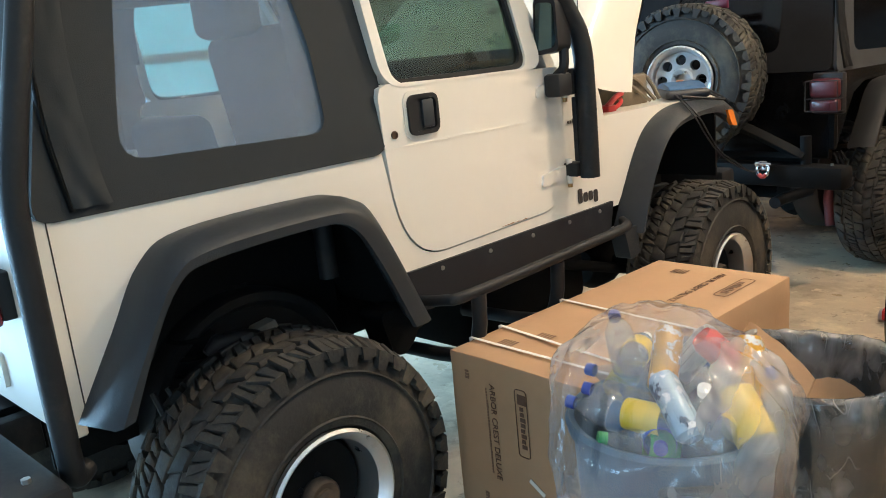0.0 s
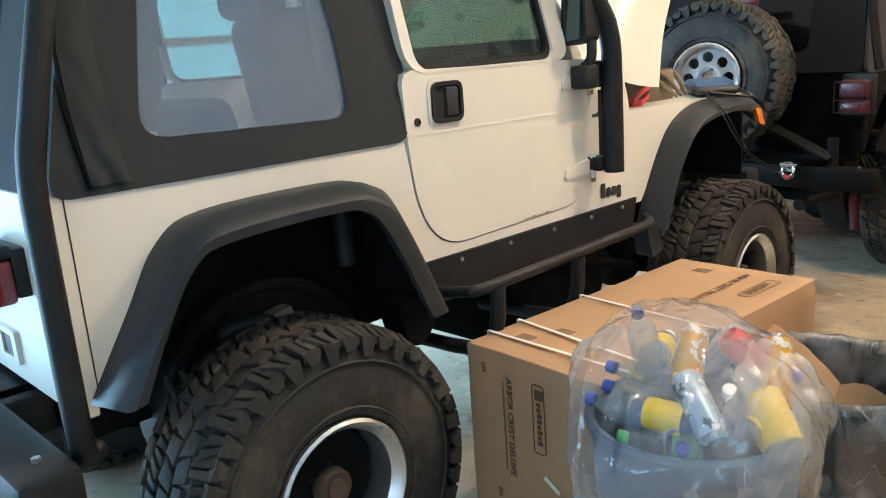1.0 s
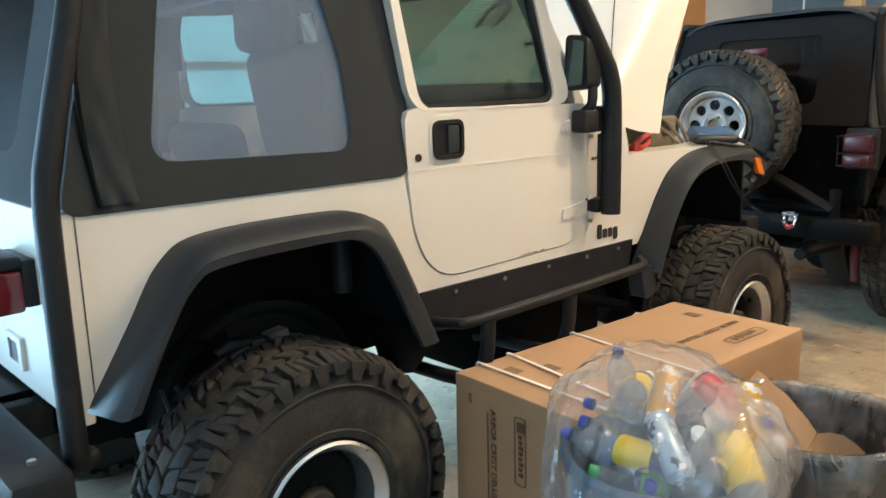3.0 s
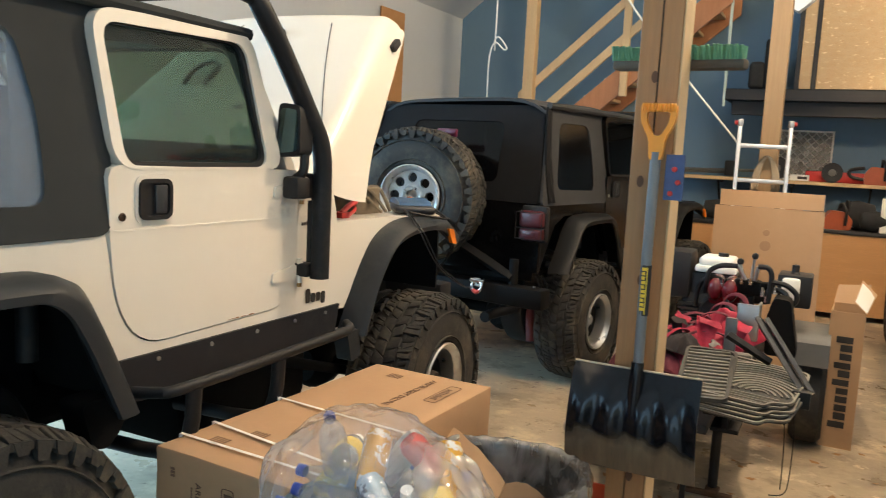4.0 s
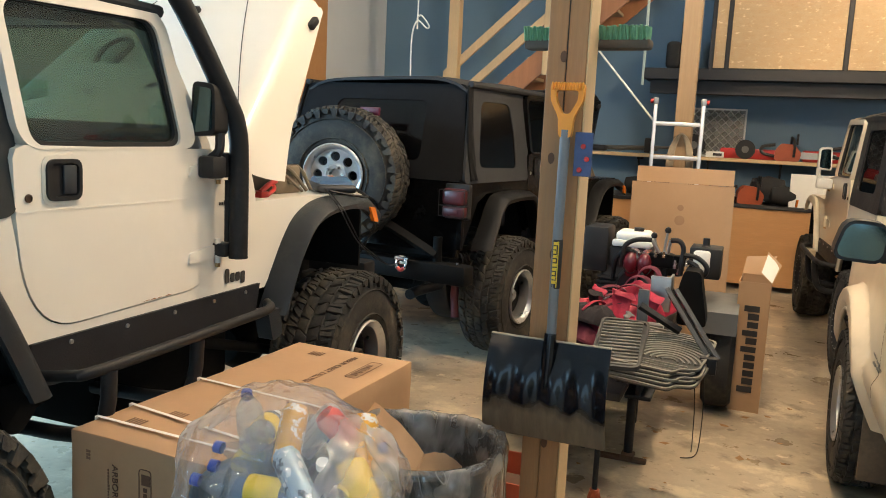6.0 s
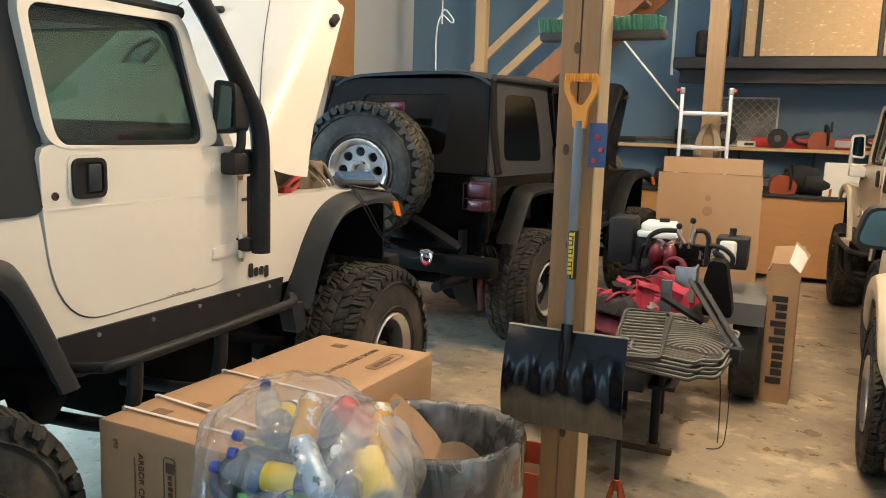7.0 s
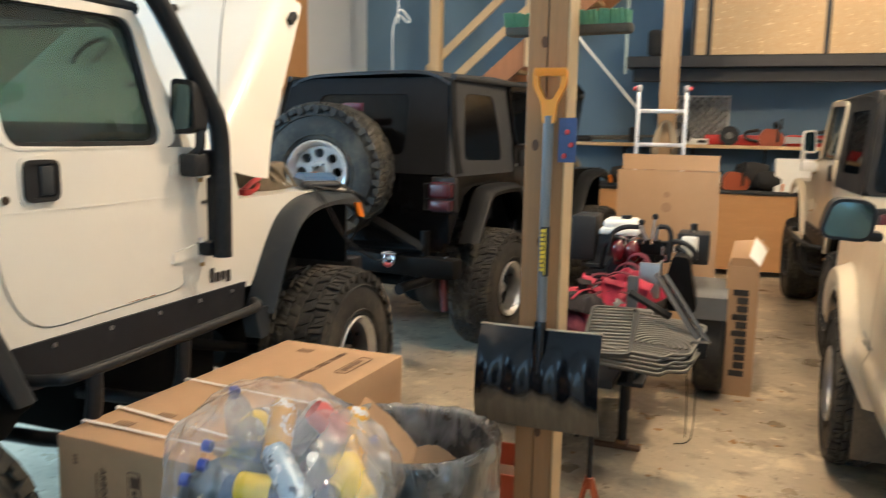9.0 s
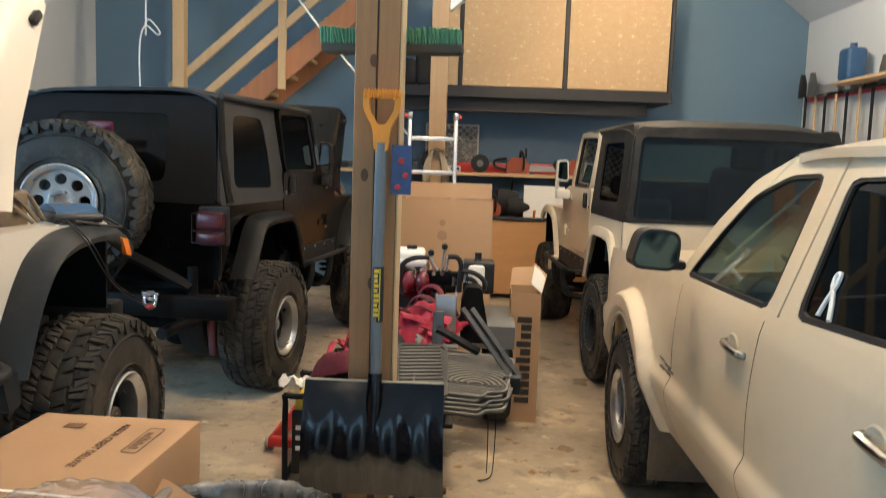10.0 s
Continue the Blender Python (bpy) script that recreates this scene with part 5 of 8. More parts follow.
        for y in (-0.36, 0.35, 1.0):
            rod(bm, (-0.02, y, 2.06), (-JW + 0.02, y, 2.06), 0.025, 10)
        part("exo_cage", bm, BLACK_METAL, J, "black tube outer roll cage")
        bm = B()
        box(bm, -1.3, -0.16, 1.0, 1.1, 2.07, 2.15, 0.015)
        part("light_bar", bm, DARK_PLASTIC, J)
        bm = B()
        for x in (-1.15, -0.95, -0.75, -0.55, -0.35):
            lathe(bm, [(0.032, 0.0), (0.03, 0.006), (0.0, 0.007)], 14, Matrix.Translation((x, 1.1, 2.11)), axis="y")
        part("lamp_lens", bm, PALE_LENS, J)
        bm = B()
        rod(bm, (0.05, 1.35, 1.13), (0.05, 1.35, 1.37), 0.014, 8)
        box(bm, 0.04, 0.06, 1.318, 1.345, 1.13, 1.36, 0.003)
        part("cage_adjuster", bm, BLACK_METAL, J)
    return J


jeep("white_jeep", (0, 0, 0), "white lifted off-road jeep, dark soft top, raised hood, mud tyres", WHITE_PAINT, FLARE, "soft", 42, cage=True, letters=True)
jeep("black_jeep", (0.2, 4.25, -0.045, 0, 0, -9), "black lifted off-road jeep, soft top, spare wheel on its tail", BLACK_PAINT, BLACK_FLARE, "soft_black", 33, rims=(RIM_ALLOY, DISC_ALLOY), spare=True, side_glass=GLASS_DARK, tail=(0.06, -0.1, 1.075, 1.262))
jeep("hardtop_jeep", (4.03, 5.04, -0.11, 0, 0, 3.95), "cream-white jeep with a dusty black hard top", CREAM_PAINT, CREAM_PAINT, "hard", None, rims=(RIM_BLACK, DISC_DARK))


# ---- pickup: left side faces the aisle; x grows away from the aisle, y forward ----
PX, PYF, PYR = 2.38, 3.06, -0.14


def pickup_x(y, z):
    """Depth of the body side behind the aisle plane at height z and length y."""
    x = PX + 0.05 * ((z - 0.82) / 0.4) ** 2 + (0.12 * max(z - 1.08, 0))
    x += 0.10 * max(0, (y - 3.5)) ** 2 * 1.6
    step = lambda v: max(0.0, min(v, 1.0)) ** 2 * (3 - 2 * max(0.0, min(v, 1.0)))
    swell = 0.03 * step((0.72 + 0.012 * (y - 1.5) - z) / 0.07)
    for cy in (PYF, PYR):
        d = math.hypot(y - cy, z - 0.4)
        swell = max(swell, 0.07 * step((0.565 - d) / 0.04) - 0.025 * step((0.47 - d) / 0.05))
    x -= swell
    if z < 0.62:
        x += 0.05 * (0.62 - z) / 0.2
    return x


DULL_CHROME = mat("dull_chrome", (0.34, 0.33, 0.32), 0.22, 1.0, vary=0.15)
FLAP_RUBBER = mat("dusty_flap", (0.2, 0.15, 0.095), 0.9, vary=0.3, scale=9.0, stain=0.5, stain_colour=(0.08, 0.06, 0.045))


def pickup():
    P = thing("pickup_truck", (0, 0, 0), "dusty white double-cab pickup truck with dark windows", "truck", "parked vehicles")
    W = 1.8

    def low(y):
        z = 0.42
        for cy in (PYF, PYR):
            d = abs(y - cy)
            if d < 0.43:
                z = max(z, 0.4 + math.sqrt(0.43 ** 2 - d * d) * (1.0 if d < 0.41 else 0.9))
        return z

    def high(y):
        return 1.135 + 0.03 * min(max((1.9 - y) / 1.2, 0), 1) - 0.02 * max(y - 2.2, 0) ** 2

    # bands of body side: front wing, front door, rear door, bed
    joints = [(2.315, 4.05, "front_wing"), (1.455, 2.31, "front_door"), (0.42, 1.45, "rear_door"), (-1.5, 0.415, "bed_side")]
    doors = {}
    for y0, y1, nm in joints:
        for s in (1, -1):
            bm = B()

            def f(u, v):
                y = y0 + (y1 - y0) * u
                z = low(y) + (high(y) - low(y)) * v
                x = pickup_x(y, z)
                return (x if s > 0 else 2 * PX + W - x, y, z)
            nu = max(int((y1 - y0) / 0.015), 8)
            sheet(bm, f, nu, 46)
            bmesh.ops.solidify(bm, geom=list(bm.faces), thickness=0.012)
            doors[nm, s] = part(nm, bm, CREAM_PAINT, P)
    # scuffs above the lower swell
    bm = B()
    rnd = random.Random(4)
    for k in range(9):
        y = 2.42 + rnd.uniform(-0.1, 0.06)
        z = 0.735 + rnd.uniform(-0.02, 0.03)
        x = pickup_x(y, z) - 0.0015
        box(bm, x, x + 0.002, y - rnd.uniform(0.02, 0.06), y + 0.03, z, z + rnd.uniform(0.004, 0.012))
    part("scuff", bm, GREY_METAL, P)
    # flare lips, arches and mud flaps
    for cy in (PYF, PYR):
        for s in (1, -1):
            o = (lambda x, s=s: x if s > 0 else 2 * PX + W - x)
            bm = B()
            a = [(o(pickup_x(cy + 0.43 * math.cos(t), 0.4 + 0.43 * math.sin(t)) - 0.004), cy + 0.43 * math.cos(t), 0.4 + 0.43 * math.sin(t)) for t in [math.pi * k / 24 for k in range(25)]]
            tube(bm, a, 0.01, 8)
            part("arch_lip", bm, CREAM_PAINT, P)
            bm = B()
            n = 20
            rows = []
            for k in range(n + 1):
                t = math.pi * k / n
                y, z = cy + 0.44 * math.cos(t), 0.36 + 0.46 * math.sin(t)
                rows.append([bm.verts.new((o(PX + 0.0 + dx), y, z)) for dx in (0.03, 0.36)])
            for r, q in zip(rows, rows[1:]):
                bm.faces.new((r[0], r[1], q[1], q[0]))
            part("wheel_liner", bm, UNDER, P)
            bm = B()
            x0, x1 = sorted((o(PX + 0.01), o(PX + 0.28)))
            box(bm, x0, x1, cy - 0.44, cy - 0.42, 0.16, 0.52, 0.005)
            part("mud_flap", bm, FLAP_RUBBER, P, "dusty tan rubber mud flap")
    # greenhouse
    lx = lambda v: Vector((v.x + 0.42 * (v.z - 1.165), v.y, v.z))
    fo = [(2.46, 1.095), (2.28, 1.36), (2.09, 1.525), (1.84, 1.61), (1.46, 1.632), (1.4, 1.12)]
    fi = [(2.33, 1.13), (2.2, 1.31), (2.04, 1.468), (1.8, 1.548), (1.55, 1.558), (1.485, 1.146)]
    ro = [(1.39, 1.13), (1.445, 1.632), (0.95, 1.64), (0.7, 1.6), (0.47, 1.45), (0.42, 1.16)]
    ri = [(1.3, 1.157), (1.385, 1.547), (0.95, 1.565), (0.78, 1.54), (0.6, 1.42), (0.55, 1.2)]
    for s in (1, -1):
        o = (lambda v, s=s: lx(v) if s > 0 else Vector((2 * PX + W - lx(v).x, v.y, v.z)))
        for nm, out, inn in (("front_door", fo, fi), ("rear_door", ro, ri)):
            bm = B()
            ring(bm, round_poly(out, 0.03, 2), round_poly(inn, 0.045, 2), "x", PX + 0.057, PX + 0.09, o)
            part("window_frame", bm, CREAM_PAINT, doors[nm, s])
            bm = B()
            c = (sum(p[0] for p in inn) / 6, sum(p[1] for p in inn) / 6)
            small = [((p[0] - c[0]) * 0.955 + c[0], (p[1] - c[1]) * 0.93 + c[1]) for p in inn]
            ring(bm, round_poly(inn, 0.045, 2), round_poly(small, 0.04, 2), "x", PX + 0.06, PX + 0.08, o)
            part("window_seal", bm, DARK_PLASTIC, doors[nm, s])
            bm = B()
            prism(bm, round_poly(small, 0.04, 2), "x", PX + 0.068, PX + 0.073, o)
            part("window_glass", bm, GLASS_SMOKE if nm == "front_door" else GLASS_DARK, doors[nm, s])
    bm = B()

    def roof(u, v):
        a = (v - 0.5) * 2
        front = max(u - 0.7, 0) / 0.3
        y = 0.5 + 1.35 * u - 0.09 * a * a * front
        return (PX + W / 2 + a * 0.68, y, 1.7 - 0.065 * abs(a) ** 3 - 0.075 * front ** 2 * (1 - 0.75 * a * a) - 0.05 * max(0.2 - u, 0) / 0.2)
    sheet(bm, roof, 20, 20, (0, 0, -0.03))
    part("roof", bm, CREAM_PAINT, P)
    bm = B()

    def screen(u, v):
        a = (v - 0.5) * 2
        return (PX + W / 2 + a * (0.8 - 0.13 * u), 2.56 - 0.68 * u - 0.14 * a * a * (1 - u * 0.4), 1.15 + 0.47 * u)
    sheet(bm, screen, 10, 14, (0, -0.006, 0))
    part("windshield", bm, GLASS_CLEAR, P).visible_shadow = False
    bm = B()
    box(bm, PX + 0.32, PX + W - 0.32, 0.44, 0.46, 1.16, 1.55)
    part("rear_window", bm, GLASS_DARK, P)
    bm = B()

    def bonnet(u, v):
        a = (v - 0.5) * 2
        y = 2.4 + 1.55 * u
        return (PX + W / 2 + a * (0.85 - 0.1 * u * u), y, 1.16 - 0.04 * u - 0.1 * max(u - 0.7, 0) / 0.3 - 0.03 * a * a + 0.02 * (1 if abs(a) < 0.35 else 0))
    sheet(bm, bonnet, 20, 20, (0, 0, -0.02))
    part("bonnet", bm, CREAM_PAINT, P)
    bm = B()
    box(bm, PX + 0.1, PX + W - 0.1, 3.9, 4.08, 0.45, 0.98, 0.06, 3)
    part("front_bumper", bm, CREAM_PAINT, P)
    bm = B()
    box(bm, PX + 0.12, PX + W - 0.12, -1.4, 3.8, 0.42, 0.52, 0.02)
    box(bm, PX + 0.1, PX + W - 0.1, -1.5, 0.4, 0.5, 0.9, 0.02)
    part("underbody", bm, UNDER, P)
    # cabin
    bm = B()
    box(bm, PX + 0.12, PX + W - 0.12, 2.05, 2.42, 0.9, 1.13, 0.05)
    part("dashboard", bm, GREY_METAL, P)
    bm = B()
    tube(bm, [(PX + 0.45 + 0.18 * math.cos(t), 1.98 - 0.06 * math.sin(t), 1.12 + 0.17 * math.sin(t)) for t in [k * math.pi / 10 for k in range(20)]], 0.014, 8, 0, True)
    part("steering_wheel", bm, DARK_PLASTIC, P)
    for x, y in ((PX + 0.45, 1.25), (PX + 1.3, 1.25)):
        bm = B()
        box(bm, x - 0.26, x + 0.26, y, y + 0.55, 0.6, 0.82, 0.06)
        box(bm, x - 0.26, x + 0.26, y - 0.1, y + 0.05, 0.75, 1.32, 0.06)
        box(bm, x - 0.13, x + 0.13, y - 0.12, y - 0.02, 1.32, 1.5, 0.04)
        part("seat", bm, GREY_METAL, P)
    bm = B()
    box(bm, PX + 0.15, PX + W - 0.15, 0.45, 0.95, 0.6, 0.85, 0.06)
    part("rear_bench", bm, SEAT, P)
    # handles
    for y, d in ((1.58, "front_door"), (0.68, "rear_door")):
        bm = B()
        x = pickup_x(y, 1.0)
        lathe(bm, [(0.042, 0.004), (0.036, -0.001), (0.0, 0.014)], 20, Matrix.Translation((x - 0.003, y + 0.055, 1.005)) @ Matrix.Diagonal((1, 1.3, 1, 1)), axis="x")
        part("handle_cup", bm, CREAM_PAINT, doors[d, 1])
        bm = B()
        tube(bm, [(x + 0.0, y + 0.112, 1.006), (x - 0.016, y + 0.1, 1.006), (x - 0.021, y + 0.04, 1.003), (x - 0.016, y - 0.045, 0.998), (x + 0.0, y - 0.055, 0.996)], 0.013, 8, 4)
        part("door_handle", bm, DULL_CHROME, doors[d, 1], "dull chrome door handle")
    # mirror
    bm = B()
    prism(bm, round_poly([(2.14, 1.185), (2.32, 1.175), (2.33, 1.325), (2.18, 1.335)], 0.05, 4), "y", 2.08, 2.2)
    box(bm, 2.3, 2.36, 2.1, 2.17, 1.178, 1.215, 0.015)
    mi = part("door_mirror", bm, DARK_PLASTIC, doors["front_door", 1], "black door mirror")
    bm = B()
    prism(bm, round_poly([(2.152, 1.197), (2.309, 1.187), (2.318, 1.313), (2.189, 1.323)], 0.04, 4), "y", 2.0765, 2.0785)
    part("mirror_glass", bm, MIRROR_DIM, mi)
    # ribbon sticker on the rear door glass
    bm = B()
    px = lambda z: PX + 0.064 + 0.42 * (z - 1.165)
    for pts in ([(1.195, 1.19), (1.19, 1.235), (1.178, 1.272)], [(1.128, 1.188), (1.162, 1.235), (1.198, 1.272)], [(1.178, 1.272), (1.183, 1.298), (1.197, 1.3), (1.204, 1.29), (1.198, 1.272)]):
        tube(bm, [(px(z) - 0.003, y, z) for y, z in pts], 0.0068, 6, 4)
    part("ribbon_sticker", bm, WHITE_PLASTIC, doors["rear_door", 1], "white ribbon sticker")
    # wheels
    for cy in (PYF, PYR):
        wheel(P, pose(PX - 0.06, cy - 0.03, 0.375, 0, 0, 180) @ Matrix.Diagonal((0.72, 0.89, 0.89, 1)), RIM_ALLOY, DISC_ALLOY, TYRE_STREET)
        wheel(P, pose(PX + W + 0.06, cy - 0.03, 0.375) @ Matrix.Diagonal((0.72, 0.89, 0.89, 1)), RIM_ALLOY, DISC_ALLOY, TYRE_STREET)
    return P


pickup()

# ---- timber post with the snow shovel and the broom ----
post = thing("timber_post", (1.199, 1.424, 0), "rough brown timber post standing on the slab", "post")
for x0, x1 in ((0.0, 0.063), (0.0645, 0.128)):
    bm = B()
    box(bm, x0, x1, 0, 0.14, 0, 4.6, 0.003, 1)
    part("ply", bm, TIMBER, post)
# thin pale board; its colour also carries the light on the right face
bm = B()
box(bm, 0.1285, 0.134, -0.001, 0.142, 0, 4.6, 0.002, 1)
part("lit_side_board", bm, PINE, post, "paler pine board, its tone also carrying the post's lit side")
bm = B()
rnd = random.Random(2)
for k in range(7):
    bm = B()
    z = 0.5 + k * 0.33 + rnd.uniform(-0.05, 0.05)
    lathe(bm, [(0.011, 0.0), (0.011, 0.002), (0.0, 0.0025)], 12, Matrix.Translation((rnd.uniform(0.015, 0.08), -0.0005, z)) @ pose(0, 0, 0, 0, 0, 180) @ Matrix.Diagonal((1, 1, 1.7, 1)), axis="y")
    part("knot", bm, INK_BROWN, post)
bm = B()
box(bm, 0.0625, 0.065, -0.0008, 0.01, 0.9, 2.2)
part("crack", bm, INK, post)

shovel = thing("snow_shovel", (1.285, 1.38, 0), "black snow shovel, scraped blade, orange grip, hung on the post", "shovel")
bm = B()
g = [(-0.055, 1.745), (0.055, 1.745), (0.052, 1.69), (0.025, 1.64), (0.02, 1.575), (-0.02, 1.575), (-0.025, 1.64), (-0.052, 1.69)]
gi = [(-0.036, 1.722), (0.036, 1.722), (0.034, 1.69), (0.014, 1.655), (0.008, 1.65), (-0.008, 1.65), (-0.014, 1.655), (-0.034, 1.69)]
ring(bm, round_poly(g, 0.012, 2), round_poly(gi, 0.008, 2), "y", -0.012, 0.014)
gp = part("grip", bm, ORANGE_GRIP, shovel, "orange plastic D-grip")
for k in range(11):
    part("rib", box(B(), -0.05 + k * 0.0095, -0.045 + k * 0.0095, -0.017, 0.0, 1.722, 1.748, 0.002, 1), ORANGE_GRIP, gp)
bm = B()
tube(bm, [(0, 0, 1.6), (-0.002, 0.0, 1.2), (0.002, -0.005, 0.72)], 0.0165, 12)
part("shaft", bm, GREY_SHAFT, shovel, "grey tube shaft")
bm = B()
lathe(bm, [(0.0172, 1.09), (0.0175, 1.095), (0.0175, 1.245), (0.0172, 1.25)], 16)
lb = part("label", bm, INK, shovel, "black label with yellow bars")
bm = B()
word_bars(bm, 10, 0.14, 0.014, Matrix(((0, 1, 0, -0.0085), (0, 0, -1, -0.0176), (1, 0, 0, 1.105), (0, 0, 0, 1))), 6)
box(bm, 0.006, 0.009, -0.0176, -0.0168, 1.095, 1.245)
part("label_bar", bm, YELLOW, lb)


def blade(u, v):
    """u across, v from the top edge down."""
    a = (u - 0.5) * 2
    w = 0.2 + 0.008 * v
    bow = 0.03 * a * a - 0.03
    rib = 0.0065 * math.sin(a * 15 - 2.0 * a * v) * math.sin(math.pi * min(max((v - 0.12) / 0.84, 0), 1)) ** 1.5
    belly = 0.055 * math.sin(math.pi * v * 0.9)
    return (a * w, -0.012 - bow * 0.6 - belly - rib, 0.912 - 0.335 * v + 0.006 * a * a)


bm = B()
sheet(bm, blade, 56, 36, (0, 0.006, 0))
part("blade", bm, BLADE, shovel, "black blade scraped grey at its edge")
bm = B()
tube(bm, [blade(k / 20, 0.0) for k in range(21)], 0.0035, 6)
part("blade_lip", bm, mat("pale_edge", (0.5, 0.42, 0.3), 0.6), shovel)
bm = B()
tube(bm, [(0, -0.012, 0.94), (0, -0.02, 0.85), (0, -0.035, 0.74)], [0.02, 0.024, 0.012], 10)
part("socket", bm, BLADE, shovel)

card = thing("hang_card", (1.32, 1.405, 0), "blue hardware blister card hung on the post", "packaging")
bm = B()
box(bm, -0.008, 0.05, 0.0, 0.003, 1.455, 1.595, 0.001, 1)
cb = part("card", bm, BLUE_CARD, card)
bm = B()
for z, x in ((1.55, 0.02), (1.51, 0.033), (1.475, 0.012)):
    bm = B()
    lathe(bm, [(0.009, 0.0), (0.007, -0.006), (0.0, -0.007)], 10, Matrix.Translation((x, 0, z)), axis="y")
    part("blister", bm, RED_PLASTIC, cb)

broom = thing("push_broom", (1.285, 1.6, 0, 0, 0, -7), "push broom with green bristles hung upside down behind the post", "broom")
bm = B()
box(bm, -0.215, 0.22, -0.03, 0.035, 1.87, 1.905, 0.012)
part("block", bm, mat("weathered_block", (0.09, 0.073, 0.052), 0.8, vary=0.3, scale=14), broom)
bm = B()
rnd = random.Random(11)
for i in range(44):
    for j in range(5):
        x, y = -0.21 + i * 0.0097 + rnd.uniform(-0.002, 0.002), -0.026 + j * 0.0135
        dx, dy = rnd.uniform(-0.006, 0.006), (j - 2) * 0.006
        tube(bm, [(x, y, 1.9), (x + dx, y + dy, 1.943 + rnd.uniform(-0.004, 0.004))], [0.0045, 0.0065], 4)
tagged(part("bristles", bm, GREEN_BRISTLE, broom), "green synthetic bristles", kind="stuff")
bm = B()
tube(bm, [(0.0, 0.0, 1.86), (0.0, 0.02, 1.6), (0.0, 0.03, 0.3)], 0.013, 10)
part("handle", bm, PINE, broom)

# ---- long cardboard carton ----
carton = thing("carton", (0.426, 1.03, 0, 0, 0, -2.9), "long sealed brown cardboard carton with black print", "box")
cx, cy_, cz = 0.255, 0.56, 0.704
bm = B()
box(bm, -cx, cx, -cy_, cy_, 0.0, cz, 0.006, 2)
bmesh.ops.subdivide_edges(bm, edges=[e for e in bm.edges if e.calc_length() > 0.3], cuts=10, use_grid_fill=True)
for v in bm.verts:
    d = noise.noise(v.co * 5.0) * 0.004 + noise.noise(v.co * 14) * 0.0015
    v.co += Vector((d, d * 0.5, d))
body = part("carton_body", bm, CARDBOARD, carton)
strap = mat("pale_strap", (0.85, 0.82, 0.76), 0.5)
for y, skew in ((-0.465, -0.01), (-0.365, -0.12), (-0.045, -0.06)):
    bm = B()
    turn = Matrix.Translation((0, y, 0)) @ pose(0, 0, 0, 0, 0, math.degrees(skew))
    box(bm, -cx - 0.006, cx + 0.006, -0.006, 0.006, cz + 0.006, cz + 0.0075, 0.0005, 1, turn)
    for x in (-cx - 0.006, cx + 0.0045):
        box(bm, x, x + 0.0015, -0.006, 0.006, cz - 0.5, cz + 0.006, 0.0, 1, turn)
    part("strap", bm, strap, carton, "pale packing strap", 0)
up = lambda x, y, rz: Matrix.Translation((x, y, cz + 0.0055)) @ pose(0, 0, 0, 0, 0, rz)
lettering("print", "ARBOR CREST DELUXE", 0.034, up(0.05, 0.48, -90), INK_BROWN, body)
front = lambda x, z, rz: Matrix.Translation((x, -cy_ - 0.004, z)) @ pose(0, 0, 0, 90) @ pose(0, 0, 0, 0, 0, rz)
lettering("print", "ARBOR CREST DELUXE", 0.029, front(-0.095, 0.635, -90), INK_BROWN, body)
FAINT_INK = mat("faint_ink", (0.21, 0.12, 0.07), 0.85, vary=0.2, scale=60.0)


def mark(bm, ink=FAINT_INK):
    return part("print_mark", bm, ink, body)


mark(word_bars(B(), 8, 0.13, 0.018, front(0.016, 0.595, -90), 5), INK_BROWN)
mark(word_bars(B(), 30, 0.27, 0.006, front(-0.112, 0.62, -90), 8))
for zz, xx in ((0.66, -0.19), (0.28, -0.15)):
    mark(word_bars(B(), 3, 0.03, 0.02, front(xx, zz, -90), 3))
mark(box(B(), 0, 0.03, 0, 0.03, 0, 0.001, m=front(0.01, 0.63, -90)), INK_BROWN)
outl = round_poly([(0.0, 0.44), (0.044, 0.44), (0.044, 0.645), (0.0, 0.645)], 0.012)
outl2 = round_poly([(0.002, 0.442), (0.042, 0.442), (0.042, 0.643), (0.002, 0.643)], 0.011)
mark(ring(B(), outl, outl2, "y", -cy_ - 0.005, -cy_ - 0.0035), INK_BROWN)
mark(word_bars(B(), 8, 0.14, 0.026, up(0.15, 0.42, -90), 5))
outl = round_poly([(0.14, 0.25), (0.19, 0.25), (0.19, 0.46), (0.14, 0.46)], 0.015)
mark(ring(B(), outl, round_poly([(0.143, 0.253), (0.187, 0.253), (0.187, 0.457), (0.143, 0.457)], 0.013), "z", cz + 0.005, cz + 0.0062))
for x, y in ((-0.1, -0.36), (0.02, -0.3), (-0.16, -0.46), (-0.12, 0.42)):
    bm = B()
    for k in range(5):
        box(bm, x + k * 0.012, x + 0.006 + k * 0.012, y, y + 0.045, cz + 0.0048, cz + 0.006)
    mark(bm)
bm = B()
box(bm, -0.03, 0.03, -0.007, 0.007, 0, 0.001, m=front(0.06, 0.36, -32))
part("sticker", bm, PAPER, body)


# ---- trash cans ----
def can_body(bm, r0, r1, h, t=0.006):
    lathe(bm, [(0.0, 0.0), (r0 - 0.01, 0.0), (r0, 0.01), (r1, h - 0.03), (r1 + 0.012, h - 0.03), (r1 + 0.016, h - 0.01), (r1 + 0.008, h), (r1 - t, h - 0.004), (r0 - t, 0.02), (0.0, 0.02)], 40)
    return bm


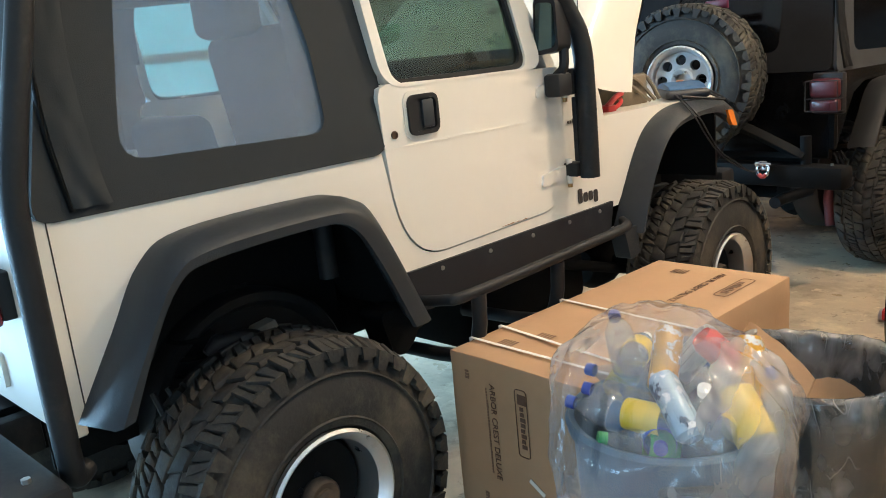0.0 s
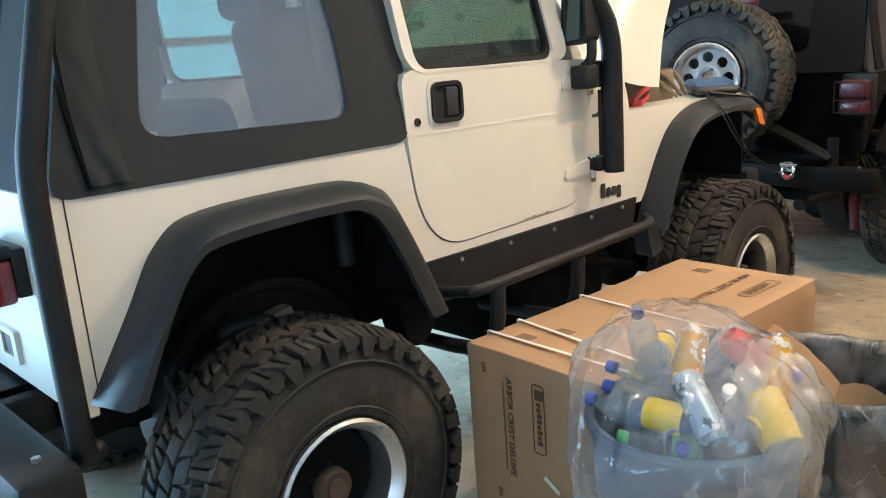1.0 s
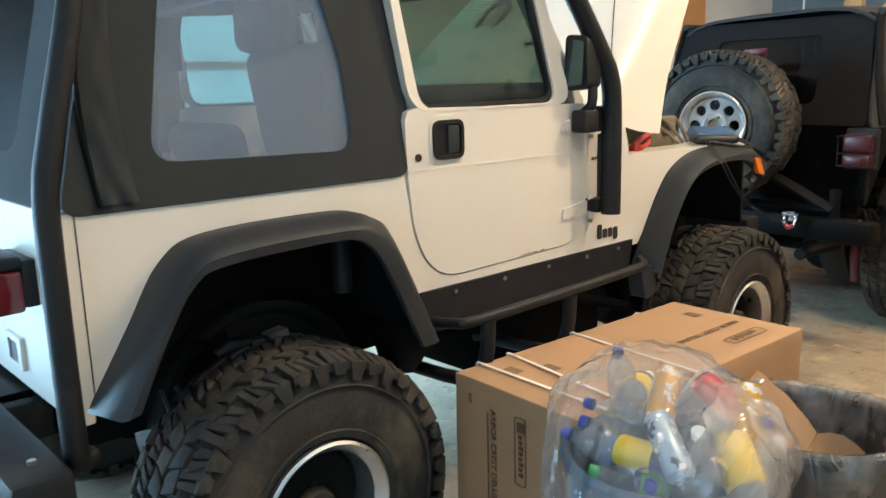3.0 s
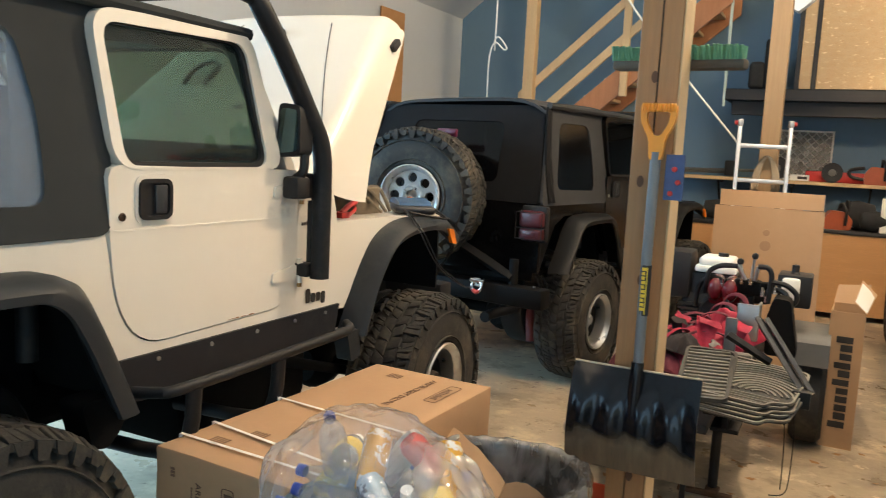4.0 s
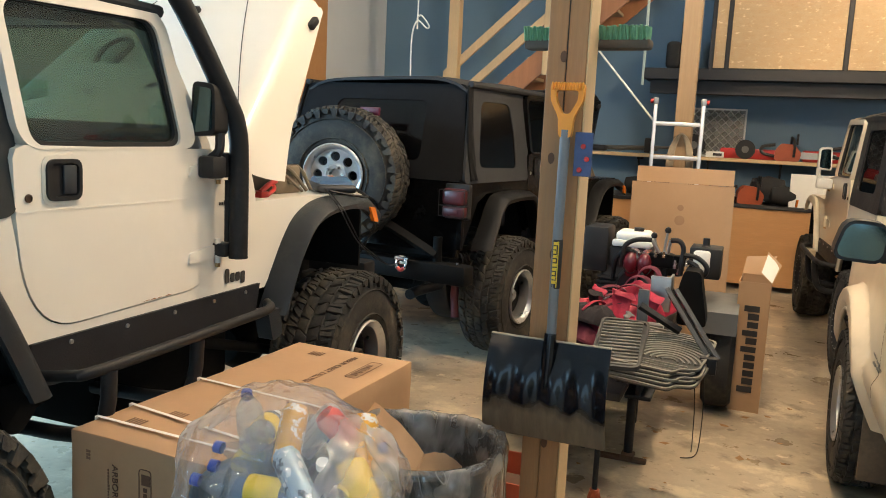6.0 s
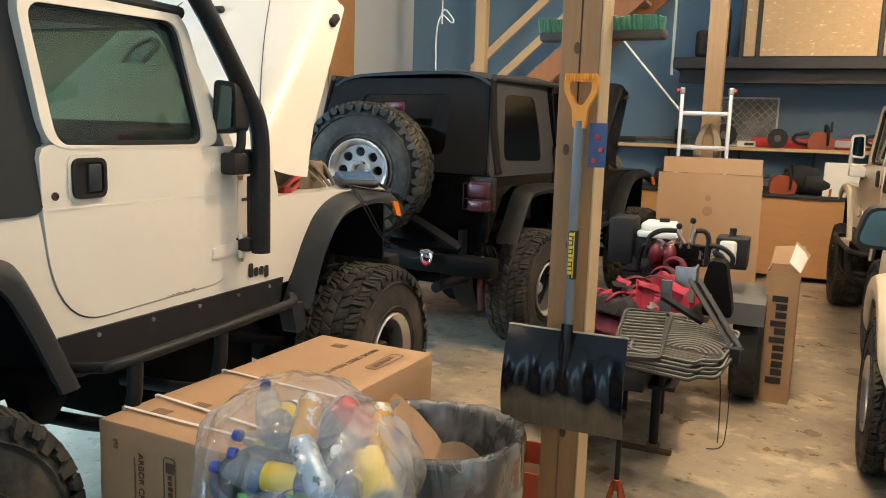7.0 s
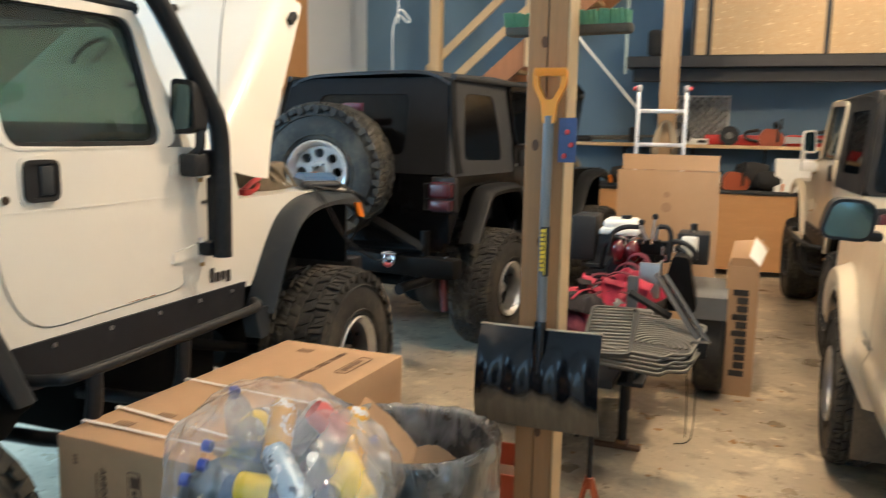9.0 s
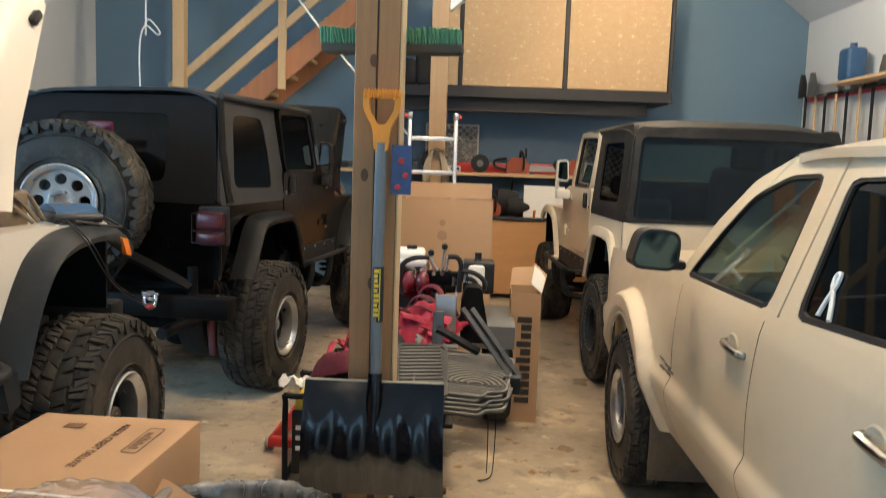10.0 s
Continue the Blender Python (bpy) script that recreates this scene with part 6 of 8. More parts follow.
can1 = thing("trash_can", (0.89, 0.44, 0), "blue-grey plastic trash can lined with a clear bag", "trash can")
bm = can_body(B(), 0.19, 0.225, 0.715)
cb = part("can_shell", bm, CAN_PLASTIC, can1)
bm = B()
for s in (1, -1):
    m = pose(0, 0, 0, 0, 0, 38) @ Matrix.Translation((0, -s * 0.232, 0.53))
    box(bm, -0.065, 0.065, -0.016, 0.016, -0.12, 0.12, 0.01, 2, m)
part("can_handle", bm, mat("can_grip", (0.045, 0.055, 0.065), 0.55), cb, "dark moulded grip")


def crumple(v, a, h, seed, amp):
    """Pulls a point of a turned film in and out: broad sags, sharp pleats, small crinkles."""
    flat_ = min(math.hypot(v.x, v.y) / 0.24, 1.0)
    p = Vector((math.cos(a) * 1.3 * flat_, math.sin(a) * 1.3 * flat_, h * 5 + seed))
    pleat = Vector((math.cos(a) * 5 * flat_, math.sin(a) * 5 * flat_, h * 2.2 + seed))
    d = noise.noise(p * 1.2) * amp * 1.2 - abs(noise.noise(p * 1.9)) * amp * 0.8 - abs(noise.noise(p * 3.6 + Vector((3, 1, 7)))) * amp * 0.22
    d += (0.5 - abs(noise.noise(pleat * 0.8))) * amp * 0.8
    return Vector((v.x * (1 + d), v.y * (1 + d), v.z + d * 0.16)) if math.hypot(v.x, v.y) > 1e-6 else v


def bag_shape(v, a, h):
    """The bag slumps: its peak leans away over the carton, the near shoulder droops."""
    v = crumple(v, a, h, 2.0, 0.1)
    k = min(max((h - 0.7) / 0.2, 0), 1)
    return Vector((v.x - 0.035 * k, v.y + 0.03 * k, v.z + k * (0.1 * (v.y - v.x) + 0.012 * noise.noise(Vector((v.x * 9, v.y * 9, 3.0))))))


bag = thing("recycling_bag", (0.89, 0.44, 0), "clear plastic bag stuffed with empty drink cans and bottles", "bag")
bm = B()
prof = [(0.276, 0.69), (0.27, 0.755), (0.246, 0.815), (0.203, 0.868), (0.135, 0.902), (0.067, 0.916), (0.0, 0.92)]
prof = [(a.x, a.y) for a in curve_pts([(r, h, 0) for r, h in prof], 8)]
lathe(bm, prof, 260, wobble=bag_shape)
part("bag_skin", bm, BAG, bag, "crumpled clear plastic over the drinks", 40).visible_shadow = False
bm = B()
prof = [(0.246, 0.2), (0.25, 0.3), (0.26, 0.4), (0.268, 0.49), (0.273, 0.56), (0.276, 0.63), (0.276, 0.69)]
prof = [(a.x, a.y) for a in curve_pts([(r, h, 0) for r, h in prof], 7)]
lathe(bm, prof, 260, wobble=bag_shape)
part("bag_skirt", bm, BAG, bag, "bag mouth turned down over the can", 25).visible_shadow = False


def can_thing(m, colour, label, seed):
    c = thing("drink_can", m, label, "can", "empty drink cans")
    bm = B()
    lathe(bm, [(0.0, 0.0), (0.022, 0.0), (0.026, 0.006), (0.033, 0.014), (0.033, 0.14), (0.027, 0.152), (0.026, 0.156), (0.024, 0.153), (0.0, 0.151)], 24)
    b = part("can_body", bm, colour, c)
    bm = B()
    rnd = random.Random(seed)
    for k in range(5):
        a = -1.2 + k * 0.5
        h0 = rnd.uniform(0.03, 0.05)
        lathe(bm, [(0.0334, h0), (0.0336, h0 + 0.01), (0.0334, h0 + rnd.uniform(0.03, 0.07))], 6, pose(0, 0, 0, 0, 0, math.degrees(a)) @ Matrix.Diagonal((1, 0.25, 1, 1)))
    part("print_bar", bm, INK, b)
    return c


def bottle_thing(m, wrap, cap, label, low=0.06, high=0.126):
    c = thing("drink_bottle", m, label, "bottle", "empty drink bottles")
    bm = B()
    lathe(bm, [(0.0, 0.004), (0.026, 0.0), (0.034, 0.012), (0.034, 0.06), (0.032, 0.064), (0.032, 0.12), (0.034, 0.125), (0.033, 0.15), (0.02, 0.19), (0.0125, 0.205), (0.0125, 0.225)], 24)
    b = part("bottle_body", bm, PET, c)
    bm = B()
    lathe(bm, [(0.0335, low), (0.0355, low + 0.005), (0.0355, high - 0.005), (0.0335, high)], 24)
    part("bottle_label", bm, wrap, b)
    bm = B()
    lathe(bm, [(0.0, 0.232), (0.0145, 0.232), (0.015, 0.228), (0.015, 0.212), (0.0125, 0.212)], 18)
    part("cap", bm, cap, b)
    return c


SILVER_CAN = mat("silver_can", (0.42, 0.55, 0.66), 0.35, 0.4, vary=0.2, scale=30, blots=((20.0, 0.55, 0.57, (0.04, 0.06, 0.1)), (34.0, 0.57, 0.6, (0.75, 0.78, 0.8))))
PURPLE = mat("purple_label", (0.12, 0.05, 0.16), 0.5, vary=0.3, scale=40)
PINK = mat("pink_can", (0.75, 0.17, 0.15), 0.35, 0.3, vary=0.25, scale=40)
YELLOW_WRAP = mat("yellow_wrap", (0.85, 0.58, 0.03), 0.4, vary=0.12, scale=40)


def span(a, b):
    """Pose whose z axis runs from a to b."""
    a, b = Vector(a), Vector(b)
    return Matrix.Translation(a) @ (b - a).to_track_quat("Z", "Y").to_matrix().to_4x4()


ORANGE_CAN = mat("orange_can", (0.8, 0.4, 0.04), 0.35, 0.2, vary=0.3, scale=35, blots=((24.0, 0.52, 0.55, (0.75, 0.72, 0.68)),))
WHITE_CAN = mat("white_can", (0.7, 0.68, 0.66), 0.35, 0.2, vary=0.25, scale=45)
can_thing(span((1.012, 0.312, 0.728), (0.902, 0.372, 0.828)), SILVER_CAN, "crushed silver-blue drink can in the clear bag", 1)
can_thing(span((0.898, 0.385, 0.775), (0.872, 0.475, 0.885)), ORANGE_CAN, "orange and white drink can in the clear bag", 2)
can_thing(span((1.035, 0.545, 0.775), (0.95, 0.49, 0.88)), PINK, "pink drink can in the clear bag", 3)
can_thing(span((1.05, 0.49, 0.74), (1.02, 0.56, 0.86)), ORANGE_CAN, "orange drink can behind the pink one", 4)
can_thing(span((0.85, 0.53, 0.75), (0.93, 0.55, 0.86)), WHITE_CAN, "white drink can in the clear bag", 5)
bottle_thing(span((0.765, 0.305, 0.748), (0.985, 0.335, 0.742)), YELLOW_WRAP, BLUE_CAP, "clear bottle with a yellow wrapper in the bag", 0.085, 0.17)
bottle_thing(span((0.93, 0.41, 0.775), (0.728, 0.395, 0.79)), PET, BLUE_CAP, "clear bottle with a blue cap in the bag")
bottle_thing(span((0.95, 0.38, 0.735), (0.76, 0.345, 0.765)), PET, BLUE_CAP, "clear bottle with a blue cap in the bag")
bottle_thing(span((0.93, 0.345, 0.71), (0.775, 0.31, 0.738)), BLUE_PLASTIC, BLUE_CAP, "clear bottle with a blue cap in the bag")
bottle_thing(span((0.955, 0.47, 0.62), (1.008, 0.372, 0.818)), PURPLE, WHITE_PLASTIC, "dark purple bottle with a pale cap in the bag", 0.03, 0.19)
bottle_thing(span((1.12, 0.41, 0.68), (0.99, 0.5, 0.8)) @ Matrix.Diagonal((1.25, 1.25, 1, 1)), YELLOW_WRAP, YELLOW, "bottle with a big yellow wrapper in the bag", 0.03, 0.15)
bottle_thing(span((0.8, 0.42, 0.82), (0.73, 0.6, 0.8)), YELLOW_WRAP, WHITE_PLASTIC, "bottle with a golden wrapper in the bag")
bottle_thing(span((1.0, 0.38, 0.665), (0.872, 0.268, 0.705)), mat("green_wrap", (0.06, 0.4, 0.1), 0.4), mat("green_cap", (0.04, 0.35, 0.08), 0.4), "bottle with a green wrapper in the bag")
bottle_thing(span((0.84, 0.46, 0.68), (0.948, 0.288, 0.708)), BLUE_CAP, BLUE_CAP, "bottle with a dark blue wrapper in the bag", 0.12, 0.2)
filler = [((0.74, 0.4, 0.7), (0.72, 0.58, 0.76)), ((0.86, 0.5, 0.74), (1.02, 0.56, 0.78)), ((0.8, 0.58, 0.8), (0.96, 0.62, 0.8)), ((0.95, 0.33, 0.7), (1.05, 0.46, 0.72)), ((0.72, 0.5, 0.66), (0.9, 0.58, 0.66)), ((0.92, 0.36, 0.66), (0.78, 0.46, 0.7)),
          ((1.02, 0.36, 0.7), (1.07, 0.5, 0.74)), ((0.82, 0.38, 0.82), (0.72, 0.5, 0.86)), ((0.9, 0.6, 0.76), (0.78, 0.62, 0.74)), ((0.84, 0.47, 0.66), (0.94, 0.4, 0.6))]
for k, (a, b) in enumerate(filler):
    bottle_thing(span(a, b), (YELLOW_WRAP, PET, BLUE_CAP, PET, PINK, BLUE_PLASTIC)[k % 6], (WHITE_PLASTIC, BLUE_CAP)[k % 2], "empty clear plastic bottle in the bag")

can2 = thing("trash_can", (0.955, 1.09, 0), "grey trash can lined with a clear plastic liner", "trash can")
part("can_shell", can_body(B(), 0.2, 0.246, 0.6), CAN_GREY, can2)
bm = B()
prof = [(0.19, 0.25), (0.222, 0.5), (0.236, 0.6), (0.25, 0.618), (0.268, 0.618), (0.277, 0.59), (0.273, 0.52), (0.268, 0.42), (0.26, 0.32), (0.252, 0.24), (0.249, 0.2)]
prof = [(a.x, a.y) for a in curve_pts([(r, h, 0) for r, h in prof], 4)]
lathe(bm, prof, 160, wobble=lambda v, a, h: crumple(v, a, h, 7.0, 0.06))
part("liner", bm, LINER, can2, "wrinkled clear liner folded over the rim")
SCRAPS = [((0.675, 1.31, 0.625), (0.985, 1.05, 0.585), (0.97, 0.9, 0.46), (0.72, 0.98, 0.52)),
          ((0.985, 1.06, 0.582), (1.12, 1.02, 0.585), (1.13, 1.0, 0.42), (0.98, 0.92, 0.44)),
          ((0.8, 1.28, 0.5), (1.1, 1.2, 0.42), (1.1, 1.0, 0.36), (0.8, 0.98, 0.38))]
for k, corners in enumerate(SCRAPS):
    a, b, c, d = (Vector(p) for p in corners)
    sc = thing("cardboard_scrap", (a.x, a.y, 0), "torn brown cardboard scrap stuffed in the grey can", "cardboard", "cardboard scraps")
    off = Vector((a.x, a.y, 0))

    def flap_of(u, v):
        p = a.lerp(b, u).lerp(d.lerp(c, u), v) - off
        q = Vector((u * 4 + k, v * 4, k))
        return p + Vector((0, 0, 0.022 * math.sin(u * 3.1) * (1 - v) + 0.008 * noise.noise(q)))
    bm = B()
    sheet(bm, flap_of, 16, 12, (0.002, 0.003, -0.003))
    part("flap", bm, CARDBOARD, sc)

# ---- battery charger on the white jeep's fender ----
ch = thing("battery_charger", pose(-0.075, 2.33, 1.26, 0, 0, 40) @ Matrix.Diagonal((1.15, 1.15, 0.88, 1)), "blue and grey battery charger on the fender", "charger")
bm = B()
box(bm, -0.085, 0.085, -0.14, 0.14, 0.0, 0.046, 0.02, 3)
lower = part("base", bm, mat("charger_base", (0.025, 0.025, 0.028), 0.45), ch)
bm = B()
prism(bm, round_poly([(-0.125, 0.045), (0.125, 0.045), (0.1, 0.064), (0.02, 0.08), (-0.095, 0.064)], 0.015), "x", -0.068, 0.068)
part("cover", bm, BLUE_PLASTIC, ch, "blue plastic cover")
part("dial", lathe(B(), [(0.0, 0.0), (0.014, 0.0), (0.014, 0.008), (0.009, 0.01), (0.0, 0.01)], 14, Matrix.Translation((0.0, 0.02, 0.074))), mat("orange_dial", (0.5, 0.2, 0.09), 0.5), ch, "small orange dial")
bm = B()
tube(bm, [(0.08, -0.12, 0.03), (0.1, -0.25, 0.0), (0.02, -0.4, 0.02), (-0.1, -0.48, 0.05)], 0.006, 6, 5)
for k in range(3):
    tube(bm, [(0.08, 0.0 + k * 0.03, 0.02), (0.19 + 0.01 * k, 0.03, -0.06), (0.24, 0.12 + 0.03 * k, -0.2), (0.2, 0.3, -0.38 - 0.02 * k), (0.12, 0.42 + 0.02 * k, -0.5), (0.0, 0.45, -0.47)], 0.0035, 6, 6)
part("cable", bm, DARK_PLASTIC, ch)
cd = thing("charger_lead", (0, 0, 0), "black charger lead hanging over the fender flare", "cable")
for k in range(2):
    part("lead", tube(B(), [(-0.04, 2.2, 1.285), (0.06, 2.08 + 0.02 * k, 1.262), (0.145, 2.03 + 0.03 * k, 1.2), (0.165, 2.08 + 0.03 * k, 1.12), (0.17, 2.17 + 0.02 * k, 1.04), (0.17, 2.32, 0.96 + 0.015 * k), (0.17, 2.5, 0.895), (0.1, 2.78, 0.86)], 0.0032, 6, 6), DARK_PLASTIC, cd)

# shackle on the black jeep's bumper
sh = thing("tow_shackle", pose(-0.203, 3.51, 0.725) @ Matrix.Scale(0.74, 4), "steel tow shackle with a red bow on the bumper", "shackle")
bm = B()
tube(bm, [(-0.035, 0, 0.035), (-0.045, -0.01, 0.0), (-0.035, -0.015, -0.035), (0, -0.02, -0.055), (0.035, -0.015, -0.035), (0.045, -0.01, 0.0), (0.035, 0, 0.035)], 0.014, 10, 4)
part("bow", bm, CHROME, sh)
bm = B()
tube(bm, [(-0.03, -0.016, -0.036), (0, -0.021, -0.056), (0.03, -0.016, -0.036)], 0.0165, 10, 4)
part("bow_isolator", bm, mat("shackle_red", (0.55, 0.05, 0.04), 0.4), sh, "red rubber isolator")
bm = B()
rod(bm, (-0.065, 0, 0.045), (0.065, 0, 0.045), 0.014)
lathe(bm, [(0.0, -0.06), (0.026, -0.055), (0.026, -0.03), (0.0, -0.028)], 14, Matrix.Translation((0.0, 0, 0.045)), axis="x")
box(bm, -0.03, 0.03, 0.0, 0.05, -0.01, 0.07, 0.006)
part("pin", bm, CHROME, sh)

# ---- log splitter with clutter on it ----
ls = thing("log_splitter", (1.45, 3.2, 0), "tow-behind log splitter with a white-topped engine and clutter on it", "machine")
bm = B()
box(bm, -0.06, 0.06, -0.7, 0.9, 0.5, 0.52, 0.004)
box(bm, -0.012, 0.012, -0.7, 0.9, 0.42, 0.5, 0.002)
box(bm, -0.06, 0.06, -0.7, 0.9, 0.4, 0.42, 0.004)
box(bm, -0.06, 0.06, -1.0, -0.7, 0.56, 0.6, 0.004)
part("beam", bm, BLACK_METAL, ls)
bm = B()
rod(bm, (0.0, 0.0, 0.6), (0.0, 0.85, 0.6), 0.055, 18)
rod(bm, (0.0, -0.5, 0.6), (0.0, 0.0, 0.6), 0.025, 12)
part("hydraulic_ram", bm, GREY_METAL, ls)
bm = B()
box(bm, -0.07, 0.07, -0.52, -0.46, 0.52, 0.72, 0.006)
part("wedge", bm, GREY_METAL, ls)
bm = B()
rod(bm, (-0.055, -0.42, 0.03), (-0.055, -0.42, 0.58), 0.023, 12)
jl = part("jack_leg", bm, BLACK_METAL, ls)
bm = B()
box(bm, -0.21, 0.04, -0.465, -0.425, 0.0, 0.022, 0.006, 2)
box(bm, -0.085, -0.02, -0.48, -0.4, 0.02, 0.04, 0.006, 2)
part("foot", bm, mat("rusty_foot", (0.16, 0.085, 0.045), 0.8, vary=0.4, scale=30), jl, "rusty brown foot bar")
bm = B()
tube(bm, [(0.1, -0.64, 0.89), (0.29, -0.79, 0.68)], 0.014, 4)
box(bm, 0.26, 0.33, -0.86, -0.8, 0.61, 0.68, 0.004)
part("log_cradle", bm, BLACK_METAL, ls, "grey steel log cradle arm")
bm = B()
tube(bm, [(-0.02, -0.72, 0.845), (0.16, -0.7, 0.745)], 0.018, 4)
part("stop_bar", bm, BLACK_METAL, ls)
bm = B()
box(bm, -0.045, 0.005, -0.62, -0.6, 0.52, 0.9, 0.005)
box(bm, -0.045, -0.033, -0.6, -0.52, 0.52, 0.86, 0.003)
part("stop_plate", bm, GREY_METAL, ls, "upright grey steel plate")
bm = B()
box(bm, -0.05, 0.055, -0.1, -0.085, 0.7, 0.885, 0.005)
box(bm, 0.043, 0.055, -0.085, 0.04, 0.7, 0.885, 0.004)
part("guard_plate", bm, STEEL, ls, "bright folded guard plate")
bm = B()
for x in (0.085, 0.125):
    tube(bm, [(x, -0.66, 0.925), (x + 0.21, -0.8, 0.665)], 0.013, 4)
part("cradle_rail", bm, mat("scuffed_steel", (0.1, 0.1, 0.098), 0.4, 0.5, vary=0.4, scale=20), ls, "scuffed steel cradle rails")
part("cradle_web", tube(B(), [(0.105, -0.662, 0.915), (0.315, -0.802, 0.655)], 0.011, 4), SATIN_BLACK, ls)
# wheels and fenders
for s in (1, -1):
    bm = B()
    lathe(bm, [(0.0, 0.08), (0.12, 0.08), (0.13, 0.1), (0.24, 0.1), (0.27, 0.07), (0.275, 0.0), (0.27, -0.07), (0.24, -0.1), (0.13, -0.1), (0.12, -0.08), (0.0, -0.08)], 36, Matrix.Translation((s * 0.305, 0.7, 0.275)) @ Matrix.Diagonal((0.85, 1, 1, 1)), axis="x")
    part("tyre", bm, RUBBER, ls)
    bm = B()
    prism(bm, [(0.42, 0.5), (0.43, 0.625), (0.46, 0.645), (0.98, 0.65), (1.02, 0.45), (1.01, 0.45), (0.97, 0.64), (0.465, 0.635), (0.44, 0.62), (0.43, 0.5)], "x", s * 0.275 - 0.115, s * 0.275 + 0.115)
    part("fender", bm, mat("fender_grey", (0.13, 0.13, 0.125), 0.45, vary=0.2), ls)
bm = B()
rod(bm, (-0.31, 0.7, 0.275), (0.31, 0.7, 0.275), 0.025)
box(bm, -0.2, 0.2, 0.5, 0.9, 0.28, 0.36, 0.006)
part("axle", bm, BLACK_METAL, ls)
# engine
bm = B()
box(bm, -0.42, -0.08, 0.5, 0.85, 0.55, 0.84, 0.03, 2)
box(bm, -0.38, -0.12, 0.5, 0.76, 0.8, 0.945, 0.02)
box(bm, -0.12, 0.06, 0.46, 0.6, 0.8, 0.9, 0.02)
for k in range(6):
    box(bm, -0.43, -0.2, 0.46, 0.5, 0.6 + k * 0.03, 0.615 + k * 0.03)
lathe(bm, [(0.0, -0.09), (0.1, -0.08), (0.12, -0.02), (0.12, 0.0), (0.0, 0.0)], 24, Matrix.Translation((-0.2, 0.5, 0.72)), axis="y")
eng = part("engine_block", bm, DARK_PLASTIC, ls)
bm = B()
box(bm, -0.36, -0.13, 0.48, 0.74, 0.945, 0.985, 0.012, 2)
box(bm, -0.345, -0.145, 0.5, 0.72, 0.975, 1.035, 0.025, 3)
part("fuel_tank", bm, WHITE_PLASTIC, eng, "white fuel tank")
bm = B()
lathe(bm, [(0.0, 0.0), (0.03, 0.0), (0.03, 0.025), (0.0, 0.025)], 16, Matrix.Translation((-0.22, 0.6, 1.03)))
part("fuel_cap", bm, DARK_PLASTIC, eng)
bm = B()
for x, z in ((-0.215, 0.885), (-0.137, 0.882)):
    lathe(bm, [(0.0, -0.07), (0.03, -0.066), (0.05, -0.05), (0.06, -0.02), (0.062, 0.1), (0.0, 0.1)], 24, Matrix.Translation((x, 0.32, z)) @ Matrix.Diagonal((0.75, 1, 1.15, 1)), axis="y")
box(bm, -0.26, -0.08, 0.36, 0.5, 0.78, 0.92, 0.03)
part("recoil_cover", bm, mat("dark_red_shroud", (0.13, 0.008, 0.014), 0.25, coat=0.5), eng, "red recoil starter cover")
bm = B()
box(bm, -0.53, -0.38, 0.48, 0.72, 0.78, 1.055, 0.02)
part("air_cleaner", bm, DARK_PLASTIC, eng)
# valve bank with levers, chrome unions and hoses
bm = B()
box(bm, -0.17, 0.09, 0.3, 0.37, 0.905, 0.945, 0.008, 2)
box(bm, -0.12, 0.02, 0.29, 0.38, 0.87, 0.95, 0.012, 2)
box(bm, -0.05, -0.01, 0.3, 0.36, 0.62, 0.87, 0.008)
vl = part("valve", bm, SATIN_BLACK, ls, "black hydraulic valve bank")
for x, z, tall in ((-0.182, 0.925, 0.045), (-0.078, 0.945, 0.03), (-0.033, 0.948, 0.035), (0.03, 0.9, 0.05), (0.092, 0.915, 0.04), (0.05, 0.86, 0.03)):
    bm = lathe(B(), [(0.0, 0.0), (0.015, 0.0), (0.015, tall * 0.4), (0.011, tall * 0.45), (0.011, tall), (0.0, tall)], 6, Matrix.Translation((x, 0.285, z - tall / 2)))
    part("union", bm, CHROME, vl, "bright hexagon union")
for x0, x, z in ((-0.078, -0.096, 1.05), (-0.033, -0.023, 1.086)):
    part("lever", tube(B(), [(x0, 0.3, 0.94), (x0, 0.3, 0.98), (x, 0.3, z)], 0.007, 8), STEEL, vl)
    bm = B()
    lathe(bm, [(0.0, -0.02), (0.014, -0.013), (0.018, 0.0), (0.014, 0.013), (0.0, 0.02)], 14, Matrix.Translation((x, 0.3, z)))
    part("lever_knob", bm, DARK_PLASTIC, vl)
for pts in ([(-0.27, 0.33, 0.86), (-0.261, 0.28, 0.917), (-0.249, 0.28, 0.982), (-0.189, 0.28, 1.019), (-0.104, 0.28, 1.025)],
            [(-0.002, 0.28, 1.032), (0.046, 0.28, 1.032), (0.07, 0.28, 0.99), (0.066, 0.28, 0.911), (0.064, 0.28, 0.84)],
            [(0.072, 0.28, 0.958), (0.146, 0.28, 0.949), (0.199, 0.28, 0.906), (0.196, 0.28, 0.859), (0.14, 0.28, 0.832)],
            [(0.1, 0.3, 0.92), (0.15, 0.27, 0.9), (0.16, 0.25, 0.84), (0.12, 0.22, 0.76), (0.05, 0.2, 0.68)],
            [(-0.12, 0.3, 0.9), (-0.15, 0.27, 0.84), (-0.1, 0.25, 0.78), (0.0, 0.22, 0.8), (0.06, 0.2, 0.72)],
            [(-0.17, 0.31, 0.93), (-0.23, 0.3, 0.95), (-0.3, 0.33, 0.9), (-0.33, 0.42, 0.76)]):
    part("hydraulic_hose", tube(B(), pts, 0.014, 8, 6), DARK_PLASTIC, ls)
